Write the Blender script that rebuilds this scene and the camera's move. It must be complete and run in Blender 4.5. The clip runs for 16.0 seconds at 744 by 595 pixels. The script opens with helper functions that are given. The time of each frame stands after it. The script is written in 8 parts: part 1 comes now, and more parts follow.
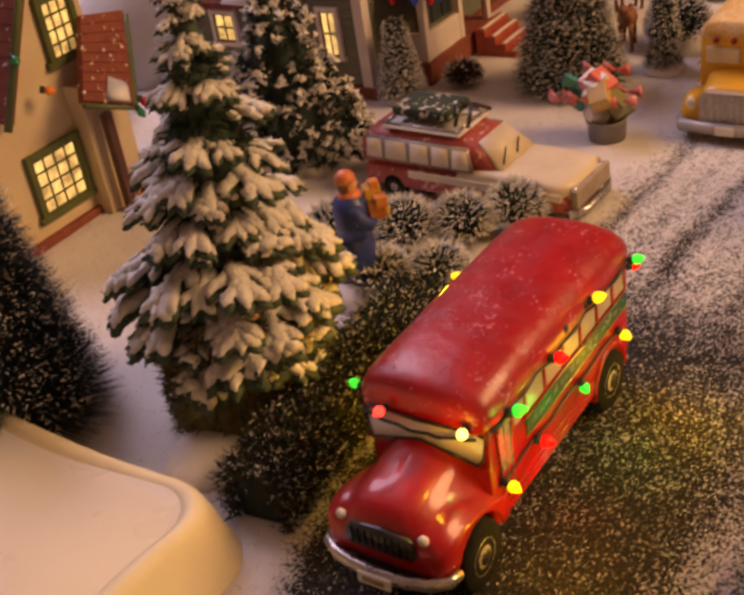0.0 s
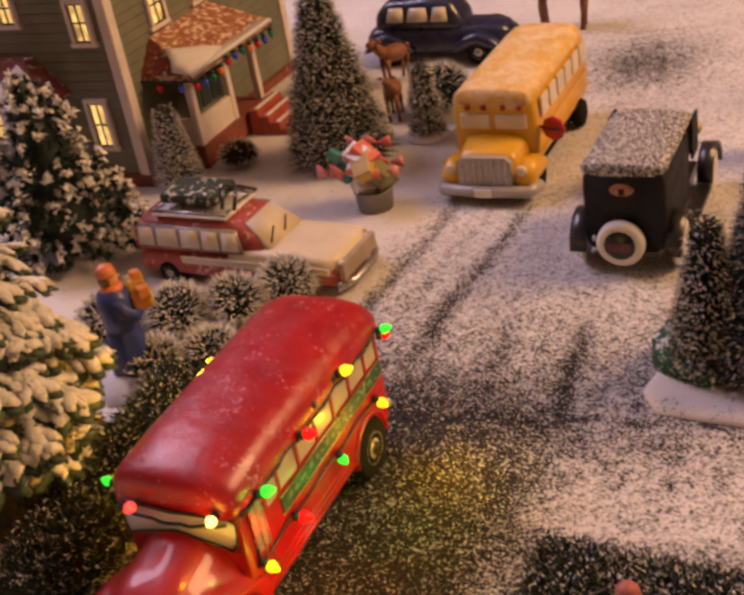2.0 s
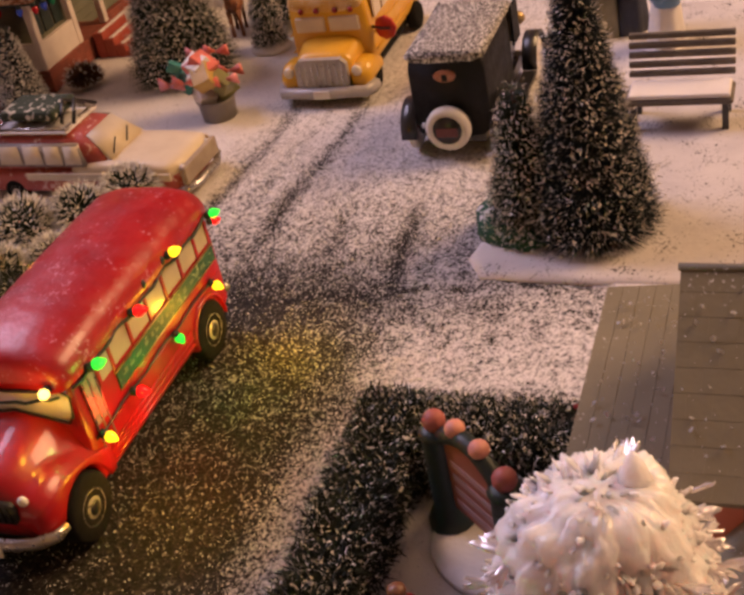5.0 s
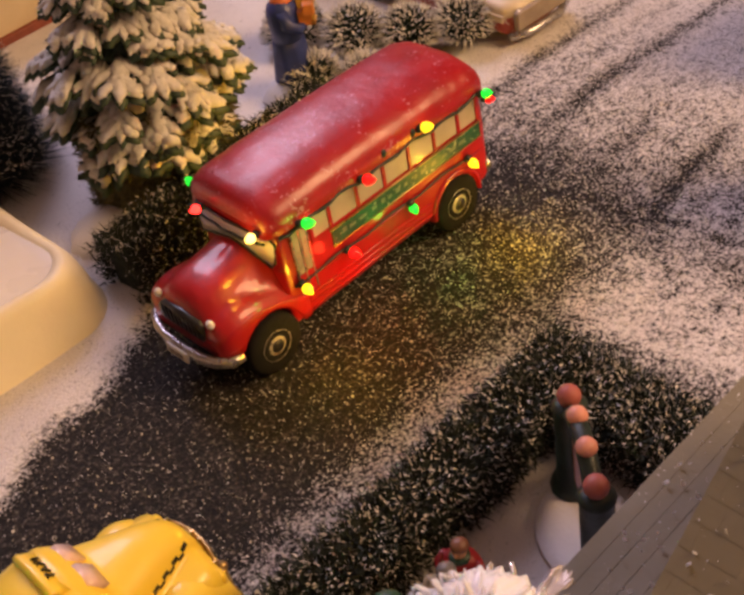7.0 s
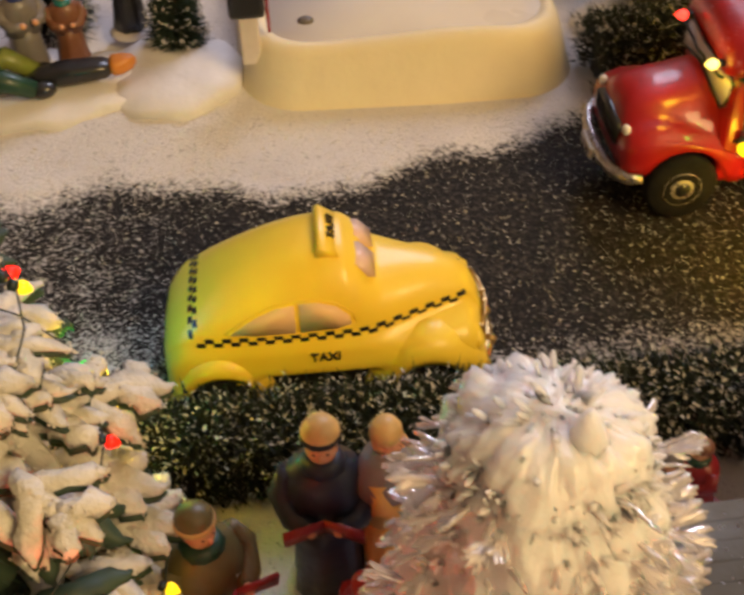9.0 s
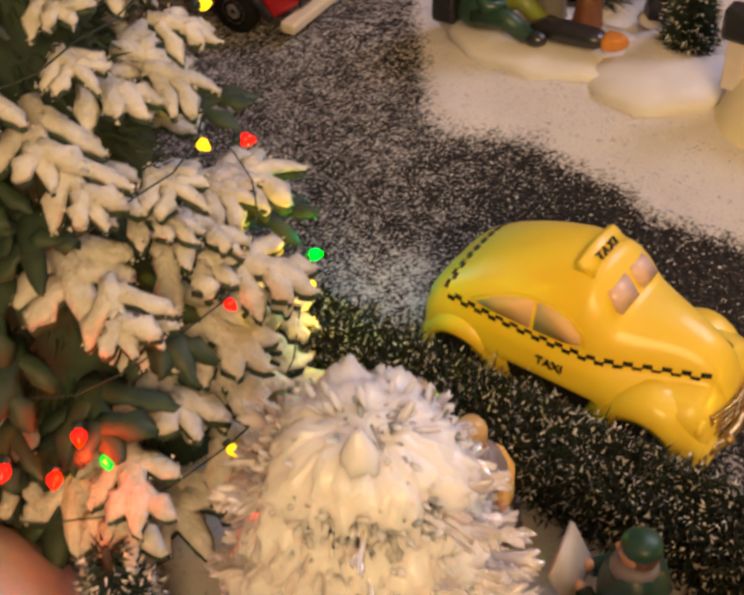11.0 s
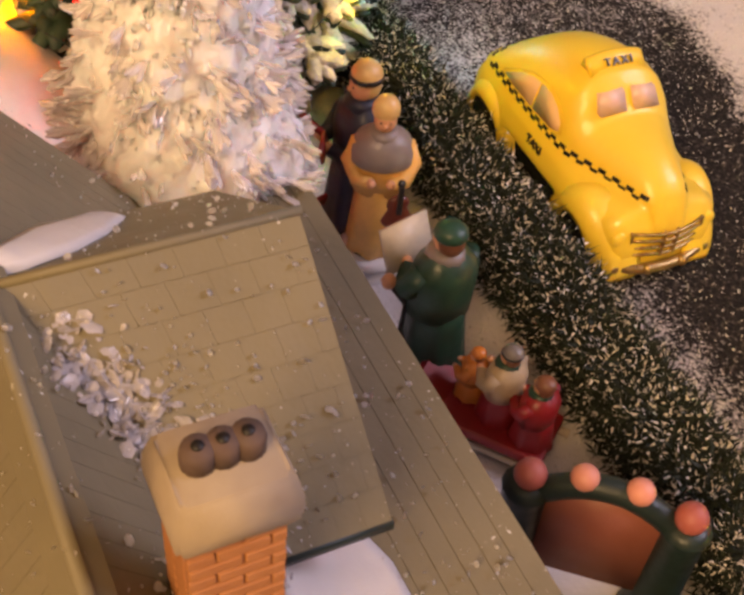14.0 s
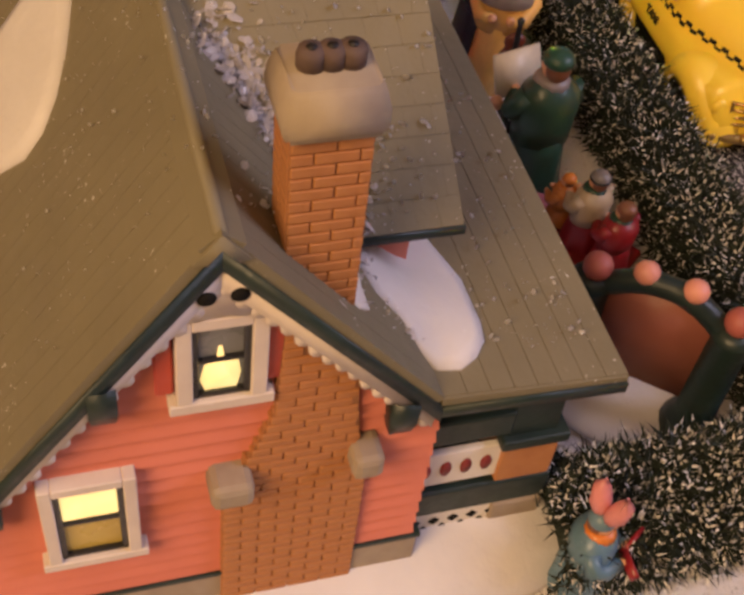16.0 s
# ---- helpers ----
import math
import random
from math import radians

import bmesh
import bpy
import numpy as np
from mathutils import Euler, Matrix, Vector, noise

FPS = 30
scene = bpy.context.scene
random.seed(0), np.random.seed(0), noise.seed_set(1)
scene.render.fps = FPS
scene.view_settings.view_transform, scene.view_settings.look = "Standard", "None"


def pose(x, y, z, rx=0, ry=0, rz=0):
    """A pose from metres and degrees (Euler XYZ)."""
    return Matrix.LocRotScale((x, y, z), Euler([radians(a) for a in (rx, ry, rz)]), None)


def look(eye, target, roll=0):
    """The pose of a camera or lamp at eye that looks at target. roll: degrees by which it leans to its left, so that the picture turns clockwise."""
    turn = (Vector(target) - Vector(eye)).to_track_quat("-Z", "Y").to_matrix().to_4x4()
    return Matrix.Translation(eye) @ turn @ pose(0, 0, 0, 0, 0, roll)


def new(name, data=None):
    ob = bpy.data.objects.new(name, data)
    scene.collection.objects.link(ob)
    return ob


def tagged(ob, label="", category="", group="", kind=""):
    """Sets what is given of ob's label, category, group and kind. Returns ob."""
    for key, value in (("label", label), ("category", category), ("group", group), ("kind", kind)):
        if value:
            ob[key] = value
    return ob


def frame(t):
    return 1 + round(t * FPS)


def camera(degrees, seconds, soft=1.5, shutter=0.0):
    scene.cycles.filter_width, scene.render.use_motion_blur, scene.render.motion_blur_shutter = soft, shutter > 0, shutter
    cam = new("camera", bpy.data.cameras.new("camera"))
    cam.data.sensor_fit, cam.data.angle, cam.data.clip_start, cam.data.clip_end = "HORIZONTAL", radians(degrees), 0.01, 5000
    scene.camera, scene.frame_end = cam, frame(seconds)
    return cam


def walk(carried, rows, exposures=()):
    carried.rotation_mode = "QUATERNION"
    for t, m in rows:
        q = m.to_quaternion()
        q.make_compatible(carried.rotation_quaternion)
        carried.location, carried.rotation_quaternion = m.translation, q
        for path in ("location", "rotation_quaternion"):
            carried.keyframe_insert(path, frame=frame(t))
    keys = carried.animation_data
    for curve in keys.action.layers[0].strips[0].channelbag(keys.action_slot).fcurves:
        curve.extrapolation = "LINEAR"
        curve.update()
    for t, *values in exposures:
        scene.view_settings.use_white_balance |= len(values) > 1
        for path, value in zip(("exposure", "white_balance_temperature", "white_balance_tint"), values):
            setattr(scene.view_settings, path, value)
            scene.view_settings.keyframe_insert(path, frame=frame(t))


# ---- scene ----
# One unit of the plan is U metres (a 15 cm toy bus is about 1.25 units long).
U = 0.125
cam = camera(35.1, 16.0, soft=3.2, shutter=0.3)
PATH = [
    (0, (-1.5611, -1.2482, 2.2660), (-0.2188, -0.1928, 1.2247), -9.91),
    (0.5, (-1.4464, -1.2995, 2.3148), (-0.0549, -0.2784, 1.3043), -9.65),
    (1, (-1.4128, -1.3735, 2.3412), (0.0199, -0.3838, 1.3575), -9.46),
    (1.5, (-1.4287, -1.4543, 2.3519), (0.0430, -0.5062, 1.3849), -9.72),
    (2, (-1.4498, -1.5202, 2.2957), (0.0710, -0.6744, 1.3100), -10.67),
    (2.5, (-1.4811, -1.5369, 2.2672), (0.0716, -0.7705, 1.2664), -10.91),
    (3, (-1.4829, -1.5808, 2.2488), (0.0906, -0.8570, 1.2487), -10.97),
    (3.2, (-1.4758, -1.6017, 2.2539), (0.1025, -0.8909, 1.2520), -11.03),
    (5.3, (-1.6174, -1.8105, 2.1481), (-0.1084, -1.1045, 1.0415), -12.97),
    (5.5, (-1.5774, -1.7831, 2.2119), (-0.1167, -1.0144, 1.0826), -12.76),
    (6, (-1.3990, -1.9632, 2.4070), (-0.0669, -1.0466, 1.2300), -10.41),
    (6.5, (-1.1681, -2.1723, 2.4619), (0.0032, -1.1367, 1.2146), -6.36),
    (7, (-1.0655, -2.2249, 2.4104), (-0.1322, -1.0292, 1.1070), -11.49),
    (7.5, (-0.9527, -2.3625, 2.4381), (-0.1092, -1.1289, 1.1089), -6.92),
    (8, (-0.8571, -2.3926, 2.2492), (-0.2194, -1.0627, 0.8984), -3.46),
    (8.5, (-0.7527, -2.4590, 2.1097), (-0.3999, -1.0423, 0.7427), -2.52),
    (9, (-0.7581, -2.4219, 2.0769), (-0.6454, -0.9687, 0.7073), -2.48),
    (9.5, (-0.5931, -2.2362, 2.0622), (-0.6774, -0.7664, 0.7084), -2.49),
    (10, (-0.5012, -2.1190, 2.0361), (-0.8650, -0.7198, 0.6540), -1.45),
    (10.2, (-0.3676, -2.1490, 2.0977), (-0.8722, -0.7872, 0.7226), -2.20),
    (12.3, (0.5469, -2.2992, 1.9883), (-0.5609, -1.3809, 0.5993), 2.22),
    (12.5, (0.6314, -2.2646, 1.8936), (-0.4708, -1.3481, 0.4989), 4.72),
    (13, (0.8597, -2.2331, 2.0043), (-0.2778, -1.3986, 0.5867), 5.86),
    (13.5, (1.0539, -2.0907, 2.0163), (-0.1261, -1.3394, 0.5869), 6.38),
    (14, (1.1555, -2.0576, 1.9979), (-0.0519, -1.3702, 0.5592), 6.70),
    (14.5, (1.2997, -1.9796, 2.0002), (0.0773, -1.3438, 0.5506), 7.03),
    (15, (1.3960, -1.9860, 1.9946), (0.1619, -1.4006, 0.5337), 7.88),
    (15.5, (1.4634, -2.0933, 1.9355), (0.2251, -1.5783, 0.4518), 8.08),
    (16, (1.5512, -2.1628, 1.9484), (0.3279, -1.6686, 0.4453), 8.81),
]
EXPOSURES = [(0.0, -0.10, 7600, 13), (2.0, -0.08, 7200, 14), (3.0, -0.08, 6800, 13), (6.0, 0.02, 6750, 12), (7.5, -0.03, 6950, 4), (8.0, -0.04, 7200, -1), (8.5, -0.05, 7200, -4), (9.0, -0.02, 6500, -15), (9.5, -0.06, 7400, -13), (10.0, -0.12, 6700, -15),
             (12.5, -0.12, 7200, 11), (13.2, -0.08, 7150, 9), (14.0, 0.18, 6900, 1), (14.5, 0.20, 6800, 0), (15.5, -0.14, 6550, 2), (16.0, -0.15, 6450, 1)]
walk(cam, [(t, look([v * U for v in eye], [v * U for v in target], roll)) for t, eye, target, roll in PATH], EXPOSURES)

# ---- world and light ----
world = bpy.data.worlds.new("room_air")
scene.world = world
world.use_nodes = True
world.node_tree.nodes["Background"].inputs[0].default_value = (1.0, 0.75, 0.58, 1)
world.node_tree.nodes["Background"].inputs[1].default_value = 0.12


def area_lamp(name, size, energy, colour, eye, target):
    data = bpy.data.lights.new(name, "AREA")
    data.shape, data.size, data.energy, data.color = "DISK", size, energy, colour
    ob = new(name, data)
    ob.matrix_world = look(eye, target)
    return tagged(ob, "unseen light high in the room: warm lamp, and added cool light", "lamp", kind="structure")


area_lamp("room_lamp", 0.8, 28, (1.0, 0.60, 0.31), (0.8, -1.15, 1.1), (0.05, 0.0, 0))
# cool light added for the bluish tint on the snow; no window is built
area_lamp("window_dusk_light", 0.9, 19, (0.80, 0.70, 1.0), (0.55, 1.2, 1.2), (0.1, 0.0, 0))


def coloured_lamp(x, y, z, colour, energy=0.05):
    """The light that one lit bulb of the strings throws on what is near it, or an added light without a bulb."""
    data = bpy.data.lights.new("bulb_light", "POINT")
    data.energy, data.color, data.shadow_soft_size = energy, colour, 0.0025
    ob = new("bulb_light", data)
    ob.location = (x * U, y * U, z * U)
    return tagged(ob, "small coloured light of the string bulbs, the cyan one added", "lamp", kind="structure")


RED_LIGHT, GREEN_LIGHT, YELLOW_LIGHT, CYAN_LIGHT = (1.0, 0.03, 0.01), (0.05, 1.0, 0.08), (1.0, 0.55, 0.03), (0.01, 0.50, 0.85)
# cyan light is added for an unseen changing source; no cyan bulb is built
for lx, ly, lz, lc, le in ((0.39, -0.20, 0.17, YELLOW_LIGHT, 0.030), (1.16, -0.24, 0.13, YELLOW_LIGHT, 0.042), (0.87, -0.17, 0.13, GREEN_LIGHT, 0.006), (0.60, -0.16, 0.18, RED_LIGHT, 0.014),
                           (0.44, -0.12, 0.455, GREEN_LIGHT, 0.005), (0.96, -0.14, 0.53, YELLOW_LIGHT, 0.0012), (0.25, 0.02, 0.455, YELLOW_LIGHT, 0.010), (0.98, 0.50, 0.42, YELLOW_LIGHT, 0.035), (0.60, 0.44, 0.25, YELLOW_LIGHT, 0.03), (-1.30, -0.52, 0.40, CYAN_LIGHT, 0.03),
                           (-1.08, -0.94, 0.57, YELLOW_LIGHT, 0.022), (-1.10, -1.55, 0.56, RED_LIGHT, 0.03), (-1.60, -1.62, 0.34, (1.0, 0.22, 0.0), 0.09), (-1.17, -0.79, 0.46, GREEN_LIGHT, 0.012), (-1.08, -0.90, 0.38, YELLOW_LIGHT, 0.008)):
    coloured_lamp(lx, ly, lz, lc, le)


# ---- materials ----
def nodes_of(name):
    m = bpy.data.materials.new(name)
    m.use_nodes = True
    nt = m.node_tree
    return m, nt, nt.nodes["Principled BSDF"]


def noise_node(nt, scale, detail=3.0, rough=0.55, coords="Object"):
    tc = nt.nodes.new("ShaderNodeTexCoord")
    n = nt.nodes.new("ShaderNodeTexNoise")
    n.inputs["Scale"].default_value = scale / U
    n.inputs["Detail"].default_value = detail
    n.inputs["Roughness"].default_value = rough
    nt.links.new(tc.outputs[coords], n.inputs["Vector"])
    return n


def ramp_node(nt, src, stops):
    r = nt.nodes.new("ShaderNodeValToRGB")
    els = r.color_ramp.elements
    while len(els) < len(stops):
        els.new(0.5)
    for e, (pos, c) in zip(els, stops):
        e.position, e.color = pos, (*c, 1) if len(c) == 3 else c
    nt.links.new(src, r.inputs[0])
    return r


def bump_node(nt, bsdf, src, strength, distance):
    b = nt.nodes.new("ShaderNodeBump")
    b.inputs["Strength"].default_value = strength
    b.inputs["Distance"].default_value = distance * U
    nt.links.new(src, b.inputs["Height"])
    nt.links.new(b.outputs[0], bsdf.inputs["Normal"])
    return b


def mat(name, c1, c2=None, scale=9, rough=0.55, metal=0.0, bump=0.25, bscale=60, bdist=0.004, coat=0.0, sss=0.0, spec=0.5, crough=0.12,
        specks=None, speck_cover=0.4, speck_scale=70, emit=None, power=0.0, trans=0.0):
    """A painted or natural surface: two tones by broad noise, fine grain as relief, and flecks where asked for."""
    m, nt, b = nodes_of(name)
    c2 = c2 or tuple(v * 0.78 for v in c1)
    n = noise_node(nt, scale, 4)
    r = ramp_node(nt, n.outputs["Fac"], [(0.32, c2), (0.68, c1)])
    col = r.outputs[0]
    if specks:
        s = noise_node(nt, speck_scale, 2)
        w = noise_node(nt, scale * 1.7, 2)
        add = nt.nodes.new("ShaderNodeMath")
        add.operation = "ADD"
        nt.links.new(s.outputs["Fac"], add.inputs[0])
        mul = nt.nodes.new("ShaderNodeMath")
        mul.operation = "MULTIPLY"
        mul.inputs[1].default_value = 0.6
        nt.links.new(w.outputs["Fac"], mul.inputs[0])
        nt.links.new(mul.outputs[0], add.inputs[1])
        half = nt.nodes.new("ShaderNodeMath")
        half.operation = "MULTIPLY"
        half.inputs[1].default_value = 0.6
        nt.links.new(add.outputs[0], half.inputs[0])
        lim = 0.48 + 0.30 * (0.5 - speck_cover)
        f = ramp_node(nt, half.outputs[0], [(lim - 0.02, (0, 0, 0)), (lim + 0.025, (1, 1, 1))])
        mix = nt.nodes.new("ShaderNodeMix")
        mix.data_type = "RGBA"
        nt.links.new(f.outputs[0], mix.inputs[0])
        nt.links.new(col, mix.inputs[6])
        mix.inputs[7].default_value = (*specks, 1)
        col = mix.outputs[2]
    nt.links.new(col, b.inputs["Base Color"])
    g = noise_node(nt, scale * 2.3, 3)
    rr = ramp_node(nt, g.outputs["Fac"], [(0.3, (max(rough - 0.1, 0.03),) * 3), (0.7, (min(rough + 0.12, 1),) * 3)])
    nt.links.new(rr.outputs[0], b.inputs["Roughness"])
    b.inputs["Metallic"].default_value = metal
    b.inputs["Coat Weight"].default_value = coat
    b.inputs["Coat Roughness"].default_value = crough
    b.inputs["Specular IOR Level"].default_value = spec
    b.inputs["Transmission Weight"].default_value = trans
    if sss:
        b.inputs["Subsurface Weight"].default_value = sss
        b.inputs["Subsurface Radius"].default_value = (0.004, 0.003, 0.002)
        b.inputs["Subsurface Scale"].default_value = 0.6
    if emit:
        b.inputs["Emission Color"].default_value = (*emit, 1)
        b.inputs["Emission Strength"].default_value = power
    if bump:
        bump_node(nt, b, noise_node(nt, bscale, 3).outputs["Fac"], bump, bdist)
    return m


def glow(name, colour, power, body=None, low=0.75):
    m, nt, b = nodes_of(name)
    b.inputs["Base Color"].default_value = (*(body or colour), 1)
    b.inputs["Roughness"].default_value = 0.25
    n = noise_node(nt, 14, 2)
    r = ramp_node(nt, n.outputs["Fac"], [(0.36, tuple(v * low for v in colour)), (0.64, colour)])
    nt.links.new(r.outputs[0], b.inputs["Emission Color"])
    b.inputs["Emission Strength"].default_value = power
    return m


SNOW = mat("snow_paint", (0.74, 0.71, 0.70), (0.66, 0.63, 0.62), scale=6, rough=0.62, bump=0.35, bscale=26, bdist=0.01, sss=0.0)
SNOW_FLUFF = mat("flocked_snow", (0.78, 0.75, 0.70), (0.55, 0.53, 0.46), scale=26, rough=0.9, bump=0.9, bscale=80, bdist=0.009)
RED_BUS = mat("red_glazed_paint", (0.40, 0.006, 0.013), (0.28, 0.004, 0.010), scale=5, rough=0.38, bump=0.4, bscale=11, bdist=0.010, coat=0.45, crough=0.06)
RED_ROOF = mat("red_roof_paint_dusted", (0.44, 0.008, 0.014), (0.30, 0.006, 0.015), scale=7, rough=0.40, bump=0.6, bscale=11, bdist=0.014, coat=0.45, crough=0.27,
               specks=(0.56, 0.16, 0.22), speck_cover=0.14, speck_scale=75)
GREEN_STRIPE = mat("green_paint", (0.02, 0.10, 0.06), (0.015, 0.06, 0.04), scale=14, rough=0.4, specks=(0.4, 0.45, 0.3), speck_cover=0.12)
BUS_WIN = mat("dull_cream_window_paint", (0.46, 0.39, 0.33), (0.36, 0.30, 0.25), scale=8, rough=0.4, coat=0.2)
CREAM = mat("cream_window_paint", (0.75, 0.66, 0.52), (0.62, 0.52, 0.40), scale=8, rough=0.35, coat=0.3)
GOLD = mat("gold_line", (0.55, 0.40, 0.18), (0.35, 0.24, 0.10), scale=20, rough=0.35, metal=0.8)
RUBBER = mat("black_rubber", (0.010, 0.010, 0.010), (0.018, 0.017, 0.016), scale=20, rough=0.85, spec=0.08)
BLACK = mat("black_paint", (0.02, 0.02, 0.024), (0.012, 0.012, 0.014), scale=10, rough=0.35, coat=0.3)
CHROME = mat("silver_paint", (0.55, 0.53, 0.52), (0.36, 0.34, 0.34), scale=24, rough=0.3, metal=0.85)
WHITE = mat("white_paint", (0.78, 0.75, 0.72), (0.68, 0.64, 0.60), scale=10, rough=0.4)
TAXI = mat("yellow_glazed_ceramic", (0.93, 0.69, 0.075), (0.88, 0.60, 0.05), scale=3, rough=0.45, bump=0.14, bscale=16, bdist=0.006, coat=0.3, sss=0.0)
SCHOOL = mat("school_bus_yellow", (0.74, 0.40, 0.03), (0.62, 0.32, 0.02), scale=4, rough=0.4, coat=0.3)
GREY_WIN = mat("grey_window_paint", (0.40, 0.33, 0.25), (0.30, 0.24, 0.18), scale=8, rough=0.3, coat=0.3)
PINKWALL = mat("pink_wall_paint", (0.66, 0.215, 0.150), (0.58, 0.180, 0.122), scale=5, rough=0.6)
ROOFG = mat("grey_olive_roof_paint", (0.222, 0.194, 0.122), (0.186, 0.162, 0.102), scale=4, rough=0.62, bump=0.4, bscale=18, bdist=0.008,
            specks=(0.7, 0.68, 0.64), speck_cover=-0.08, speck_scale=110)
BRICK = mat("orange_brick_paint", (0.46, 0.205, 0.075), (0.38, 0.155, 0.058), scale=12, rough=0.7, bump=0.4)
MORTAR = mat("mortar_paint", (0.36, 0.165, 0.070), (0.30, 0.135, 0.058), scale=18, rough=0.8)
STONE = mat("cap_stone_paint", (0.40, 0.33, 0.24), (0.28, 0.22, 0.17), scale=9, rough=0.7)
TRIM = mat("white_trim_paint", (0.74, 0.66, 0.60), (0.63, 0.55, 0.50), scale=10, rough=0.55)
DKGREEN = mat("dark_green_trim", (0.016, 0.034, 0.03), (0.012, 0.022, 0.022), scale=12, rough=0.45)
NEEDLE = mat("dark_green_bristle", (0.030, 0.055, 0.035), (0.018, 0.030, 0.025), scale=30, rough=0.7, bump=0)
NEEDLE_BLUE = mat("blue_green_bristle", (0.03, 0.05, 0.06), (0.018, 0.028, 0.04), scale=30, rough=0.7, bump=0)
HEDGE = mat("hedge_bristle", (0.016, 0.026, 0.014), (0.009, 0.014, 0.009), scale=20, rough=0.75, bump=0)
FLECK = mat("white_fleck", (0.84, 0.82, 0.79), (0.66, 0.64, 0.60), scale=40, rough=0.8, bump=0)
PINE = mat("green_pine_plastic", (0.045, 0.075, 0.035), (0.02, 0.04, 0.03), scale=14, rough=0.6)
BARK = mat("brown_wire_bark", (0.09, 0.05, 0.03), (0.05, 0.03, 0.02), scale=25, rough=0.8)


def milky_plastic(name, colour, rough):
    """Cloudy plastic in which light wanders before it comes out again."""
    m, nt, b = nodes_of(name)
    n = noise_node(nt, 18, 3)
    r = ramp_node(nt, n.outputs["Fac"], [(0.3, tuple(v * 0.95 for v in colour)), (0.7, colour)])
    nt.links.new(r.outputs[0], b.inputs["Base Color"])
    b.inputs["Roughness"].default_value = rough
    b.inputs["Specular IOR Level"].default_value = 0.5
    b.inputs["Subsurface Weight"].default_value = 1.0
    b.inputs["Subsurface Radius"].default_value = (1.0, 0.85, 0.8)
    b.inputs["Subsurface Scale"].default_value = 0.006
    bump_node(nt, b, noise_node(nt, 60, 3).outputs["Fac"], 0.5, 0.006)
    return m


ICE = mat("clear_moulded_plastic", (0.97, 0.93, 0.94), (0.92, 0.88, 0.90), scale=30, rough=0.16, bump=0, trans=0.62, spec=0.7)
CLEAR = mat("clear_flake_plastic", (0.95, 0.93, 0.95), (0.9, 0.88, 0.9), scale=30, rough=0.34, bump=0, trans=0.85, spec=0.8)
MILKY = milky_plastic("milky_plastic", (1.0, 0.925, 0.94), 0.26)
BULB = {
    "red": glow("red_bulb_glow", (1.0, 0.006, 0.006), 2.6),
    "hot_red": glow("hot_red_bulb_glow", (1.0, 0.03, 0.025), 5.0),
    "green": glow("green_bulb_glow", (0.01, 1.0, 0.06), 1.2),
    "yellow": glow("yellow_bulb_glow", (1.0, 0.62, 0.02), 2.0),
    "warm": glow("warm_bulb_glow", (1.0, 0.66, 0.16), 5),
    # unlit bulbs, given a faint glow in their own colour
    "orange": glow("orange_unlit_bulb_glow", (0.65, 0.16, 0.02), 0.2),
    "blue": glow("blue_unlit_bulb_glow", (0.03, 0.06, 0.35), 0.15),
}
LITWIN = glow("lit_window_warm", (1.0, 0.62, 0.20), 1.35, (0.3, 0.2, 0.1), 0.28)
SKIN = mat("painted_skin", (0.72, 0.38, 0.22), (0.6, 0.3, 0.16), scale=20, rough=0.5)


# ---- shapes (all in plan units) ----
def box(bm, lo, hi, m=0, bev=0.0, seg=2):
    lo, hi = Vector(lo), Vector(hi)
    r = bmesh.ops.create_cube(bm, size=1, matrix=Matrix.Translation((lo + hi) / 2) @ Matrix.Diagonal((*(hi - lo), 1)))
    faces = {f for v in r["verts"] for f in v.link_faces}
    for f in faces:
        f.material_index = m
    if bev:
        edges = list({e for v in r["verts"] for e in v.link_edges})
        bmesh.ops.bevel(bm, geom=edges, offset=bev, segments=seg, affect="EDGES", profile=0.5, material=-1)
    return r["verts"]


def rings(bm, loops, m=0, caps=True):
    """A skin over loops of points that all have the same count."""
    rows = [[bm.verts.new(p) for p in loop] for loop in loops]
    n = len(rows[0])
    made = []
    for a, b in zip(rows, rows[1:]):
        for i in range(n):
            made.append(bm.faces.new((a[i], a[(i + 1) % n], b[(i + 1) % n], b[i])))
    if caps:
        made.append(bm.faces.new(rows[0][::-1]))
        made.append(bm.faces.new(rows[-1]))
    for f in made:
        f.material_index, f.smooth = m, True
    return rows


def lathe(bm, profile, at=(0, 0, 0), n=16, m=0, turn=None, squash=1.0):
    """Turned about the vertical: profile of (radius, height)."""
    loops = []
    for r, h in profile:
        ps = [Vector((r * math.cos(2 * math.pi * i / n), squash * r * math.sin(2 * math.pi * i / n), h)) for i in range(n)]
        loops.append([(turn @ p if turn else p) + Vector(at) for p in ps])
    return rings(bm, loops, m)


def ball(bm, at, r, m=0, n=10, sz=1.0, sx=1.0, sy=1.0):
    k = max(4, n // 2)
    prof = [(math.sin(math.pi * (i + 0.12) / (k + 0.24)), -math.cos(math.pi * (i + 0.12) / (k + 0.24))) for i in range(k + 1)]
    loops = [[(at[0] + sx * r * p * math.cos(2 * math.pi * j / n), at[1] + sy * r * p * math.sin(2 * math.pi * j / n), at[2] + sz * r * h)
              for j in range(n)] for p, h in prof]
    return rings(bm, loops, m)


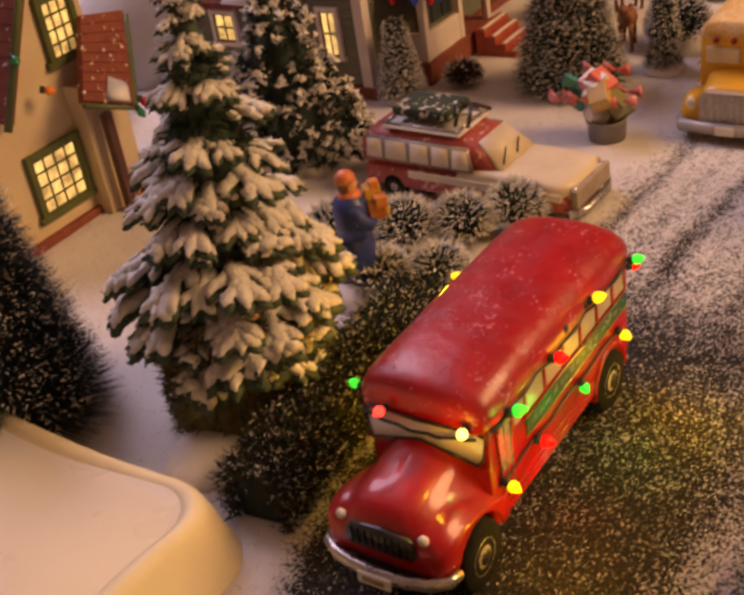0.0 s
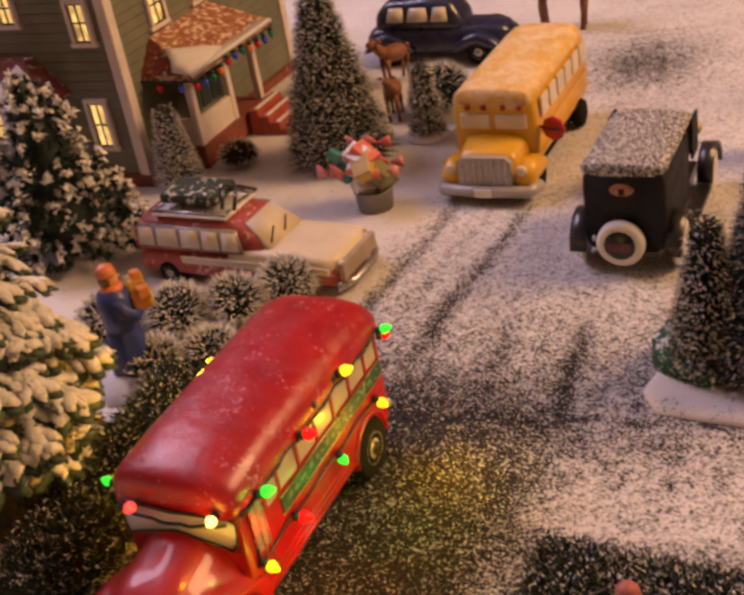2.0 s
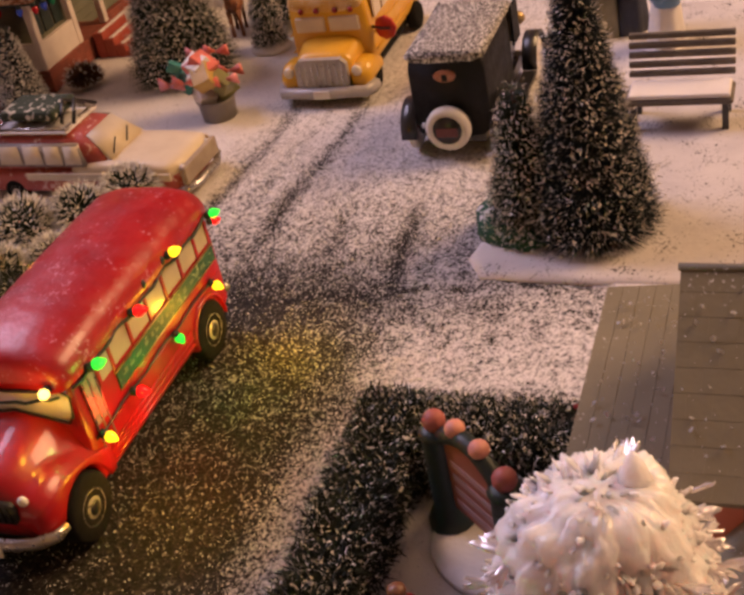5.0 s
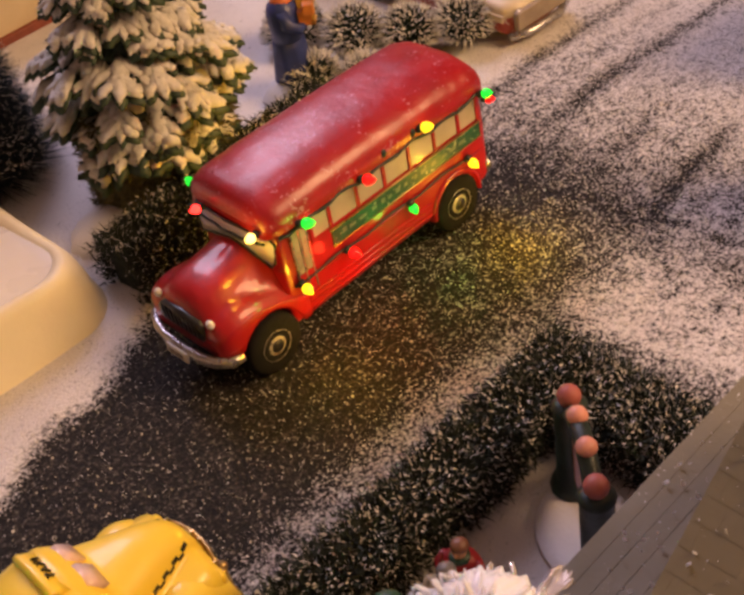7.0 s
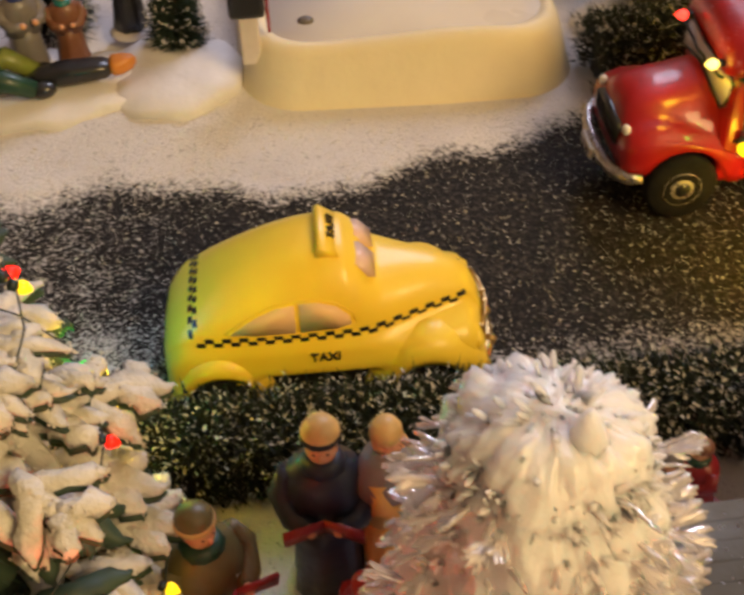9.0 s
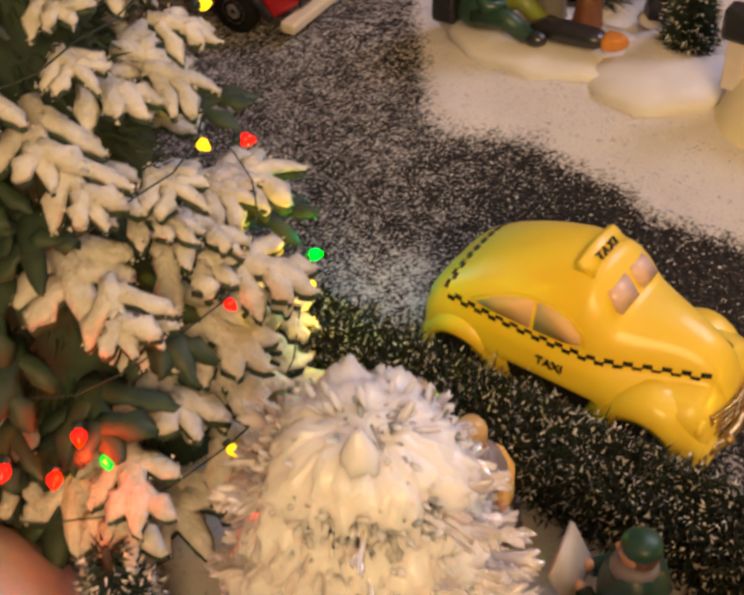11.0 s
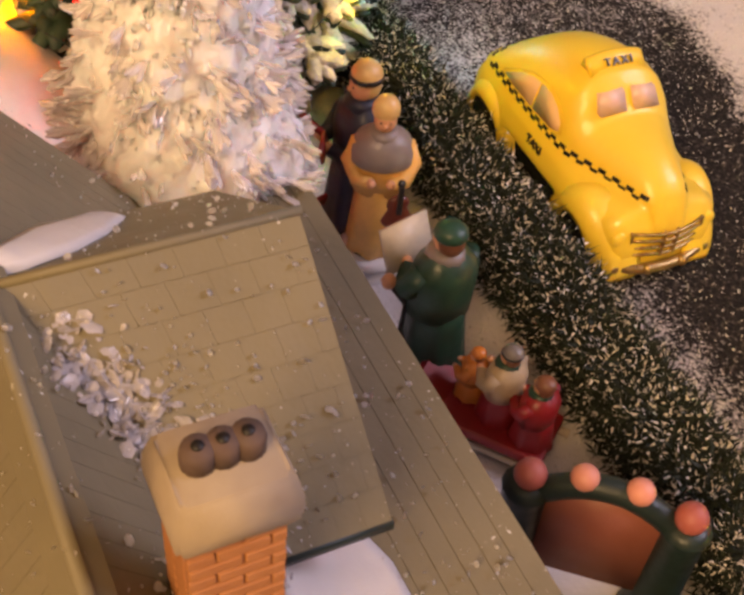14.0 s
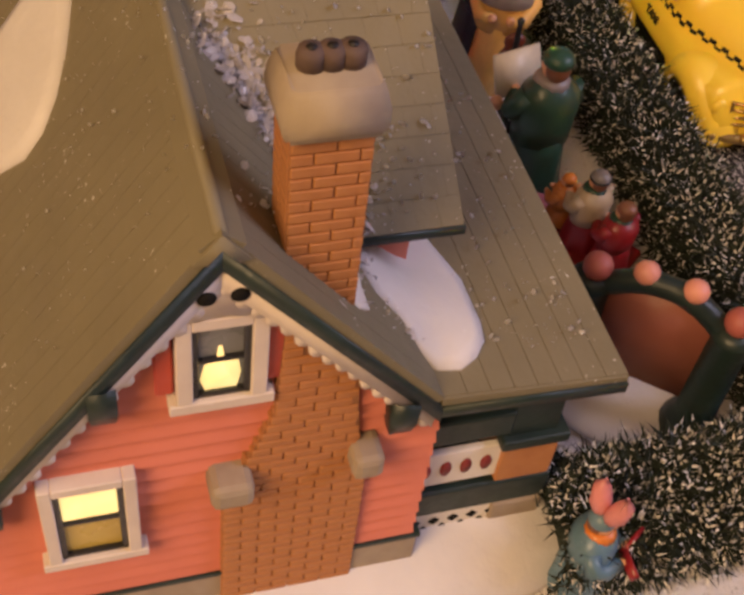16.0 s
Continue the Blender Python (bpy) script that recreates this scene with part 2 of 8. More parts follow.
def tube(bm, pts, radii, n=6, m=0):
    pts = [Vector(p) for p in pts]
    if not isinstance(radii, (list, tuple)):
        radii = [radii] * len(pts)
    loops = []
    for i, p in enumerate(pts):
        d = (pts[min(i + 1, len(pts) - 1)] - pts[max(i - 1, 0)]).normalized()
        side = d.cross(Vector((0, 0, 1)))
        side = side.normalized() if side.length > 1e-4 else Vector((1, 0, 0))
        up = side.cross(d)
        loops.append([p + radii[i] * (math.cos(2 * math.pi * k / n) * side + math.sin(2 * math.pi * k / n) * up) for k in range(n)])
    return rings(bm, loops, m)


def prism(bm, poly, axis, a, b, m=0):
    """A polygon pushed along an axis from a to b; poly gives the other two coordinates in x, y, z order."""
    def put(p, v):
        q = list(p)
        q.insert("xyz".index(axis), v)
        return q
    rows = rings(bm, [[put(p, a) for p in poly], [put(p, b) for p in poly]], m)
    for v in rows[0]:
        for f in v.link_faces:
            f.smooth = False
    return rows


def section(x, hw, z0, z1, p=3.0, n=24, yc=0.0, tuck=1.0):
    """A rounded cross-section of a car body at x; tuck narrows the top."""
    out = []
    for i in range(n):
        a = 2 * math.pi * (i + 0.5) / n
        c, s = math.cos(a), math.sin(a)
        y = math.copysign(abs(c) ** (2 / p), c) * hw
        h = math.copysign(abs(s) ** (2 / p), s)
        k = tuck + (1 - tuck) * (1 - h) / 2
        out.append((x, yc + y * k, (z0 + z1) / 2 + h * (z1 - z0) / 2))
    return out


def spline(keys, x):
    xs = [k[0] for k in keys]
    return [float(np.interp(x, xs, [k[j] for k in keys])) for j in range(1, len(keys[0]))]


def hull(bm, keys, steps=28, m=0, p=3.0, n=24, tuck=1.0):
    """A body from keys of (x, half width, bottom, top), eased between them."""
    a, b = keys[0][0], keys[-1][0]
    xs = np.linspace(a, b, 160)
    vals = np.array([spline(keys, x) for x in xs])
    ker = np.hanning(17)
    ker /= ker.sum()
    pad = np.pad(vals, ((8, 8), (0, 0)), mode="edge")
    vals = np.stack([np.convolve(pad[:, j], ker, "valid") for j in range(3)], 1)
    loops = []
    for i in np.linspace(0, 159, steps).round().astype(int):
        hw, z0, z1 = vals[i]
        end = min(1.0, 0.55 + 0.45 * min(i, 159 - i) / 6)
        zc = (z0 + z1) / 2
        loops.append(section(float(xs[i]), hw * end, zc + (z0 - zc) * end, zc + (z1 - zc) * end, p, n, 0, tuck))
    return rings(bm, loops, m)


def thing(name, x, y, z=0.0, turn=0.0, label="", category="", group="", kind=""):
    ob = new(name)
    ob.matrix_world = pose(x * U, y * U, z * U, 0, 0, turn)
    ob.empty_display_size = 0.01
    return tagged(ob, label, category, group, kind)


def mesh_of(name, bm, mats):
    bmesh.ops.scale(bm, vec=(U, U, U), verts=bm.verts)
    bmesh.ops.recalc_face_normals(bm, faces=bm.faces)
    me = bpy.data.meshes.new(name)
    bm.to_mesh(me)
    bm.free()
    for m in mats if isinstance(mats, (list, tuple)) else [mats]:
        me.materials.append(m)
    return me


def part(name, bm, material, parent=None, label=""):
    ob = new(name, mesh_of(name, bm, material))
    ob.parent = parent
    if label:
        ob["label"] = label
    return ob


def solid(name, bm, material, x=0, y=0, z=0, turn=0, label="", category="", group="", kind=""):
    ob = new(name, mesh_of(name, bm, material))
    ob.matrix_world = pose(x * U, y * U, z * U, 0, 0, turn)
    return tagged(ob, label, category, group, kind)


def raw(name, verts, faces, material, parent=None, label=""):
    me = bpy.data.meshes.new(name)
    me.from_pydata((np.asarray(verts) * U).tolist(), [], faces)
    me.materials.append(material)
    ob = new(name, me)
    ob.parent = parent
    if label:
        ob["label"] = label
    return ob


def B():
    return bmesh.new()




# ---- batches of small pieces ----
RNG = np.random.default_rng(7)


def unit(v):
    return v / np.maximum(np.linalg.norm(v, axis=-1, keepdims=True), 1e-9)


def blades(name, at, way, length, width, material, parent, kind="stuff", label=""):
    """Thin pointed bristles, one triangle each."""
    n = len(at)
    side = unit(np.cross(way, unit(RNG.normal(size=(n, 3))))) * np.reshape(width, (-1, 1)) / 2
    tip = at + way * np.reshape(length, (-1, 1))
    v = np.stack([at - side, at + side, tip], 1).reshape(-1, 3)
    ob = raw(name, v, np.arange(3 * n).reshape(-1, 3).tolist(), material, parent, label)
    return tagged(ob, kind=kind)


def crumbs(name, at, size, material, parent, label=""):
    """Little four-sided grains."""
    n = len(at)
    base = np.array([[1, 1, 1], [1, -1, -1], [-1, 1, -1], [-1, -1, 1]]) / 1.7
    q = unit(RNG.normal(size=(n, 3, 3)))
    v = (np.einsum("kj,nji->nki", base, q) * np.reshape(size, (-1, 1, 1)) + at[:, None]).reshape(-1, 3)
    f = (np.array([[0, 1, 2], [0, 3, 1], [0, 2, 3], [1, 3, 2]])[None] + 4 * np.arange(n)[:, None, None]).reshape(-1, 3)
    return tagged(raw(name, v, f.tolist(), material, parent, label), kind="stuff")


def batch(name, verts, faces, frames, material, parent, smooth=True, label=""):
    """Copies of one small form in one mesh, each by its own 3 x 4 frame."""
    verts = np.asarray(verts)
    fr = np.asarray(frames)
    v = (np.einsum("nij,kj->nki", fr[:, :, :3], verts) + fr[:, None, :, 3]).reshape(-1, 3)
    f = [[i + k * len(verts) for i in face] for k in range(len(fr)) for face in faces]
    ob = raw(name, v, f, material, parent, label)
    if smooth:
        ob.data.polygons.foreach_set("use_smooth", [True] * len(ob.data.polygons))
    return ob


def form(bm):
    bm.verts.index_update()
    v = [tuple(x.co) for x in bm.verts]
    f = [[x.index for x in face.verts] for face in bm.faces]
    bm.free()
    return v, f


# ---- ground ----
def snow_cover(x, y):
    """How much snow lies on the board: 1 deep snow, 0 bare dark road mat."""
    def near(v, c, w):
        return np.exp(-((v - c) / w) ** 2)
    far = np.interp(x, [-4, -2.2, -1.65, -1.47, -1.0, -0.84, -0.65, -0.36, 0.1, 0.4, 1.4, 2, 3, 9],
                    [1.25, 1.10, 0.40, 0.34, 0.30, 0.20, 0.32, 0.38, 0.42, 0.62, 0.66, 0.52, 0.52, 0.5])
    edge = np.interp(x, [-4, -0.2, 0.2, 0.8, 1.2, 1.6, 9], [-0.72, -0.70, -0.60, -0.75, -2.6, -0.9, -0.78])
    wob = 0.05 * np.sin(5.1 * x + 1) + 0.03 * np.sin(13 * x)
    inside = np.clip((far + wob - y) / 0.13 + 0.45, 0, 1) * np.clip((y - edge) / 0.10 + 0.3, 0, 1)
    # how bare the mat is along the road
    bare = np.interp(x, [-4, -1.6, -0.9, -0.2, 0.7, 1.25, 1.6, 2.0, 2.6, 9], [0.50, 0.62, 0.82, 0.92, 0.80, 0.64, 0.52, 0.37, 0.20, 0.10])
    bare = bare - 0.44 * near(y, -0.54, 0.13) * np.clip((1.0 - x) / 0.5, 0, 1) * np.clip((x + 0.9) / 0.4, 0, 1)
    bare = bare + 0.12 * near(y, 0.0, 0.3) * np.clip((0.4 - x) / 0.3, 0, 1) * np.clip((x + 1.3) / 0.3, 0, 1)
    bare = bare - 0.30 * near(x, -1.25, 0.22) * near(y, -0.42, 0.22)
    # junction, with packed snow towards the side street
    side = np.clip((-0.42 - y) / 0.2, 0, 1) * np.clip((x - 0.85) / 0.15, 0, 1) * np.clip((1.75 - x) / 0.2, 0, 1)
    bare = bare * (1 - side) + side * (0.36 + 0.07 * np.sin(7 * x + 3 * y))
    # tyre tracks
    for yc, a, b, k in ((0.43, 1.6, 3.1, 0.30), (0.10, 1.7, 3.1, 0.30), (0.26, 1.9, 2.9, 0.10), (-0.47, 1.4, 2.15, 0.26), (-0.20, 1.5, 2.2, 0.12), (-0.86, 1.0, 1.5, 0.10)):
        bare = bare + k * near(y - 0.03 * np.sin(4 * x), yc, 0.04) * np.clip((x - a) / 0.2, 0, 1) * np.clip((b - x) / 0.3, 0, 1)
    bare = bare + 0.04 * near(x, 1.42, 0.13) * near(y, -0.45, 0.5) * np.clip((y + 1.6) / 0.2, 0, 1) * np.clip((0.4 - y) / 0.3, 0, 1)
    # seam between two road mats
    seam = np.interp(y, [-1.4, -1.1, -0.8, -0.6, -0.3, 0.1], [1.52, 1.53, 1.52, 1.487, 1.44, 1.36]) + 0.012 * np.sin(19 * y)
    bare = bare + (0.17 + 0.1 * np.sin(31 * y)) * near(x, seam, 0.016) * np.clip((y + 1.6) / 0.2, 0, 1) * np.clip((0.25 - y) / 0.2, 0, 1)
    bare = bare + 0.20 * near(x, 1.36, 0.24) * near(y, 0.02, 0.30)
    bare = bare + 0.42 * near(x, 4.68, 0.42) * near(y, -0.06, 0.33)
    return 1 - np.clip(bare * inside, 0, 1)


def ground_height(x, y, s):
    h = 0.018 * s + 0.012 * np.sin(3.1 * x + 1) * np.cos(2.7 * y) * (s > 0.9)
    h = h + 0.05 * np.exp(-((x + 1.35) / 0.45) ** 2 - ((y - 0.75) / 0.22) ** 2)
    return h - 0.018


def make_ground():
    xs = np.concatenate([np.arange(-5, -2.6, 0.06), np.arange(-2.6, 3.2, 0.016), np.arange(3.2, 9.01, 0.05)])
    ys = np.concatenate([np.arange(-4, -1.6, 0.06), np.arange(-1.6, 1.0, 0.016), np.arange(1.0, 7.01, 0.05)])
    gx, gy = np.meshgrid(xs, ys)
    s = snow_cover(gx, gy)
    gz = ground_height(gx, gy, s)
    v = np.stack([gx, gy, gz], -1).reshape(-1, 3)
    i = np.arange(gx.size).reshape(gx.shape)
    f = np.stack([i[:-1, :-1], i[:-1, 1:], i[1:, 1:], i[1:, :-1]], -1).reshape(-1, 4)
    m, nt, b = nodes_of("snow_dusted_road_mat")
    at = nt.nodes.new("ShaderNodeAttribute")
    at.attribute_name = "snow"
    fine, mid, broad, patch = noise_node(nt, 92, 3, 0.7), noise_node(nt, 9, 4), noise_node(nt, 3, 3), noise_node(nt, 30, 3)

    def math_node(op, a, bb):
        n = nt.nodes.new("ShaderNodeMath")
        n.operation = op
        for k, q in enumerate((a, bb)):
            if isinstance(q, (int, float)):
                n.inputs[k].default_value = q
            else:
                nt.links.new(q, n.inputs[k])
        return n.outputs[0]

    lvl = math_node("ADD", math_node("MULTIPLY", at.outputs["Fac"], 0.62), math_node("MULTIPLY", mid.outputs["Fac"], 0.20))
    lvl = math_node("ADD", lvl, math_node("ADD", math_node("MULTIPLY", fine.outputs["Fac"], 1.12), math_node("MULTIPLY", patch.outputs["Fac"], 0.38)))
    cover = ramp_node(nt, math_node("SUBTRACT", lvl, 0.76), [(0.32, (0, 0, 0)), (0.44, (0.5, 0.5, 0.5)), (0.61, (1, 1, 1))])
    matc = ramp_node(nt, fine.outputs["Fac"], [(0.36, (0.004, 0.004, 0.005)), (0.56, (0.022, 0.019, 0.017)), (0.70, (0.16, 0.14, 0.12))])
    snowc = ramp_node(nt, broad.outputs["Fac"], [(0.3, (0.62, 0.59, 0.59)), (0.7, (0.74, 0.71, 0.70))])
    mix = nt.nodes.new("ShaderNodeMix")
    mix.data_type = "RGBA"
    nt.links.new(cover.outputs[0], mix.inputs[0])
    nt.links.new(matc.outputs[0], mix.inputs[6])
    nt.links.new(snowc.outputs[0], mix.inputs[7])
    nt.links.new(mix.outputs[2], b.inputs["Base Color"])
    b.inputs["Roughness"].default_value = 0.75
    b.inputs["Specular IOR Level"].default_value = 0.2
    bump_node(nt, b, fine.outputs["Fac"], 0.55, 0.012)
    ob = raw("ground", v, f.tolist(), m)
    ob.data.polygons.foreach_set("use_smooth", [True] * len(ob.data.polygons))
    ob.data.attributes.new("snow", "FLOAT", "POINT").data.foreach_set("value", s.ravel().astype(np.float32))
    tagged(ob, "display board with dark road mat under patchy artificial snow", "ground", kind="structure")
    # loose grains of snow on the road
    n = 44000
    px, py = RNG.uniform(-2.6, 2.6, n), RNG.uniform(-0.75, 0.6, n)
    sc = snow_cover(px, py)
    keep = (RNG.uniform(size=n) < 0.25 + 0.5 * sc)
    px, py, sc = px[keep], py[keep], sc[keep]
    crumbs("snow_grains", np.stack([px, py, ground_height(px, py, sc) + 0.002], 1), RNG.uniform(0.0015, 0.0045, len(px)), FLECK, None)
    tagged(bpy.data.objects["snow_grains"], "loose white grains of artificial snow on the road", "snow")


make_ground()


# ---- the room round the display ----
def make_room():
    wallm = mat("cream_room_wall", (0.62, 0.50, 0.38), (0.55, 0.44, 0.33), scale=0.3, rough=0.9, bump=0.1)
    floorm = mat("oak_floor", (0.28, 0.17, 0.09), (0.18, 0.10, 0.05), scale=0.5, rough=0.5)
    bm = B()
    box(bm, (-18, -16, -6.2), (20, 18, -6))
    solid("floor", bm, floorm, label="plain brown wooden room floor", category="floor", kind="structure")
    bm = B()
    box(bm, (-18, -16, 13.2), (20, 18, 13.4))
    solid("ceiling", bm, WHITE, label="plain white room ceiling", category="ceiling", kind="structure")
    for nm, lo, hi in (("wall_north", (-18, 18, -6), (20, 18.4, 13.2)), ("wall_south", (-18, -16.4, -6), (20, -16, 13.2)),
                       ("wall_west", (-18.4, -16, -6), (-18, 18, 13.2)), ("wall_east", (20, -16, -6), (20.4, 18, 13.2))):
        bm = B()
        box(bm, lo, hi)
        solid(nm, bm, wallm, label="plain cream painted room wall", category="wall", kind="structure")
    bm = B()
    box(bm, (-5.1, -4.1, -0.45), (9.1, 7.1, -0.06), bev=0.05)
    for x in (-4.7, 8.7):
        for y in (-3.7, 6.7):
            box(bm, (x - 0.3, y - 0.3, -6), (x + 0.3, y + 0.3, -0.45))
    solid("display_table", bm, floorm, label="brown wooden table that carries the village display", category="table", kind="structure")


make_room()


# ---- hedges ----
def hedge(name, path, half, top, count, label, snow=1.0):
    """A clipped bristle hedge along a line of (x, y) points."""
    ob = thing(name, path[0][0], path[0][1], 0, 0, label, "hedge", "bristle hedges")
    pts = np.array(path, float) - np.array(path[0])
    seg = np.diff(pts, axis=0)
    ln = np.linalg.norm(seg, axis=1)
    bm = B()
    for (a, d, l) in zip(pts[:-1], seg, ln):
        t = d / l
        s = np.array([-t[1], t[0]]) * half * 0.72
        poly = [a - s - t * half * 0.1, a + s - t * half * 0.1, a + d + s + t * half * 0.1, a + d - s + t * half * 0.1]
        rings(bm, [[(p[0], p[1], -0.01) for p in poly], [(p[0], p[1], top * 0.8) for p in poly]])
    part("core", bm, HEDGE, ob)
    k = RNG.choice(len(ln), count, p=ln / ln.sum())
    u = RNG.uniform(-0.04, 1.04, count)
    t = seg[k] / ln[k][:, None]
    s = np.stack([-t[:, 1], t[:, 0]], 1)
    c = pts[k] + seg[k] * u[:, None]
    # around the rounded profile: sides and top
    per = RNG.uniform(0, 2 * top + 2 * half, count)
    off = np.where(per < top, -half, np.where(per < top + 2 * half, per - top - half, half))
    z = np.where(per < top, per, np.where(per < top + 2 * half, top, 2 * top + 2 * half - per))
    rough = RNG.normal(0, 0.012, (count, 3))
    p = np.stack([c[:, 0] + s[:, 0] * off * 0.88, c[:, 1] + s[:, 1] * off * 0.88, np.maximum(z * 0.92, 0.004)], 1) + rough
    out = np.stack([s[:, 0] * off / half, s[:, 1] * off / half, np.where(per < top, 0.2, np.where(per < top + 2 * half, 1.0, 0.2))], 1)
    d = unit(out + RNG.normal(0, 0.75, (count, 3)))
    blades("bristles", p, d, RNG.uniform(0.02, 0.045, count), RNG.uniform(0.004, 0.009, count), HEDGE, ob)
    w = RNG.uniform(size=count) < snow * np.where((per > top) & (per < top + 2 * half), 0.40, 0.32)
    blades("frosting", p[w] + d[w] * 0.022, unit(d[w] + RNG.normal(0, 0.8, (w.sum(), 3))), RNG.uniform(0.008, 0.020, w.sum()), RNG.uniform(0.003, 0.0065, w.sum()), FLECK, ob)
    return ob


hedge("hedge", [(-2.7, -0.748), (0.60, -0.762)], 0.074, 0.19, 61000, "long dark green bristle hedge flecked with snow along the road", 0.85)
hedge("hedge", [(0.63, -0.71), (0.64, -1.36)], 0.10, 0.165, 20000, "short dark green bristle hedge flecked with snow beside the garden gate")
hedge("hedge", [(0.24, 0.69), (1.26, 0.77)], 0.10, 0.19, 20000, "dark green bristle hedge dusted with snow beside the road", 0.62)


# ---- trees ----
def brush_tree(x, y, h, r, n=9000, snow=0.5, needle=None, label="", z0=0.03, base=True, tip=0.05, flat=1.0):
    ob = thing("bottle_brush_tree", x, y, 0, 0, label, "tree", "bottle brush trees")
    bm = B()
    tube(bm, [(0, 0, 0), (0, 0, h * 0.97)], [0.022, 0.008], 6)
    part("trunk", bm, BARK, ob)
    if base:
        bm = B()
        lathe(bm, [(0.10, 0), (0.11, 0.01), (0.085, 0.035), (0.03, 0.045)], n=16)
        part("stand", bm, SNOW, ob, "snow-covered round stand")
    z = z0 + (h - z0) * (1 - np.sqrt(RNG.uniform(0, 1, n)))
    k = 1 - (z - z0) / (h - z0)
    rad = tip + (r - tip) * k
    rad = rad * RNG.uniform(0.78, 1.06, n) * (1 + 0.05 * np.sin(z * 40))
    a = RNG.uniform(0, 2 * np.pi, n)
    d = unit(np.stack([np.cos(a), np.sin(a) * flat, RNG.normal(0.12, 0.16, n)], 1))
    st = RNG.uniform(0.1, 0.6, n)
    at = np.stack([0 * z, 0 * z, z], 1) + d * (rad * st)[:, None]
    blades("bristles", at, d, rad * (1 - st), RNG.uniform(0.005, 0.009, n), needle or NEEDLE, ob)
    w = RNG.uniform(size=n) < snow
    e = np.stack([0 * z, 0 * z, z], 1)[w] + d[w] * (rad[w] * RNG.uniform(0.8, 1.02, w.sum()))[:, None]
    blades("frosting", e, unit(d[w] + RNG.normal(0, 0.7, (w.sum(), 3))), RNG.uniform(0.010, 0.022, w.sum()), RNG.uniform(0.0035, 0.007, w.sum()), FLECK, ob)
    return ob


def spray_form(seed, pairs=((0.16, 0.46), (0.38, 0.44), (0.60, 0.34)), fat=0.62, n=6, spread=52):
    """A flat fir spray: one lumpy main finger with shorter ones to both sides, drooping at the tips."""
    rng = np.random.default_rng(seed)
    bm = B()
    def finger(a, way, ln, w):
        way = Vector(way).normalized()
        side = Vector((-way.y, way.x, 0)).normalized()
        up = way.cross(side) * -1
        loops = []
        for t, k in ((0, 0.60), (0.22, 1.0), (0.45, 0.9), (0.66, 1.0), (0.86, 0.68), (0.97, 0.34), (1.0, 0.10)):
            c = Vector(a) + way * ln * t + Vector((0, 0, -0.20 * ln * t * t)) + Vector(rng.normal(0, 0.016, 3))
            k = k * rng.uniform(0.85, 1.15)
            loops.append([c + w * k * rng.uniform(0.72, 1.28) * (math.cos(2 * math.pi * i / n) * side + 0.6 * math.sin(2 * math.pi * i / n) * up) for i in range(n)])
        rings(bm, loops)
    finger((0, 0, 0), (1, 0, 0), 1.0, 0.17 * fat)
    for x, ln in pairs:
        for s in (-1, 1):
            a = math.radians(spread + rng.normal(0, 7)) * s
            finger((x, 0, -0.2 * x * x), (math.cos(a), math.sin(a), rng.normal(-0.12, 0.1)), ln * rng.uniform(0.85, 1.2), 0.15 * fat)
    return form(bm)


SPRAYS = [spray_form(21, ((0.14, 0.44), (0.40, 0.46), (0.64, 0.36)), 0.78), spray_form(22, ((0.10, 0.42), (0.34, 0.46), (0.58, 0.40), (0.78, 0.26)), 0.70), spray_form(23, ((0.22, 0.50), (0.52, 0.46)), 0.84)]

FANS = [spray_form(41, ((0.16, 0.62), (0.46, 0.50)), 0.86, 7, 50), spray_form(42, ((0.12, 0.58), (0.40, 0.54)), 0.90, 7, 58), spray_form(43, ((0.20, 0.66), (0.54, 0.42)), 0.88, 7, 46)]


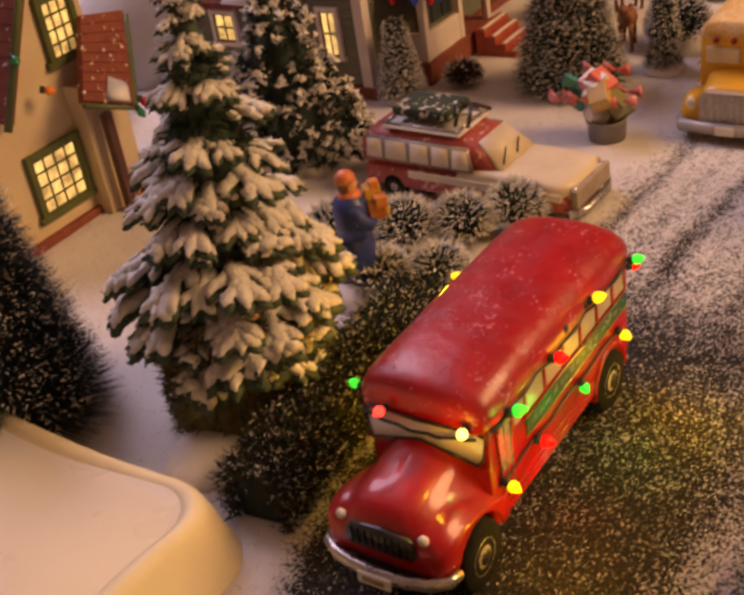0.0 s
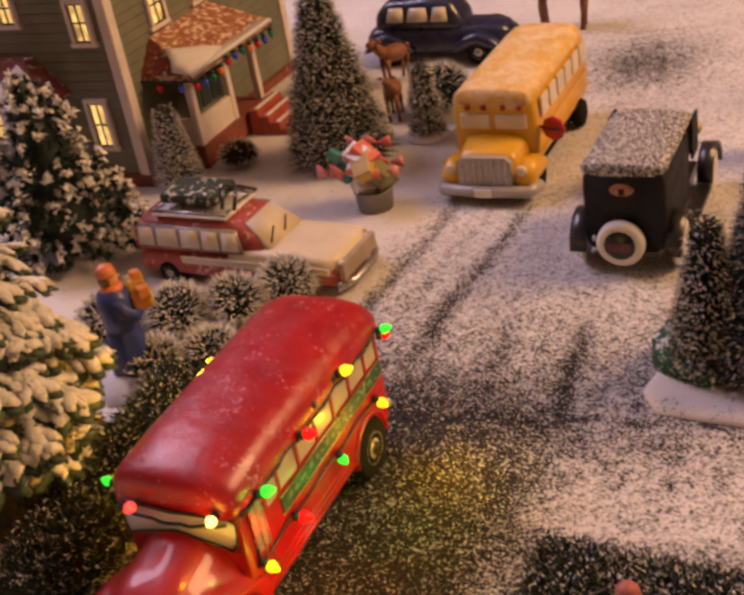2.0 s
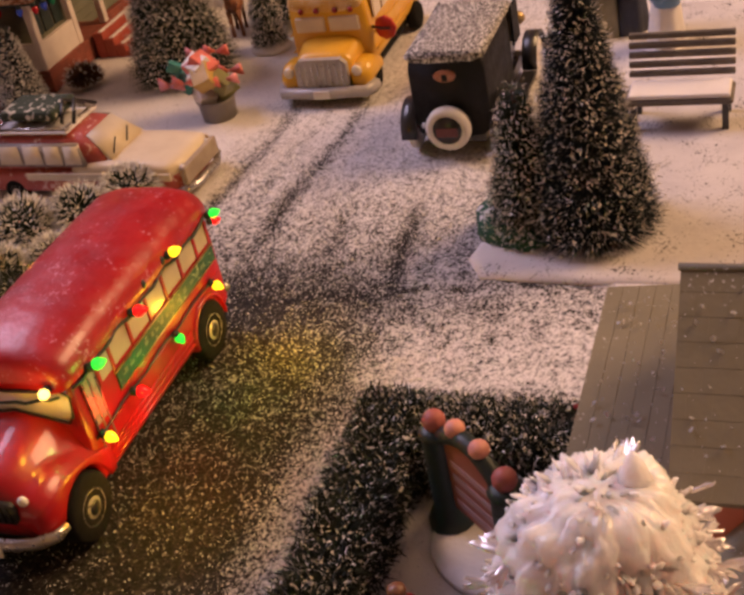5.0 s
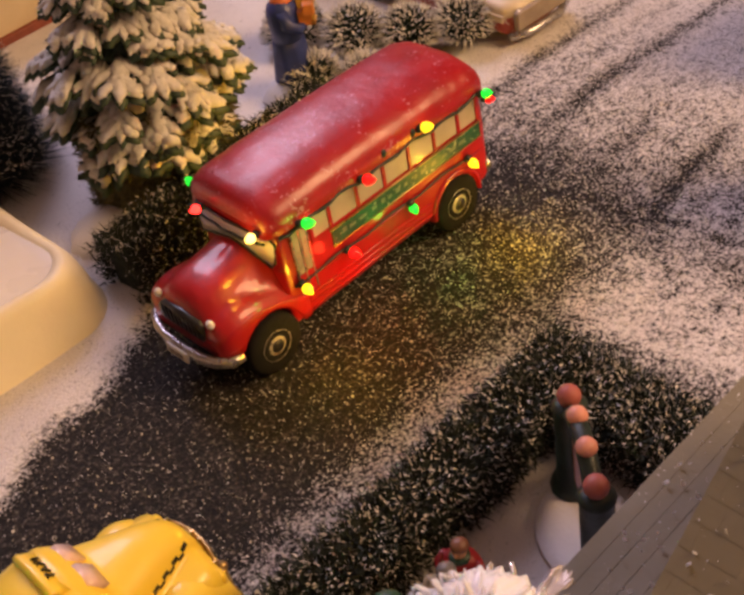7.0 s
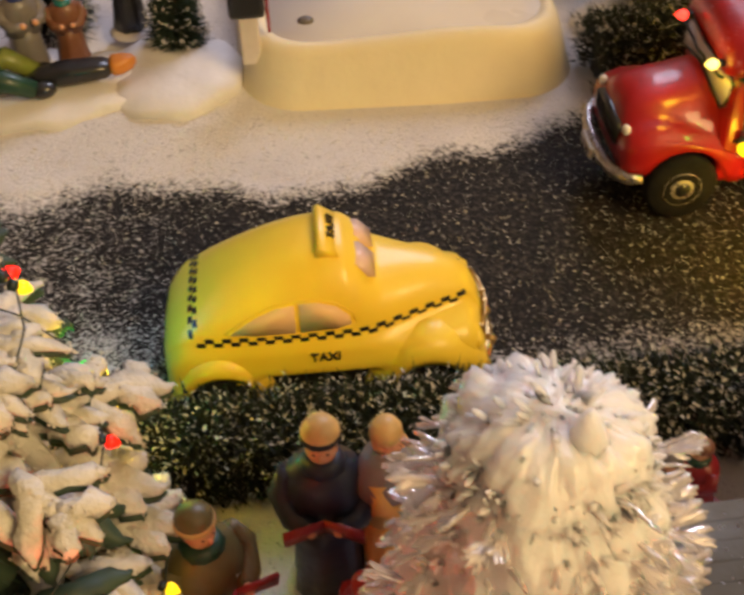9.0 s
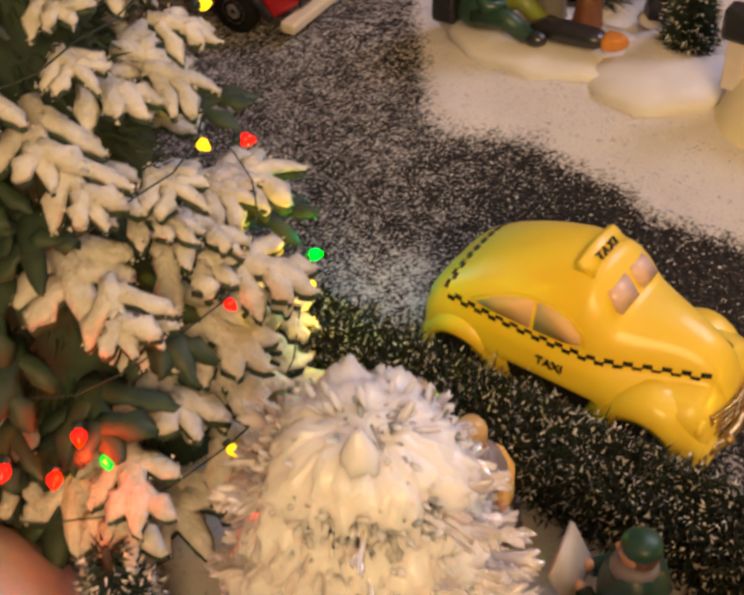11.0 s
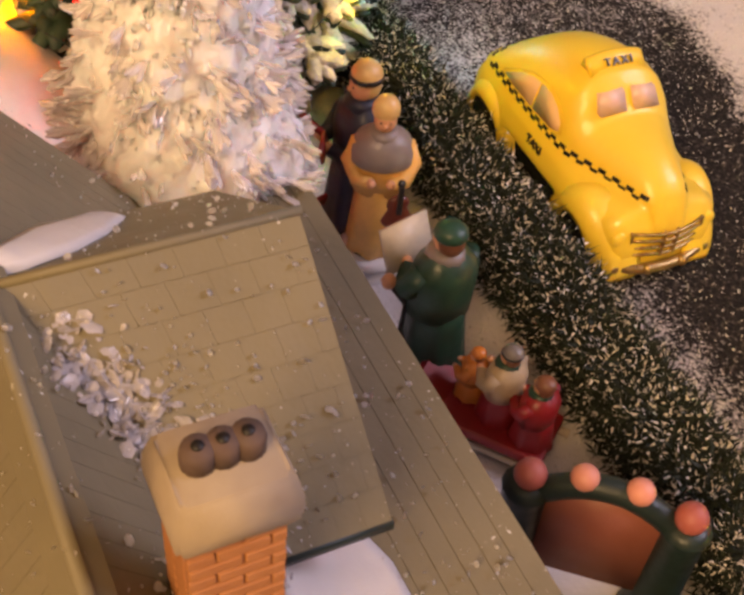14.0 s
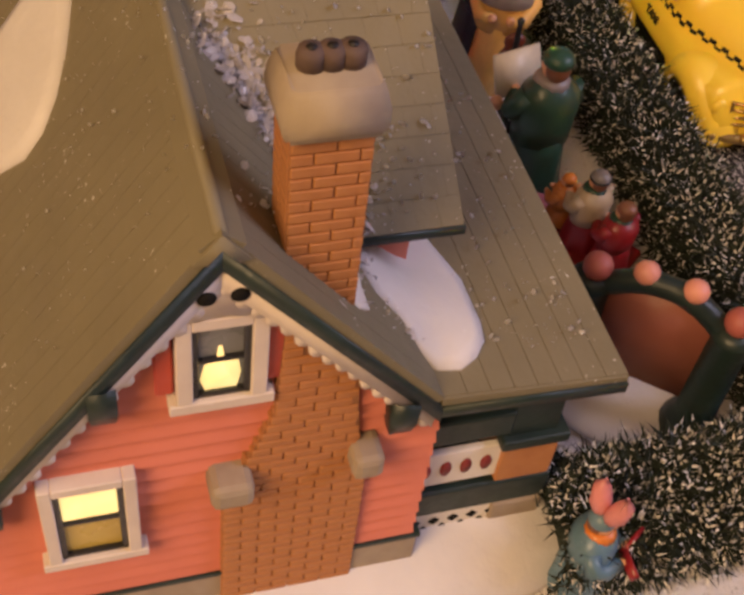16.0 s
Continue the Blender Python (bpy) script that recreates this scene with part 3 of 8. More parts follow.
def spruce(x, y, h, r, tiers, per, size, seed, label, snow=1.0, low=0.12, name="flocked_spruce", skirt=True, top=0.05, bend=0.85, cover=0.98, lean=(0, 0), grain=9000, forms=None, fill=0.7, thin=1.0):
    """A resin spruce: tiers of drooping sprays, green below, thick snow on top."""
    ob = thing(name, x, y, 0, 0, label, "tree", "flocked spruces")
    rng = np.random.default_rng(seed)
    bm = B()
    tube(bm, [(0, 0, 0), (0, 0, h * 0.95)], [0.06, 0.012], 8)
    part("trunk", bm, BARK, ob)
    bm = B()
    prof = [(r * 0.36, low)]
    for i in range(12):
        k = i / 12
        prof += [(r * 0.54 * (1 - k) + 0.01, low + (h - low) * (k + 0.02)), (r * 0.4 * (1 - k) + 0.008, low + (h - low) * (k + 0.06))]
    lathe(bm, prof + [(0.004, h)], n=14)
    part("inner_foliage", bm, PINE, ob)
    white, green = [[], [], []], [[], [], []]
    for i in range(tiers):
        k = i / (tiers - 1)
        z = low + 0.02 + (h - low - top) * k ** 0.98
        rad = (r * (1 - k) ** bend * rng.uniform(0.94, 1.05) + 0.015) * (0.80 + 0.20 * min(1.0, k / 0.16))
        cnt = max(5, int(round(per * (1 - k) ** 0.55)))
        turn = rng.uniform(0, 6.28)
        for j in range(cnt + int(cnt * fill)):
            inner = 0.72 if j >= cnt else 1.0
            a = turn + 2 * math.pi * (j + 0.5 * (j >= cnt)) / cnt + rng.normal(0, 0.12)
            sz = size * (0.34 + 0.76 * (1 - k)) * rng.uniform(0.8, 1.25)
            rr = max(rad * rng.uniform(0.86, 1.08) - sz * 0.9, 0.0) * inner
            b = (rr * math.cos(a), rr * math.sin(a), z + rng.normal(0, 0.02) + (0.03 if inner < 1 else 0))
            rot = Matrix.Rotation(a + rng.normal(0, 0.12), 3, "Z") @ Matrix.Rotation(math.radians(rng.uniform(-4, 20)), 3, "Y") @ Matrix.Rotation(rng.normal(0, 0.20), 3, "X")
            sc = rot @ Matrix.Diagonal((sz, sz * rng.uniform(0.8, 1.1), sz * rng.uniform(0.8, 1.2)))
            q = int(rng.integers(0, 3))
            drop = 0.085 * sz
            green[q].append([[v * 1.02 for v in sc[m]] + [b[m] - (drop if m == 2 else 0)] for m in range(3)])
            if rng.uniform() < snow * (thin if math.sin(a) < -0.62 else 1.0):
                white[q].append([[v * cover for v in sc[m]] + [b[m] + (0.015 * sz if m == 2 else 0)] for m in range(3)])
    def joined(nm, forms, sets, material, label=""):
        vs, fs, o = [], [], 0
        for (v, f), fr in zip(forms, sets):
            if not fr:
                continue
            fr = np.asarray(fr)
            vv = (np.einsum("nij,kj->nki", fr[:, :, :3], np.asarray(v)) + fr[:, None, :, 3]).reshape(-1, 3)
            fs += [[i + o + k * len(v) for i in face] for k in range(len(fr)) for face in f]
            vs.append(vv)
            o += len(vv)
        p = raw(nm, np.concatenate(vs), fs, material, ob, label)
        p.data.polygons.foreach_set("use_smooth", [True] * len(p.data.polygons))
        return tagged(p, kind="stuff")
    joined("foliage", forms or SPRAYS, green, PINE)
    fl = joined("flocking", forms or SPRAYS, white, SNOW_FLUFF, "thick white flocking on the sprays")
    co = np.array([v.co for v in fl.data.vertices]) / U
    pick = rng.choice(len(co), min(len(co), grain), replace=False)
    crumbs("frost_grain", co[pick] + rng.normal(0, 0.004, (len(pick), 3)), rng.uniform(0.002, 0.006, len(pick)), SNOW_FLUFF, ob)
    n = 4000
    z = RNG.uniform(low, h * 0.88, n)
    rad = r * 0.56 * (1 - (z - low) / (h - low))
    a = RNG.uniform(0, 2 * np.pi, n)
    d = unit(np.stack([np.cos(a), np.sin(a), RNG.normal(-0.2, 0.4, n)], 1))
    blades("needles", np.stack([rad * np.cos(a) * 0.9, rad * np.sin(a) * 0.9, z], 1), d, RNG.uniform(0.03, 0.07, n), RNG.uniform(0.006, 0.012, n), PINE, ob)
    if skirt:
        n = 6000
        a, z = RNG.uniform(0, 2 * np.pi, n), RNG.uniform(0, low * 1.3, n)
        rad = r * 0.67 * RNG.uniform(0.85, 1.0, n)
        at = np.stack([rad * np.cos(a), rad * np.sin(a), z], 1)
        blades("moss_skirt", at, unit(np.stack([np.cos(a), np.sin(a), RNG.normal(0.2, 0.6, n)], 1) + RNG.normal(0, 0.5, (n, 3))), RNG.uniform(0.015, 0.04, n), RNG.uniform(0.005, 0.012, n), MOSS, ob)
        bm = B()
        lathe(bm, [(r * 0.60, 0), (r * 0.65, 0.03), (r * 0.60, low * 0.8), (r * 0.3, low * 1.4)], n=20)
        part("moss_base", bm, MOSS, ob, "mossy green base under the lowest branches")
    if any(lean):
        for o in ob.children:
            co = np.empty(len(o.data.vertices) * 3)
            o.data.vertices.foreach_get("co", co)
            co = co.reshape(-1, 3)
            co[:, 0] += lean[0] * co[:, 2] / h
            co[:, 1] += lean[1] * co[:, 2] / h
            o.data.vertices.foreach_set("co", co.ravel())
    return ob


MOSS = mat("brown_green_moss", (0.15, 0.125, 0.045), (0.07, 0.065, 0.025), scale=20, rough=0.9, bump=0.6)
spruce(0.70, 1.08, 1.40, 0.435, 9, 11, 0.25, 3, "tall resin spruce with thick white flocking on a mossy base", snow=0.97, low=0.34, fill=0.62, bend=0.95, lean=(0.0, -0.07))
spruce(-1.49, -1.20, 2.05, 0.57, 17, 11, 0.185, 9, "large flocked spruce strung with lit coloured bulbs behind the carollers", snow=0.93, low=0.16, skirt=False, grain=14000, forms=FANS, cover=1.04, thin=0.5)


def dotted_fir(x, y, h, r, label):
    """A dark fir of ragged tufts with many small dabs of snow."""
    ob = thing("snowy_fir", x, y, 0, 0, label, "tree")
    rng = np.random.default_rng(5)
    bm = B()
    tube(bm, [(0, 0, 0), (0, 0, h * 0.95)], [0.03, 0.008], 8)
    part("trunk", bm, BARK, ob)
    bm = B()
    lathe(bm, [(r * 0.3, 0.06), (r * 0.58, 0.14), (r * 0.42, h * 0.45), (r * 0.2, h * 0.75), (0.01, h * 0.97)], n=20)
    for v in bm.verts:
        v.co += 0.06 * noise.noise_vector(v.co * 7)
    part("inner_foliage", bm, NEEDLE, ob)
    n = 520
    k = 1 - np.sqrt(rng.uniform(0, 1, n))
    z = 0.05 + (h - 0.05) * k
    rad = (r * (1 - k) ** 0.8 + 0.02) * rng.uniform(0.55, 1.12, n)
    a = rng.uniform(0, 2 * np.pi, n)
    c = np.stack([rad * np.cos(a), rad * np.sin(a), z], 1)
    m = 34
    d = unit(rng.normal(size=(n, m, 3)) + np.stack([np.cos(a), np.sin(a), 0 * a + 0.1], 1)[:, None] * 0.8)
    blades("tuft", np.repeat(c, m, 0), d.reshape(-1, 3), rng.uniform(0.02, 0.06, n * m), rng.uniform(0.007, 0.014, n * m), NEEDLE, ob)
    w = c + np.stack([0.03 * np.cos(a), 0.03 * np.sin(a), 0 * a + 0.022], 1)
    dabs = np.repeat(w[::2], 8, 0) + rng.normal(0, 0.012, (n * 4, 3))
    crumbs("flocking", dabs, rng.uniform(0.009, 0.024, n * 4), SNOW_FLUFF, ob, "small dabs of white flocking")
    return ob


dotted_fir(2.28, 2.05, 0.86, 0.30, "dark fir dotted with small clumps of snow beside the grey house")
brush_tree(0.26, 1.80, 1.32, 0.38, 30000, 0.28, NEEDLE_BLUE, "dark blue-green bottle brush tree behind the pond", tip=0.11)
brush_tree(3.34, 1.16, 0.98, 0.29, 17000, 0.7, None, "tall bottle brush tree dusted with snow behind the station wagon")
brush_tree(1.86, -1.115, 0.955, 0.245, 36000, 0.24, NEEDLE_BLUE, "dark bottle brush tree with frosted tips on a green stand", base=False)
brush_tree(1.83, -0.90, 0.57, 0.155, 9000, 0.40, None, "small snow-dusted bottle brush tree beside the taller one", base=False)
brush_tree(3.62, 0.80, 0.42, 0.10, 4000, 0.6, None, "slim small bottle brush tree beside the school bus")
brush_tree(3.02, 1.93, 0.42, 0.13, 5000, 0.8, NEEDLE_BLUE, "small frosted blue-green bottle brush tree at the house corner")
brush_tree(-1.09, 1.02, 0.36, 0.12, 3000, 0.15, None, "small dark bottle brush tree on a snow mound", z0=0.06)
brush_tree(-1.52, 1.22, 0.55, 0.17, 4500, 0.3, NEEDLE_BLUE, "blue-green bottle brush tree behind the sledging figure")
brush_tree(-1.10, -1.56, 0.34, 0.10, 2500, 0.4, None, "small snow-flecked bottle brush tree beside the clear icy tree", base=False)


def snow_bush(x, y, r, label, flat=0.8, needle=None, frost=0.4):
    ob = thing("snowy_bush", x, y, 0, 0, label, "bush", "round bushes")
    bm = B()
    ball(bm, (0, 0, r * flat * 0.8), r * 0.7, 0, 10, flat)
    part("core", bm, needle or NEEDLE, ob)
    n = 2600
    d = unit(RNG.normal(size=(n, 3)))
    d[:, 2] = np.abs(d[:, 2]) * 1.0 - 0.25
    d = unit(d)
    at = d * r * 0.55 * np.array([1, 1, flat]) + np.array([0, 0, r * flat * 0.8])
    blades("bristles", at, unit(d + RNG.normal(0, 0.25, (n, 3))), RNG.uniform(0.3, 0.55, n) * r, RNG.uniform(0.006, 0.011, n), needle or NEEDLE, ob)
    w = RNG.uniform(size=n) < frost
    blades("frosting", at[w] + d[w] * r * 0.36, unit(d[w] + RNG.normal(0, 0.3, (w.sum(), 3))), RNG.uniform(0.02, 0.045, w.sum()), RNG.uniform(0.006, 0.01, w.sum()), FLECK, ob)
    return ob


for bx, by, br in ((1.73, 1.12, 0.135), (1.86, 0.93, 0.125), (2.02, 0.78, 0.125), (1.62, 1.36, 0.14), (1.40, 1.02, 0.12), (1.52, 0.84, 0.11), (3.98, 0.86, 0.17)):
    snow_bush(bx, by, br, "round bristle bush dusted with snow")


# ---- clear icy tree ----
def shard_form(seed, n=5):
    """A short blunt splinter of moulded plastic."""
    rng = np.random.default_rng(seed)
    bm = B()
    rings(bm, [[(x, w * rng.uniform(0.75, 1.2) * math.cos(2 * math.pi * i / n), 0.7 * w * math.sin(2 * math.pi * i / n)) for i in range(n)] for x, w in ((0, 0.22), (0.4, 0.30), (0.75, 0.26), (0.93, 0.16), (1.0, 0.04))])
    return form(bm)


ICE_SPRAYS = [spray_form(32, ((0.40, 0.55), (0.62, 0.36)), 0.62, 8, 32), spray_form(33, ((0.45, 0.5),), 0.58, 8, 22)]
ICE_LINE = [(0.0, 0.235), (0.3, 0.232), (0.6, 0.203), (0.8, 0.165), (0.95, 0.134), (1.0, 0.120), (1.038, 0.098), (1.058, 0.060), (1.065, 0.012)]


def icy_tree(x, y):
    """A moulded clear plastic tree: a milky lumpy core, fine splinters all over it, and forked clear fingers that stand out."""
    ob = thing("icy_tree", x, y, 0, 0, "white frosted clear plastic tree with icicle fingers", "tree")
    rng = np.random.default_rng(4)
    zs, rs = [z for z, r in ICE_LINE], [r for z, r in ICE_LINE]
    def out_at(z):
        return float(np.interp(z, zs, rs))
    bm = B()
    steps = [1.0 * i / 130 for i in range(131)] + [1.0 + 0.065 * math.sin(math.pi * i / 24) for i in range(1, 13)]
    lathe(bm, [(out_at(z), z) for z in steps], n=190)
    for v in bm.verts:
        c = v.co
        q = Vector((c.x * 15, c.y * 15, c.z * 11))
        flat = Vector((c.x, c.y, 0.0 if c.z < 0.98 else 0.9 * (c.z - 0.98))).normalized()
        v.co += 0.007 * noise.noise_vector(c * 45) + min(1.0, math.hypot(c.x, c.y) / 0.08) * flat * (0.014 * noise.noise(c * 7) + 0.016 * noise.noise(q) + 0.016 * noise.noise(q * 2.1) + 0.014 * abs(noise.noise(q * 4.3)) + 0.007 * noise.noise(q * 9.1))
    part("cone", bm, MILKY, ob, "milky translucent core")
    fr = [[], [], []]
    for i in range(3500):
        q = 0 if i < 2800 else 1 + i % 2
        z = (rng.uniform(0.02, 1.02) if i % 5 else rng.uniform(0.98, 1.062)) if not q else 0.08 + 0.92 * rng.uniform() ** 1.25
        a = rng.uniform(0, 2 * math.pi)
        ln = rng.uniform(0.018, 0.034) if not q else rng.uniform(0.060, 0.125) * (1.1 - 0.45 * z)
        tilt = rng.uniform(-60, 75) if not q else rng.uniform(-15, 40)
        rad = out_at(z) * (1.0 if z < 1.01 else rng.uniform(0.2, 1.0)) - (0.016 if not q else ln * 0.22)
        w = 0.8 if q else rng.uniform(0.5, 0.9)
        rot = Matrix.Rotation(a + rng.normal(0, 0.45), 3, "Z") @ Matrix.Rotation(math.radians(tilt), 3, "Y") @ Matrix.Rotation(rng.uniform(0, 6.3), 3, "X")
        sc = rot @ Matrix.Diagonal((ln, ln * w, ln * w))
        fr[q].append([list(sc[m]) + [(rad * math.cos(a), rad * math.sin(a), z)[m]] for m in range(3)])
    tagged(batch("frosting", *shard_form(8), fr[0], MILKY, ob), kind="stuff")
    for q in (1, 2):
        tagged(batch("icicle_fringe", *ICE_SPRAYS[q - 1], fr[q], ICE, ob, label="forked clear icicle fingers"), kind="stuff")
    bm = B()
    lathe(bm, [(0.040, -0.09), (0.030, -0.03), (0.018, 0.008), (0.005, 0.034)], (0.030, -0.045, 1.068), 9)
    part("tip", bm, MILKY, ob, "short blunt clear tip")
    return ob


icy_tree(-0.49, -1.555)


# ---- vehicles ----
def wheel(parent, x, y, r, w, hub=None, out=-1, tyre=None, name="wheel"):
    """A wheel whose axle lies along y; out is the side that shows."""
    bm = B()
    q = Matrix.Rotation(math.radians(90), 3, "X")
    lathe(bm, [(r * 0.50, -w / 2), (r * 0.9, -w / 2), (r, -w * 0.3), (r, w * 0.3), (r * 0.9, w / 2), (r * 0.50, w / 2)], (x, y, r), 22, 0, q)
    ob = part(name, bm, tyre or RUBBER, parent)
    bm = B()
    lathe(bm, [(0.0001, -w * 0.46), (r * 0.25, -w * 0.56), (r * 0.32, -w * 0.5), (r * 0.44, -w * 0.42), (r * 0.53, -w * 0.52), (r * 0.54, w * 0.4), (0.0001, w * 0.4)], (x, y, r), 18, 0,
          q if out > 0 else Matrix.Rotation(math.radians(-90), 3, "X"))
    part("rim", bm, hub or CHROME, ob)
    if hub is HUB:
        bm = B()
        lathe(bm, [(0.0001, -w * 0.60), (r * 0.22, -w * 0.58), (r * 0.24, -w * 0.45), (0.0001, -w * 0.4)], (x, y, r), 14, 0, q if out > 0 else Matrix.Rotation(math.radians(-90), 3, "X"))
        part("hub_cap", bm, BLACK, ob)
    return ob


def bulb_on(parent, at, way, colour, size=0.02):
    """A C9 bulb with its dark socket, pointing along way."""
    way = Vector(way).normalized()
    q = Vector((0, 0, 1)).rotation_difference(way).to_matrix()
    size = size * 0.82
    bm = B()
    lathe(bm, [(size * 0.5, 0), (size * 0.95, size * 0.6), (size * 0.9, size * 1.2), (size * 0.4, size * 2.0), (size * 0.05, size * 2.3)], Vector(at), 10, 0, q)
    ob = part("bulb", bm, BULB[colour], parent, colour.replace("warm", "warm yellow").replace("hot_red", "bright red") + " light bulb")
    bm = B()
    lathe(bm, [(size * 0.6, -size * 0.9), (size * 0.75, -size * 0.8), (size * 0.75, size * 0.1), (size * 0.5, size * 0.15)], Vector(at), 8, 0, q)
    part("socket", bm, DKGREEN, ob)
    return ob


HUB = mat("dull_silver_hub", (0.62, 0.58, 0.52), (0.44, 0.41, 0.37), scale=20, rough=0.3, metal=0.6)
PANE_GREY = mat("grey_pane_paint", (0.30, 0.26, 0.25), (0.22, 0.19, 0.18), scale=10, rough=0.3, coat=0.3)
FADED = mat("faded_script_paint", (0.20, 0.26, 0.17), (0.13, 0.18, 0.12), scale=30, rough=0.5)


def red_bus():
    ob = thing("toy_bus", 0, 0, 0, 0, "glossy red toy bus with green stripe and lit coloured bulbs", "bus")
    YC, W = 0.170, 0.182
    # cabin shell with softly rounded corners
    bm = B()
    loops = []
    for x, k in ((0.366, 0.955), (0.376, 0.99), (0.40, 1.0), (0.6, 1.0), (0.9, 1.0), (1.2, 1.0), (1.236, 0.985), (1.252, 0.95), (1.258, 0.88)):
        prof = [(-W * 0.96, 0.105), (-W, 0.125), (-W, 0.20), (-W, 0.30), (-W * 0.985, 0.40), (-W * 0.97, 0.462), (W * 0.97, 0.462), (W * 0.985, 0.40), (W, 0.30), (W, 0.20), (W, 0.125), (W * 0.96, 0.105)]
        loops.append([(x, YC + y * k, z) for y, z in prof])
    rings(bm, loops)
    part("body", bm, RED_BUS, ob)
    # roof: a long crowned shell with soft shoulders, set back a little at the far front corner
    bm = B()
    loops = []
    for x, k, dz in ((0.342, 0.80, -0.058), (0.346, 0.90, -0.034), (0.362, 0.965, -0.016), (0.40, 1.0, -0.004), (0.55, 1, 0.004), (0.80, 1, 0.007), (1.05, 1, 0.004), (1.20, 0.99, -0.004), (1.245, 0.95, -0.020), (1.265, 0.87, -0.042), (1.270, 0.78, -0.062)):
        row = []
        for i in range(21):
            a = math.pi * i / 20
            c, s = math.cos(a), math.sin(a)
            row.append((x + 0.012 * max(0.0, c) * (x < 0.5), YC + 0.198 * k * math.copysign(abs(c) ** 0.72, c), 0.446 + (0.112 + dz) * max(s, 0) ** 0.72))
        loops.append(row + [(x, YC - 0.185 * k, 0.436), (x, YC + 0.185 * k, 0.436)])
    rings(bm, loops)
    for v in bm.verts:
        if v.co.z > 0.47:
            v.co.z += 0.0022 * noise.noise(Vector((v.co.x * 9, v.co.y * 22, 0.3)))
    part("roof", bm, RED_ROOF, ob, "red crowned roof with worn white dusting")
    for y in (0.085, 0.255):
        bm = B()
        tube(bm, [(0.39, y, 0.5435), (0.6, y, 0.5525), (0.9, y, 0.5525), (1.21, y, 0.5425)], 0.0045, 6)
        part("roof_rib", bm, RED_ROOF, ob)
    bm = B()
    tube(bm, [(0.372, -0.014, 0.444), (0.348, 0.02, 0.440), (0.340, YC, 0.438), (0.350, 0.32, 0.440), (0.380, 0.354, 0.444)], 0.005, 6)
    part("visor_edge", bm, BLACK, ob, "dark line under the roof front")
    # one moulded nose: bonnet with a wing swelling on either side
    def nose_top(x, u):
        hc = float(np.interp(x, [0.108, 0.114, 0.128, 0.15, 0.20, 0.28, 0.37, 0.42], [0.238, 0.268, 0.298, 0.318, 0.336, 0.350, 0.372, 0.384]))
        fc = float(np.interp(x, [0.108, 0.116, 0.135, 0.17, 0.22, 0.28, 0.34, 0.42], [0.222, 0.244, 0.268, 0.283, 0.286, 0.276, 0.256, 0.225]))
        hw = float(np.interp(x, [0.108, 0.15, 0.25, 0.42], [0.112, 0.118, 0.128, 0.150]))
        hood = fc - 0.035 + (hc - fc + 0.035) * max(0.0, 1 - min(1.0, u / (hw + 0.012)) ** 3.0) ** 0.75
        wing = fc - 0.035 * abs((u - 0.128) / 0.054) ** 2.2
        return 0.5 * (hood + wing) + 0.5 * math.sqrt((hood - wing) ** 2 + 0.00012)
    bm = B()
    loops = []
    for x in (0.108, 0.112, 0.120, 0.134, 0.155, 0.175, 0.195, 0.215, 0.235, 0.255, 0.275, 0.295, 0.315, 0.335, 0.355, 0.375, 0.40, 0.43):
        w = float(np.interp(x, [0.108, 0.114, 0.128, 0.15, 0.18, 0.43], [0.150, 0.164, 0.176, 0.183, 0.186, 0.186]))
        dx = (x - 0.275) / 0.112
        arch = 0.105 + (0.112 * math.sqrt(1 - dx * dx) if abs(dx) < 1 else 0.0)
        row = []
        for s in (-1, 1):
            half = []
            for i in range(15):
                u = w * math.sin(0.5 * math.pi * i / 14) if i else 0.0
                half.append((x, YC + s * u, nose_top(x, u)))
            top = half[-1][2]
            low = min(arch if x > 0.16 else 0.145, top - 0.006)
            half += [(x, YC + s * w, low + (top - low) * 0.66), (x, YC + s * w * 0.995, low + (top - low) * 0.33), (x, YC + s * w * 0.985, low), (x, YC + s * w * 0.72, low + 0.004)]
            row += half[::-1] if s < 0 else half[1:]
        loops.append(row)
    rings(bm, loops)
    part("bonnet", bm, RED_BUS, ob, "rounded red bonnet moulded with its wings")
    for s in (-1, 1):
        bm = B()
        loops = []
        for i in range(13):
            a = math.radians(-6 + 192 * i / 12)
            loops.append([(1.085 + r * math.cos(a), YC + s * y, 0.108 + r * math.sin(a)) for r, y in ((0.102, 0.155), (0.102, 0.190), (0.109, 0.193), (0.116, 0.188), (0.120, 0.155))])
        rings(bm, loops)
        part("rear_wing", bm, RED_BUS, ob)
    # windscreen, leaning back, with its dark outline
    ed = [(0.012, 0.332), (-0.002, 0.352), (-0.006, 0.410), (0.02, 0.428), (YC, 0.432), (0.32, 0.428), (0.346, 0.410), (0.342, 0.352), (0.328, 0.332), (0.262, 0.352), (YC, 0.372), (0.078, 0.352)]
    def lean(y, z, d=0.0):
        return (0.342 + d + 0.16 * (z - 0.35) + 0.45 * (y - YC) ** 2, y, z)
    bm = B()
    rings(bm, [[lean(y, z) for y, z in ed], [lean(y, z, 0.02) for y, z in ed]])
    part("windscreen", bm, mat("pale_screen_paint", (0.84, 0.78, 0.78), (0.76, 0.70, 0.70), scale=8, rough=0.35, coat=0.3), ob, "pale painted windscreen with black outline")
    bm = B()
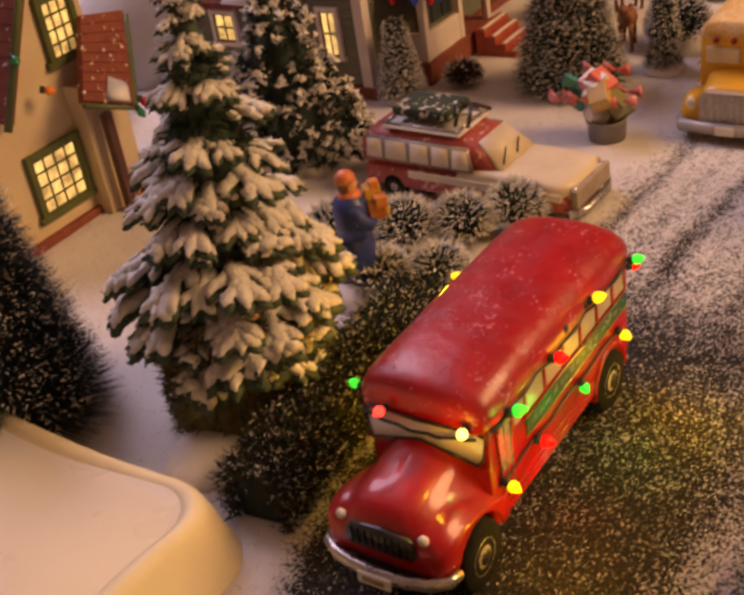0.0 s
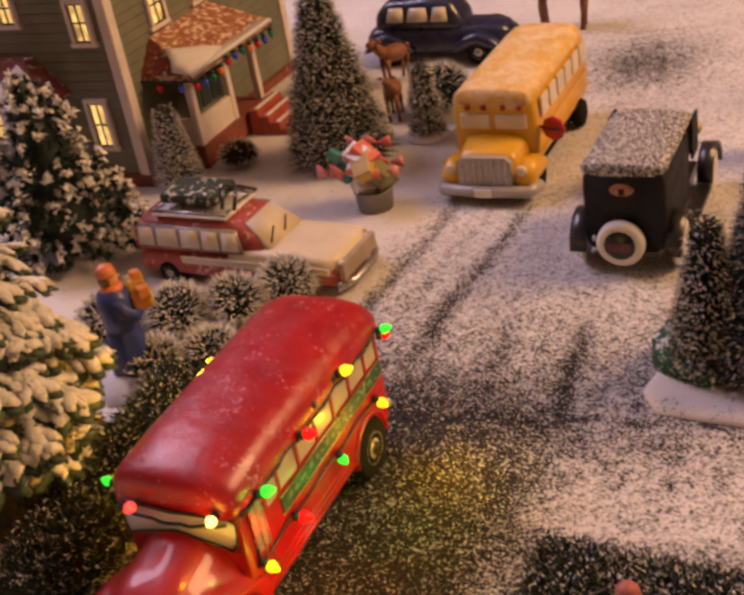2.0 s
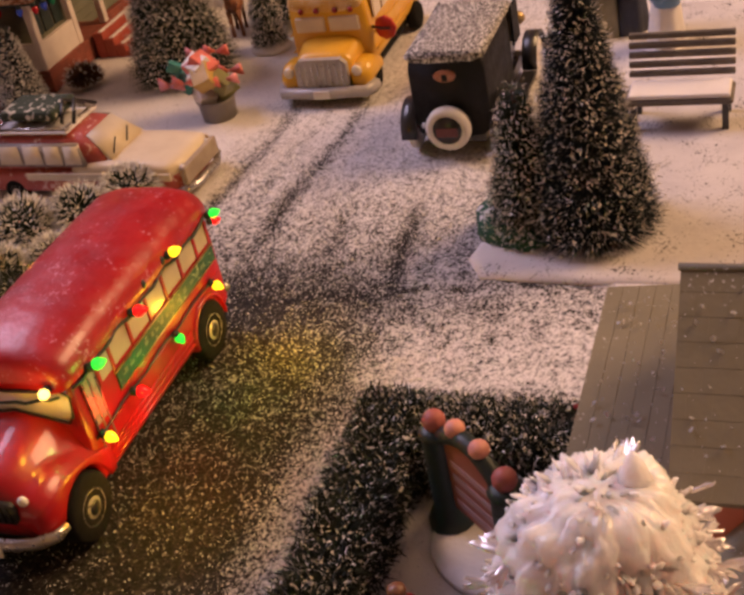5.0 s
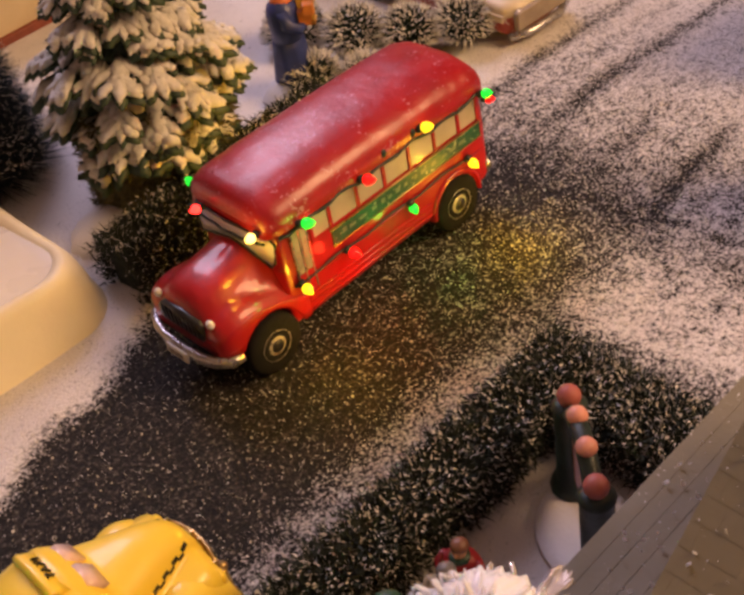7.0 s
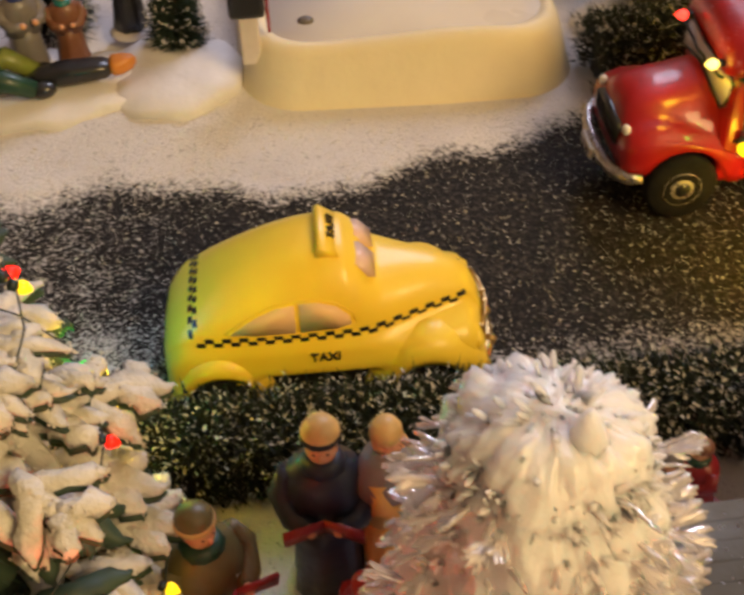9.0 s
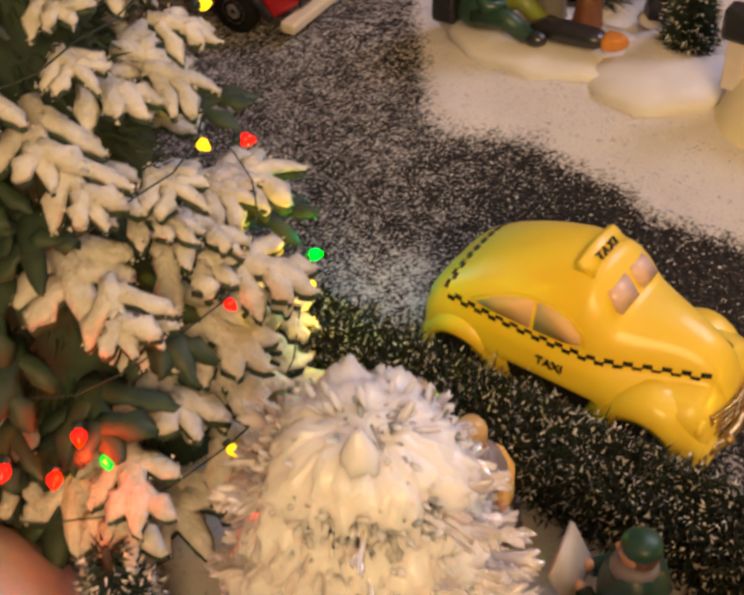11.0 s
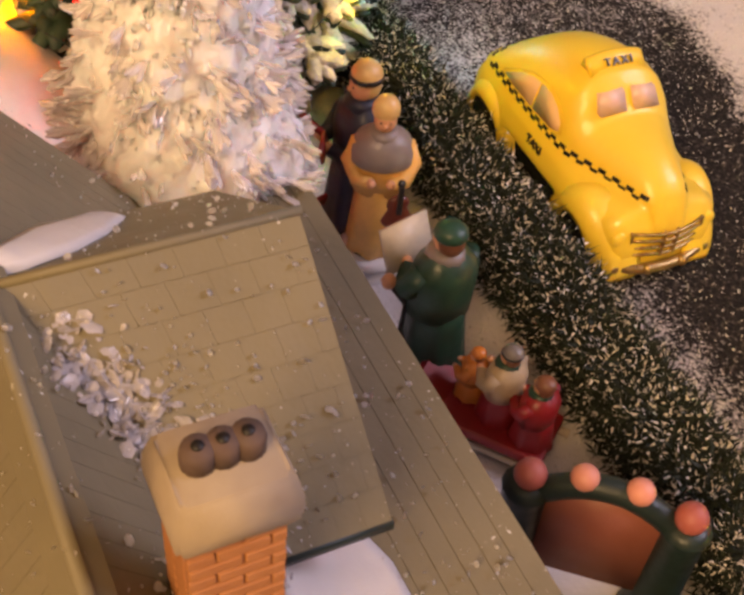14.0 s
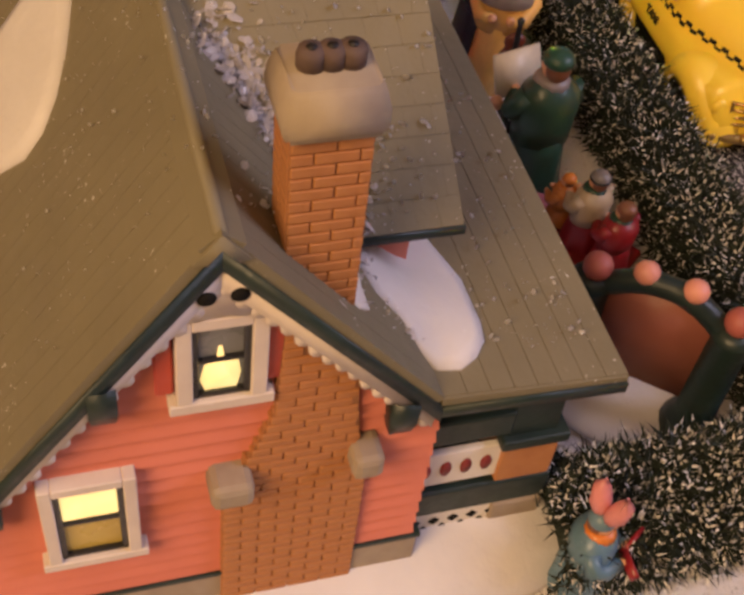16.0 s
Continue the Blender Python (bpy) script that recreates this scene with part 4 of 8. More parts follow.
    tube(bm, [lean(y, z, -0.002) for y, z in ed + ed[:1]], 0.0042, 5)
    part("windscreen_seal", bm, BLACK, ob)
    for s in (-1, 1):
        bm = B()
        rings(bm, [[lean(YC + s * 0.176, 0.32), lean(YC + s * 0.176, 0.44), (0.385, YC + s * 0.180, 0.44), (0.385, YC + s * 0.180, 0.30)], [(0.40, YC + s * 0.15, 0.32), (0.40, YC + s * 0.15, 0.44), (0.41, YC + s * 0.15, 0.44), (0.41, YC + s * 0.15, 0.30)]])
        part("pillar", bm, RED_BUS, ob)
    # side windows, posts, stripe and rub rails on both flanks
    xs = [0.490, 0.566, 0.680, 0.795, 0.905, 1.017, 1.128, 1.218]
    for y, s in ((YC - W, -1), (YC + W, 1)):
        for k in range(7):
            bm = B()
            box(bm, (xs[k] + 0.005, min(y - s * 0.006, y + s * 0.0015), 0.350), (xs[k + 1] - 0.005, max(y - s * 0.006, y + s * 0.0015), 0.434), 0, 0.003, 1)
            part("side_window", bm, BUS_WIN, ob, "dull cream painted window")
        for x in xs:
            bm = B()
            box(bm, (x - 0.007, min(y, y + s * 0.006), 0.343), (x + 0.007, max(y, y + s * 0.006), 0.440), 0, 0.002, 1)
            part("window_post", bm, RED_BUS, ob)
        bm = B()
        q = [(0.562, 0.280), (1.222, 0.288), (1.222, 0.338), (0.562, 0.334)]
        rings(bm, [[(x, y - s * 0.004, z) for x, z in q], [(x, y + s * 0.005, z) for x, z in q]])
        for f in bm.faces:
            f.smooth = False
        stripe = part("stripe", bm, GREEN_STRIPE, ob, "dark green name board")
        rng = random.Random(8)
        x = 0.60
        while x < 1.17:
            ln = rng.uniform(0.012, 0.03)
            bm = B()
            z = 0.303 + 0.004 * (x - 0.6)
            box(bm, (x, min(y + s * 0.004, y + s * 0.0062), z), (x + ln, max(y + s * 0.004, y + s * 0.0062), z + rng.uniform(0.010, 0.017)))
            part("writing_bar", bm, FADED, stripe, "unreadable faded script")
            x += ln + rng.uniform(0.012, 0.03)
        for za, zb in ((0.277, 0.285), (0.335, 0.339)):
            bm = B()
            tube(bm, [(0.558, y + s * 0.003, za), (1.226, y + s * 0.003, zb)], 0.0036, 5)
            part("gold_rule", bm, GOLD, ob)
        for z in (0.128, 0.150, 0.172, 0.232):
            bm = B()
            tube(bm, [(0.44, y, z), (0.97 if z < 0.2 else 1.22, y, z)], 0.0048, 6)
            part("rub_rail", bm, RED_BUS, ob)
        bm = B()
        box(bm, (0.412, min(y, y + s * 0.003), 0.19), (0.474, max(y, y + s * 0.003), 0.425), 0, 0.002, 1)
        door = part("door", bm, RED_BUS, ob, "red folding door with two grey panes")
        for x0 in (0.416, 0.447):
            bm = B()
            box(bm, (x0, min(y, y + s * 0.005), 0.265), (x0 + 0.024, max(y, y + s * 0.005), 0.42), 0, 0.002, 1)
            part("door_pane", bm, PANE_GREY, door)
        bm = B()
        for x in (0.412, 0.442, 0.472):
            box(bm, (x - 0.002, min(y, y + s * 0.007), 0.19), (x + 0.002, max(y, y + s * 0.007), 0.425))
        part("door_frame", bm, CHROME, door)
        bm = B()
        tube(bm, [(0.37 + 0.87 * i / 22, y + s * 0.014, 0.439 - 0.007 * math.sin(i * 1.7) - 0.004 * math.sin(i * 0.8)) for i in range(23)], 0.0055, 5)
        part("light_cable", bm, DKGREEN, ob, "dark green light cable under the eaves")
        bm = B()
        tube(bm, [(0.39 + 0.78 * i / 16, y + s * 0.006, 0.243 - 0.006 * math.sin(i * 1.3)) for i in range(17)], 0.0035, 5)
        part("lower_cable", bm, DKGREEN, ob)
    bm = B()
    tube(bm, [(0.334, 0.0 + 0.34 * i / 12, 0.432 - 0.028 * math.sin(math.pi * i / 12) - 0.004 * math.sin(i * 2.1)) for i in range(13)], 0.005, 5)
    part("light_cable", bm, DKGREEN, ob)
    # front end
    bm = B()
    q = [(0.078, 0.196), (0.066, 0.212), (0.068, 0.242), (0.084, 0.262), (YC, 0.270), (0.256, 0.262), (0.272, 0.242), (0.274, 0.212), (0.262, 0.196)]
    rings(bm, [[(0.100, y, z) for y, z in q], [(0.125, y, z) for y, z in q]])
    grille = part("grille", bm, BLACK, ob, "dark oval grille")
    for i in range(9):
        bm = B()
        box(bm, (0.0975, 0.085 + i * 0.0205, 0.204), (0.101, 0.089 + i * 0.0205, 0.256))
        part("grille_bar", bm, RUBBER, grille)
    bm = B()
    tube(bm, [(0.158, -0.024, 0.148), (0.120, -0.014, 0.146), (0.094, 0.03, 0.143), (0.080, 0.09, 0.141), (0.077, YC, 0.140), (0.080, 0.25, 0.141), (0.094, 0.31, 0.143), (0.120, 0.354, 0.146), (0.158, 0.364, 0.148)], [0.010, 0.014, 0.015, 0.015, 0.015, 0.015, 0.015, 0.014, 0.010], 10)
    for v in bm.verts:
        v.co.z = 0.142 + (v.co.z - 0.142) * 1.35
    part("bumper", bm, CHROME, ob, "shiny silver bumper")
    bm = B()
    box(bm, (0.056, 0.125, 0.112), (0.064, 0.225, 0.152), 0, 0.003, 1)
    plate = part("number_plate", bm, WHITE, ob, "white plate")
    bm = B()
    box(bm, (0.0535, 0.142, 0.124), (0.0565, 0.208, 0.139))
    part("plate_bar", bm, PANE_GREY, plate)
    for y in (0.048, 0.292):
        bm = B()
        ball(bm, (0.122, y, 0.262), 0.0155, 0, 12, 1, 0.8)
        part("headlight", bm, WHITE, ob, "white headlight")
    for y, o in ((YC - 0.166, -1), (YC + 0.166, 1)):
        for x in (0.275, 1.085):
            wheel(ob, x, y, 0.100, 0.052, HUB, o)
    bm = B()
    box(bm, (0.15, 0.05, 0.06), (1.2, 0.29, 0.13))
    part("chassis", bm, RUBBER, ob)
    bm = B()
    tube(bm, [(1.25, -0.01, 0.15), (1.277, 0.04, 0.15), (1.285, YC, 0.15), (1.277, 0.30, 0.15), (1.25, 0.35, 0.15)], 0.014, 8)
    part("rear_bumper", bm, CHROME, ob)
    for at, way, c, s in (((1.224, -0.040, 0.447), (0.4, -1, 0.3), "green", 0.020), ((1.255, -0.02, 0.405), (0.8, -0.6, -0.2), "red", 0.018),
                          ((1.15, -0.025, 0.236), (0.2, -0.8, -0.6), "yellow", 0.021), ((0.955, -0.035, 0.474), (0.5, -0.9, 0.3), "yellow", 0.022),
                          ((0.695, -0.040, 0.448), (0.4, -1, 0.1), "red", 0.022), ((0.876, -0.025, 0.234), (0.1, -0.5, -1), "green", 0.020),
                          ((0.445, -0.045, 0.452), (0.6, -1, 0.2), "green", 0.022), ((0.600, -0.03, 0.240), (0.3, -0.9, -0.2), "red", 0.022),
                          ((0.407, -0.035, 0.246), (0.0, -0.8, -0.4), "yellow", 0.021), ((0.325, 0.025, 0.458), (-0.9, -0.2, 0.1), "warm", 0.019),
                          ((0.322, 0.262, 0.460), (-0.9, 0.1, 0.1), "hot_red", 0.019), ((0.385, 0.375, 0.462), (0, 1, 0.2), "green", 0.018),
                          ((0.96, 0.385, 0.455), (0, 1, 0.1), "yellow", 0.02), ((0.60, 0.378, 0.245), (0, 1, 0.1), "yellow", 0.02)):
        bulb_on(ob, at, way, c, s)
    for x, y in ((0.362, 0.045), (0.375, 0.32), (0.80, -0.020), (0.925, -0.020), (1.225, -0.005)):
        bm = B()
        ball(bm, (x, y, 0.470), 0.014, 0, 8, 1.2)
        part("cable_clip", bm, DKGREEN, ob)
    return ob


red_bus()


# stations along the taxi: x, lower half width, half width at the waist line, height of the top, roundness of the top
TAXI_LINES = [(-0.372, 0.100, 0.080, 0.150, 2.6), (-0.366, 0.128, 0.104, 0.182, 2.6), (-0.350, 0.148, 0.122, 0.208, 2.6), (-0.325, 0.158, 0.138, 0.236, 2.6), (-0.29, 0.164, 0.148, 0.268, 2.5), (-0.24, 0.167, 0.152, 0.310, 2.4),
              (-0.18, 0.168, 0.154, 0.348, 2.3), (-0.11, 0.169, 0.155, 0.380, 2.3), (-0.05, 0.169, 0.155, 0.396, 2.4), (0.01, 0.169, 0.154, 0.402, 2.5), (0.055, 0.169, 0.152, 0.394, 2.6), (0.085, 0.169, 0.150, 0.366, 2.6),
              (0.108, 0.169, 0.145, 0.334, 2.5), (0.13, 0.169, 0.138, 0.316, 2.4), (0.17, 0.168, 0.122, 0.310, 2.2), (0.22, 0.166, 0.101, 0.302, 2.1), (0.27, 0.163, 0.081, 0.288, 2.1), (0.31, 0.158, 0.067, 0.268, 2.1),
              (0.34, 0.150, 0.055, 0.240, 2.2), (0.36, 0.138, 0.046, 0.205, 2.3), (0.372, 0.118, 0.036, 0.165, 2.4)]


def taxi_line(x):
    return spline(TAXI_LINES, x)


def taxi_roof(x, y):
    """Height of the taxi's upper shell at a place across it."""
    wb, wu, zt, p = taxi_line(x)
    zb = min(0.207, zt * 0.84)
    return zb + (zt - zb) * max(0.0, 1 - min(1.0, abs(y) / wu) ** p) ** (1 / p)


def taxi_skin(x, z):
    """Half width of the taxi's upper shell at a height over the waist line."""
    wb, wu, zt, p = taxi_line(x)
    zb = min(0.207, zt * 0.84)
    return wu * max(0.0, 1 - min(1.0, max(0.0, z - zb) / (zt - zb)) ** p) ** (1 / p)


TAXI_WIN = mat("faded_window_paint", (0.80, 0.54, 0.28), (0.74, 0.48, 0.24), scale=8, rough=0.55, coat=0.0)
TAXI_SCREEN = mat("pale_pink_screen_paint", (0.78, 0.55, 0.44), (0.70, 0.48, 0.38), scale=8, rough=0.4, coat=0.3)


def taxi():
    """Nose along +x; origin under the middle."""
    ob = thing("toy_taxi", -0.72, -0.407, 0, -1.2, "yellow glazed ceramic toy taxi with a chequered band", "taxi")
    xs = np.concatenate([np.linspace(-0.372, -0.29, 8), np.linspace(-0.27, 0.04, 15), np.linspace(0.05, 0.14, 12), np.linspace(0.155, 0.34, 13), np.linspace(0.347, 0.372, 6)])
    bm = B()
    loops = []
    for x in xs:
        wb, wu, zt, p = taxi_line(float(x))
        zb = min(0.207, zt * 0.84)
        k = zb / 0.207
        sill = 0.056 * float(np.interp(x, [-0.19, -0.15, 0.12, 0.17], [0, 1, 1, 0]))
        half = [(wb * 0.90, 0.045 + sill), (wb * 0.985, 0.060 + sill), (wb, max(0.10 * k, 0.066 + sill)), (wb * 0.995, 0.140 * k), (wb * 0.975, 0.172 * k), (wu + (wb - wu) * 0.55, 0.195 * k), (wu + (wb - wu) * 0.12, 0.204 * k)]
        for i in range(1, 12):
            a = 0.5 * math.pi * i / 12
            half.append((wu * math.cos(a) ** (2 / p), zb + (zt - zb) * math.sin(a) ** (2 / p)))
        loops.append([(float(x), -y, z) for y, z in half] + [(float(x), 0.0, zt)] + [(float(x), y, z) for y, z in half[::-1]])
    rings(bm, loops)
    part("body", bm, TAXI, ob)
    bm = B()
    box(bm, (-0.30, -0.135, 0.030), (0.30, 0.135, 0.105), 0, 0.006)
    part("underbody", bm, RUBBER, ob, "black underbody between the wheels")
    for s in (-1, 1):
        for x0, hump, ext, out in ((0.235, 0.205, 0.150, 0.050), (-0.245, 0.185, 0.130, 0.044)):
            bm = B()
            loops = []
            for i in range(19):
                t = i / 18
                x = x0 - ext + 2 * ext * t
                sn = math.sin(math.pi * t)
                top = 0.05 + (hump - 0.05) * sn ** 0.6
                dx = (x - x0) / 0.080
                bot = 0.045 + 0.085 * math.sqrt(max(0, 1 - dx * dx)) if abs(dx) < 1 else 0.03
                bot = min(bot, top - 0.006)
                yo = s * (0.142 + out * sn ** 0.6)
                loops.append([(x, s * 0.08, bot), (x, yo - s * 0.006, bot), (x, yo, bot + (top - bot) * 0.3), (x, yo - s * 0.006, bot + (top - bot) * 0.6), (x, yo - s * 0.020, bot + (top - bot) * 0.85), (x, yo - s * 0.042, top - 0.003), (x, yo - s * 0.075, top), (x, s * 0.06, top - 0.01)])
            rings(bm, loops)
            part("wing", bm, TAXI, ob)
        for x0 in (0.235, -0.245):
            wheel(ob, x0, s * 0.145, 0.072, 0.045, RUBBER, s)
        # one long tapered window opening, parted by a thin yellow post
        for poly in (((-0.205, 0.244), (-0.15, 0.239), (-0.062, 0.240), (-0.062, 0.306), (-0.10, 0.300), (-0.15, 0.279)), ((-0.052, 0.240), (0.03, 0.242), (0.062, 0.252), (0.058, 0.272), (0.030, 0.298), (-0.010, 0.310), (-0.052, 0.308))):
            bm = B()
            rings(bm, [[(x, s * (taxi_skin(x, z) + k), z) for x, z in poly] for k in (-0.02, 0.005)])
            part("side_window", bm, TAXI_WIN, ob, "faded pinkish painted side window")
        bm = B()
        tube(bm, [(x, s * (taxi_skin(x, z) + 0.001), z) for x, z in ((-0.222, 0.243), (-0.15, 0.233), (-0.05, 0.233), (0.035, 0.236), (0.072, 0.250), (0.064, 0.280), (0.032, 0.306), (-0.02, 0.319), (-0.07, 0.315), (-0.115, 0.305), (-0.165, 0.280), (-0.222, 0.243))], 0.0017, 6)
        part("window_moulding", bm, TAXI, ob)
        bm = B()
        quad = [(s * 0.012, 0.328), (s * 0.084, 0.322), (s * 0.078, 0.360), (s * 0.012, 0.368)]
        def front(z):
            return 0.126 - 0.80 * (z - 0.322)
        rings(bm, [[(front(z) - 0.10 * abs(y) + k, y, z) for y, z in quad] for k in (-0.03, 0.006)])
        part("windscreen", bm, TAXI_SCREEN, ob, "pale pink painted windscreen pane")
    # roof sign: a low wedge across the roof
    bm = B()
    rings(bm, [[(-0.006, y, 0.385), (-0.001, y, 0.421 - 2.2 * y * y), (0.009, y, 0.423 - 2.2 * y * y), (0.052, y, 0.386 - 1.5 * y * y)] for y in (-0.078, -0.070, -0.035, 0.0, 0.035, 0.070, 0.078)])
    sign = part("roof_sign", bm, TAXI, ob, "yellow roof sign lettered TAXI")
    letters(sign, "TAXI", 0.024, Matrix.Translation((0.0315 * U, 0, 0.4055 * U)) @ Euler((0, 0, radians(90))).to_matrix().to_4x4() @ Euler((radians(40), 0, 0)).to_matrix().to_4x4(), None, 2.6)
    for s in (-1, 1):
        letters(ob, "TAXI", 0.026, pose(0.0, s * 0.1665 * U, 0.166 * U, 90 - 4, 0, 0 if s < 0 else 180), None, 1.0)
    # chequered band: along the waist, in over the bonnet, and across the tail
    k = 0.0112
    n = 32
    for s in (-1, 1):
        for i in range(n):
            r = i % 2
            x = -0.285 + 0.615 * (i + 0.5) / n
            z = 0.2215 + k * (r - 0.5)
            def at_x(q):
                return taxi_skin(q, z)
            yy = at_x(x)
            slope = (at_x(x + 0.008) - at_x(x - 0.008)) / 0.016
            tilt = math.atan2(taxi_skin(x, z - 0.006) - taxi_skin(x, z + 0.006), 0.012)
            bm = B()
            ln = 0.5 * 0.615 / n * math.sqrt(1 + slope * slope) * 1.04
            box(bm, (-ln, -0.0022, -k / 2), (ln, 0.0022, k / 2))
            bmesh.ops.transform(bm, matrix=Matrix.Translation((x, s * yy, z)) @ Matrix.Rotation(s * math.atan(slope), 4, "Z") @ Matrix.Rotation(s * tilt, 4, "X"), verts=bm.verts)
            part("check", bm, BLACK, ob)
    m = 18
    for i in range(m):
        y = -0.140 + 0.28 * (i + 0.5) / m
        x = -0.297 + k * (i % 2)
        dzy = (taxi_roof(x, y + 0.004) - taxi_roof(x, y - 0.004)) / 0.008
        dzx = (taxi_roof(x + 0.006, y) - taxi_roof(x - 0.006, y)) / 0.012
        bm = B()
        ln = 0.5 * 0.28 / m * min(2.2, math.sqrt(1 + dzy * dzy)) * 1.03
        box(bm, (-k / 2, -ln, -0.0022), (k / 2, ln, 0.0022))
        bmesh.ops.transform(bm, matrix=Matrix.Translation((x, y, taxi_roof(x, y))) @ Matrix.Rotation(math.atan(dzy), 4, "X") @ Matrix.Rotation(-math.atan(dzx), 4, "Y"), verts=bm.verts)
        part("check", bm, BLACK, ob)
    # grille and bumper
    for i in range(4):
        bm = B()
        tube(bm, [(0.386 - 0.022 * (abs(y) / 0.10) ** 2, y, 0.092 + i * 0.021 + 0.004 * abs(y) / 0.1) for y in (-0.10, -0.06, -0.02, 0, 0.02, 0.06, 0.10)], 0.0045, 6)
        part("grille_bar", bm, GOLD, ob, "dull gold grille bar")
    for y in (-0.10, -0.018, 0.018, 0.10):
        bm = B()
        box(bm, (0.358 if abs(y) > 0.05 else 0.378, y - 0.0035, 0.086), (0.369 if abs(y) > 0.05 else 0.389, y + 0.0035, 0.162), 0, 0.001, 1)
        part("grille_post", bm, GOLD, ob)
    bm = B()
    tube(bm, [(0.325, -0.168, 0.058), (0.365, -0.125, 0.056), (0.388, -0.06, 0.055), (0.394, 0, 0.055), (0.388, 0.06, 0.055), (0.365, 0.125, 0.056), (0.325, 0.168, 0.058)], 0.013, 8)
    part("bumper", bm, GOLD, ob, "dull bumper")
    for y in (-0.13, -0.05, 0.05, 0.13):
        bm = B()
        ball(bm, (0.402 - 2.0 * y * y, y, 0.060), 0.015, 0, 8)
        part("overrider", bm, GOLD, ob)
    for s in (-1, 1):
        bm = B()
        ball(bm, (0.352, s * 0.125, 0.138), 0.024, 0, 12, 1, 0.5)
        part("headlight", bm, TAXI, ob)
    return ob


def letters(parent, text, size, m, material=None, wide=1.0):
    cu = bpy.data.curves.new("letters", "FONT")
    cu.body, cu.size, cu.align_x, cu.align_y, cu.extrude = text, size * U * 1.2, "CENTER", "CENTER", 0.0012 * U * 4
    cu.space_character = 0.8 + 0.2 * wide
    ob = new("lettering", cu)
    ob.data.materials.append(material or BLACK)
    dg = bpy.context.evaluated_depsgraph_get()
    me = bpy.data.meshes.new_from_object(ob.evaluated_get(dg))
    bpy.data.objects.remove(ob)
    out = new("lettering", me)
    out.parent = parent
    out.matrix_local = m
    out["label"] = "hand-painted black lettering"
    return out


taxi()


def slab(bm, quad, thick, m=0):
    """A flat plate: four corners, thickened downwards along its normal."""
    q = [Vector(p) for p in quad]
    n = (q[1] - q[0]).cross(q[3] - q[0]).normalized()
    if n.z < 0:
        n = -n
    rows = rings(bm, [q, [p - n * thick for p in q]], m)
    for r in rows:
        for v in r:
            for f in v.link_faces:
                f.smooth = False
    return n


def strips(parent, name, quad, count, gap, lift, thick, material, across=1, stagger=0):
    """Raised boards over a quad (corners a, b, c, d): split from side ab-dc into count rows, and each row across into pieces."""
    a, b, c, d = [Vector(p) for p in quad]
    n = (b - a).cross(d - a).normalized()
    if n.z < 0:
        n = -n
    for i in range(count):
        s0, s1 = (i + gap) / count, (i + 1 - gap) / count
        offs = 0.5 if stagger and i % 2 else 0.0
        for j in range(across + (1 if offs else 0)):
            t0, t1 = max(0, (j - offs) / across) + gap * 0.3 / across, min(1, (j + 1 - offs) / across) - gap * 0.3 / across
            pts = [a.lerp(d, s).lerp(b.lerp(c, s), t) + n * lift for s, t in ((s0, t0), (s0, t1), (s1, t1), (s1, t0))]
            bm = B()
            slab(bm, pts, thick)
            part(name, bm, material, parent)


def window_unit(parent, plane, a0, a1, z0, z1, at, sign=1, frame=None, lit=None, bars=True, cols=1, sash=None, rows=2, width=0.022):
    """A framed window in a wall of constant x or y; sign tells which way it faces."""
    def put(u0, u1, w0, w1, d0, d1):
        lo, hi = sorted((at + sign * d0, at + sign * d1))
        bm = B()
        if plane == "x":
            box(bm, (lo, u0, w0), (hi, u1, w1), 0, 0.002, 1)
        else:
            box(bm, (u0, lo, w0), (u1, hi, w1), 0, 0.002, 1)
        return bm
    ob = part("window", put(a0, a1, z0, z1, -0.01, 0.006), lit or LITWIN, parent, "warmly lit window pane")
    k = width
    for u0, u1, w0, w1 in ((a0 - k, a0, z0, z1 + k), (a1, a1 + k, z0, z1 + k), (a0, a1, z1, z1 + k), (a0 - k * 1.5, a1 + k * 1.5, z0 - k, z0)):
        part("frame", put(u0, u1, w0, w1, -0.005, 0.022), frame or TRIM, ob)
    s = 0.009
    bar = sash or BLACK
    for u0, u1, w0, w1 in ((a0, a0 + s, z0, z1), (a1 - s, a1, z0, z1), (a0, a1, z0, z0 + s), (a0, a1, z1 - s, z1)):
        part("sash", put(u0, u1, w0, w1, 0.004, 0.014), bar, ob)
    if bars:
        for i in range(1, rows):
            z = z0 + (z1 - z0) * i / rows
            part("sash", put(a0, a1, z - s / 2, z + s / 2, 0.004, 0.012), bar, ob)
        for i in range(1, cols):
            u = a0 + (a1 - a0) * i / cols
            part("sash", put(u - s / 2, u + s / 2, z0, z1, 0.004, 0.012), bar, ob)
    return ob


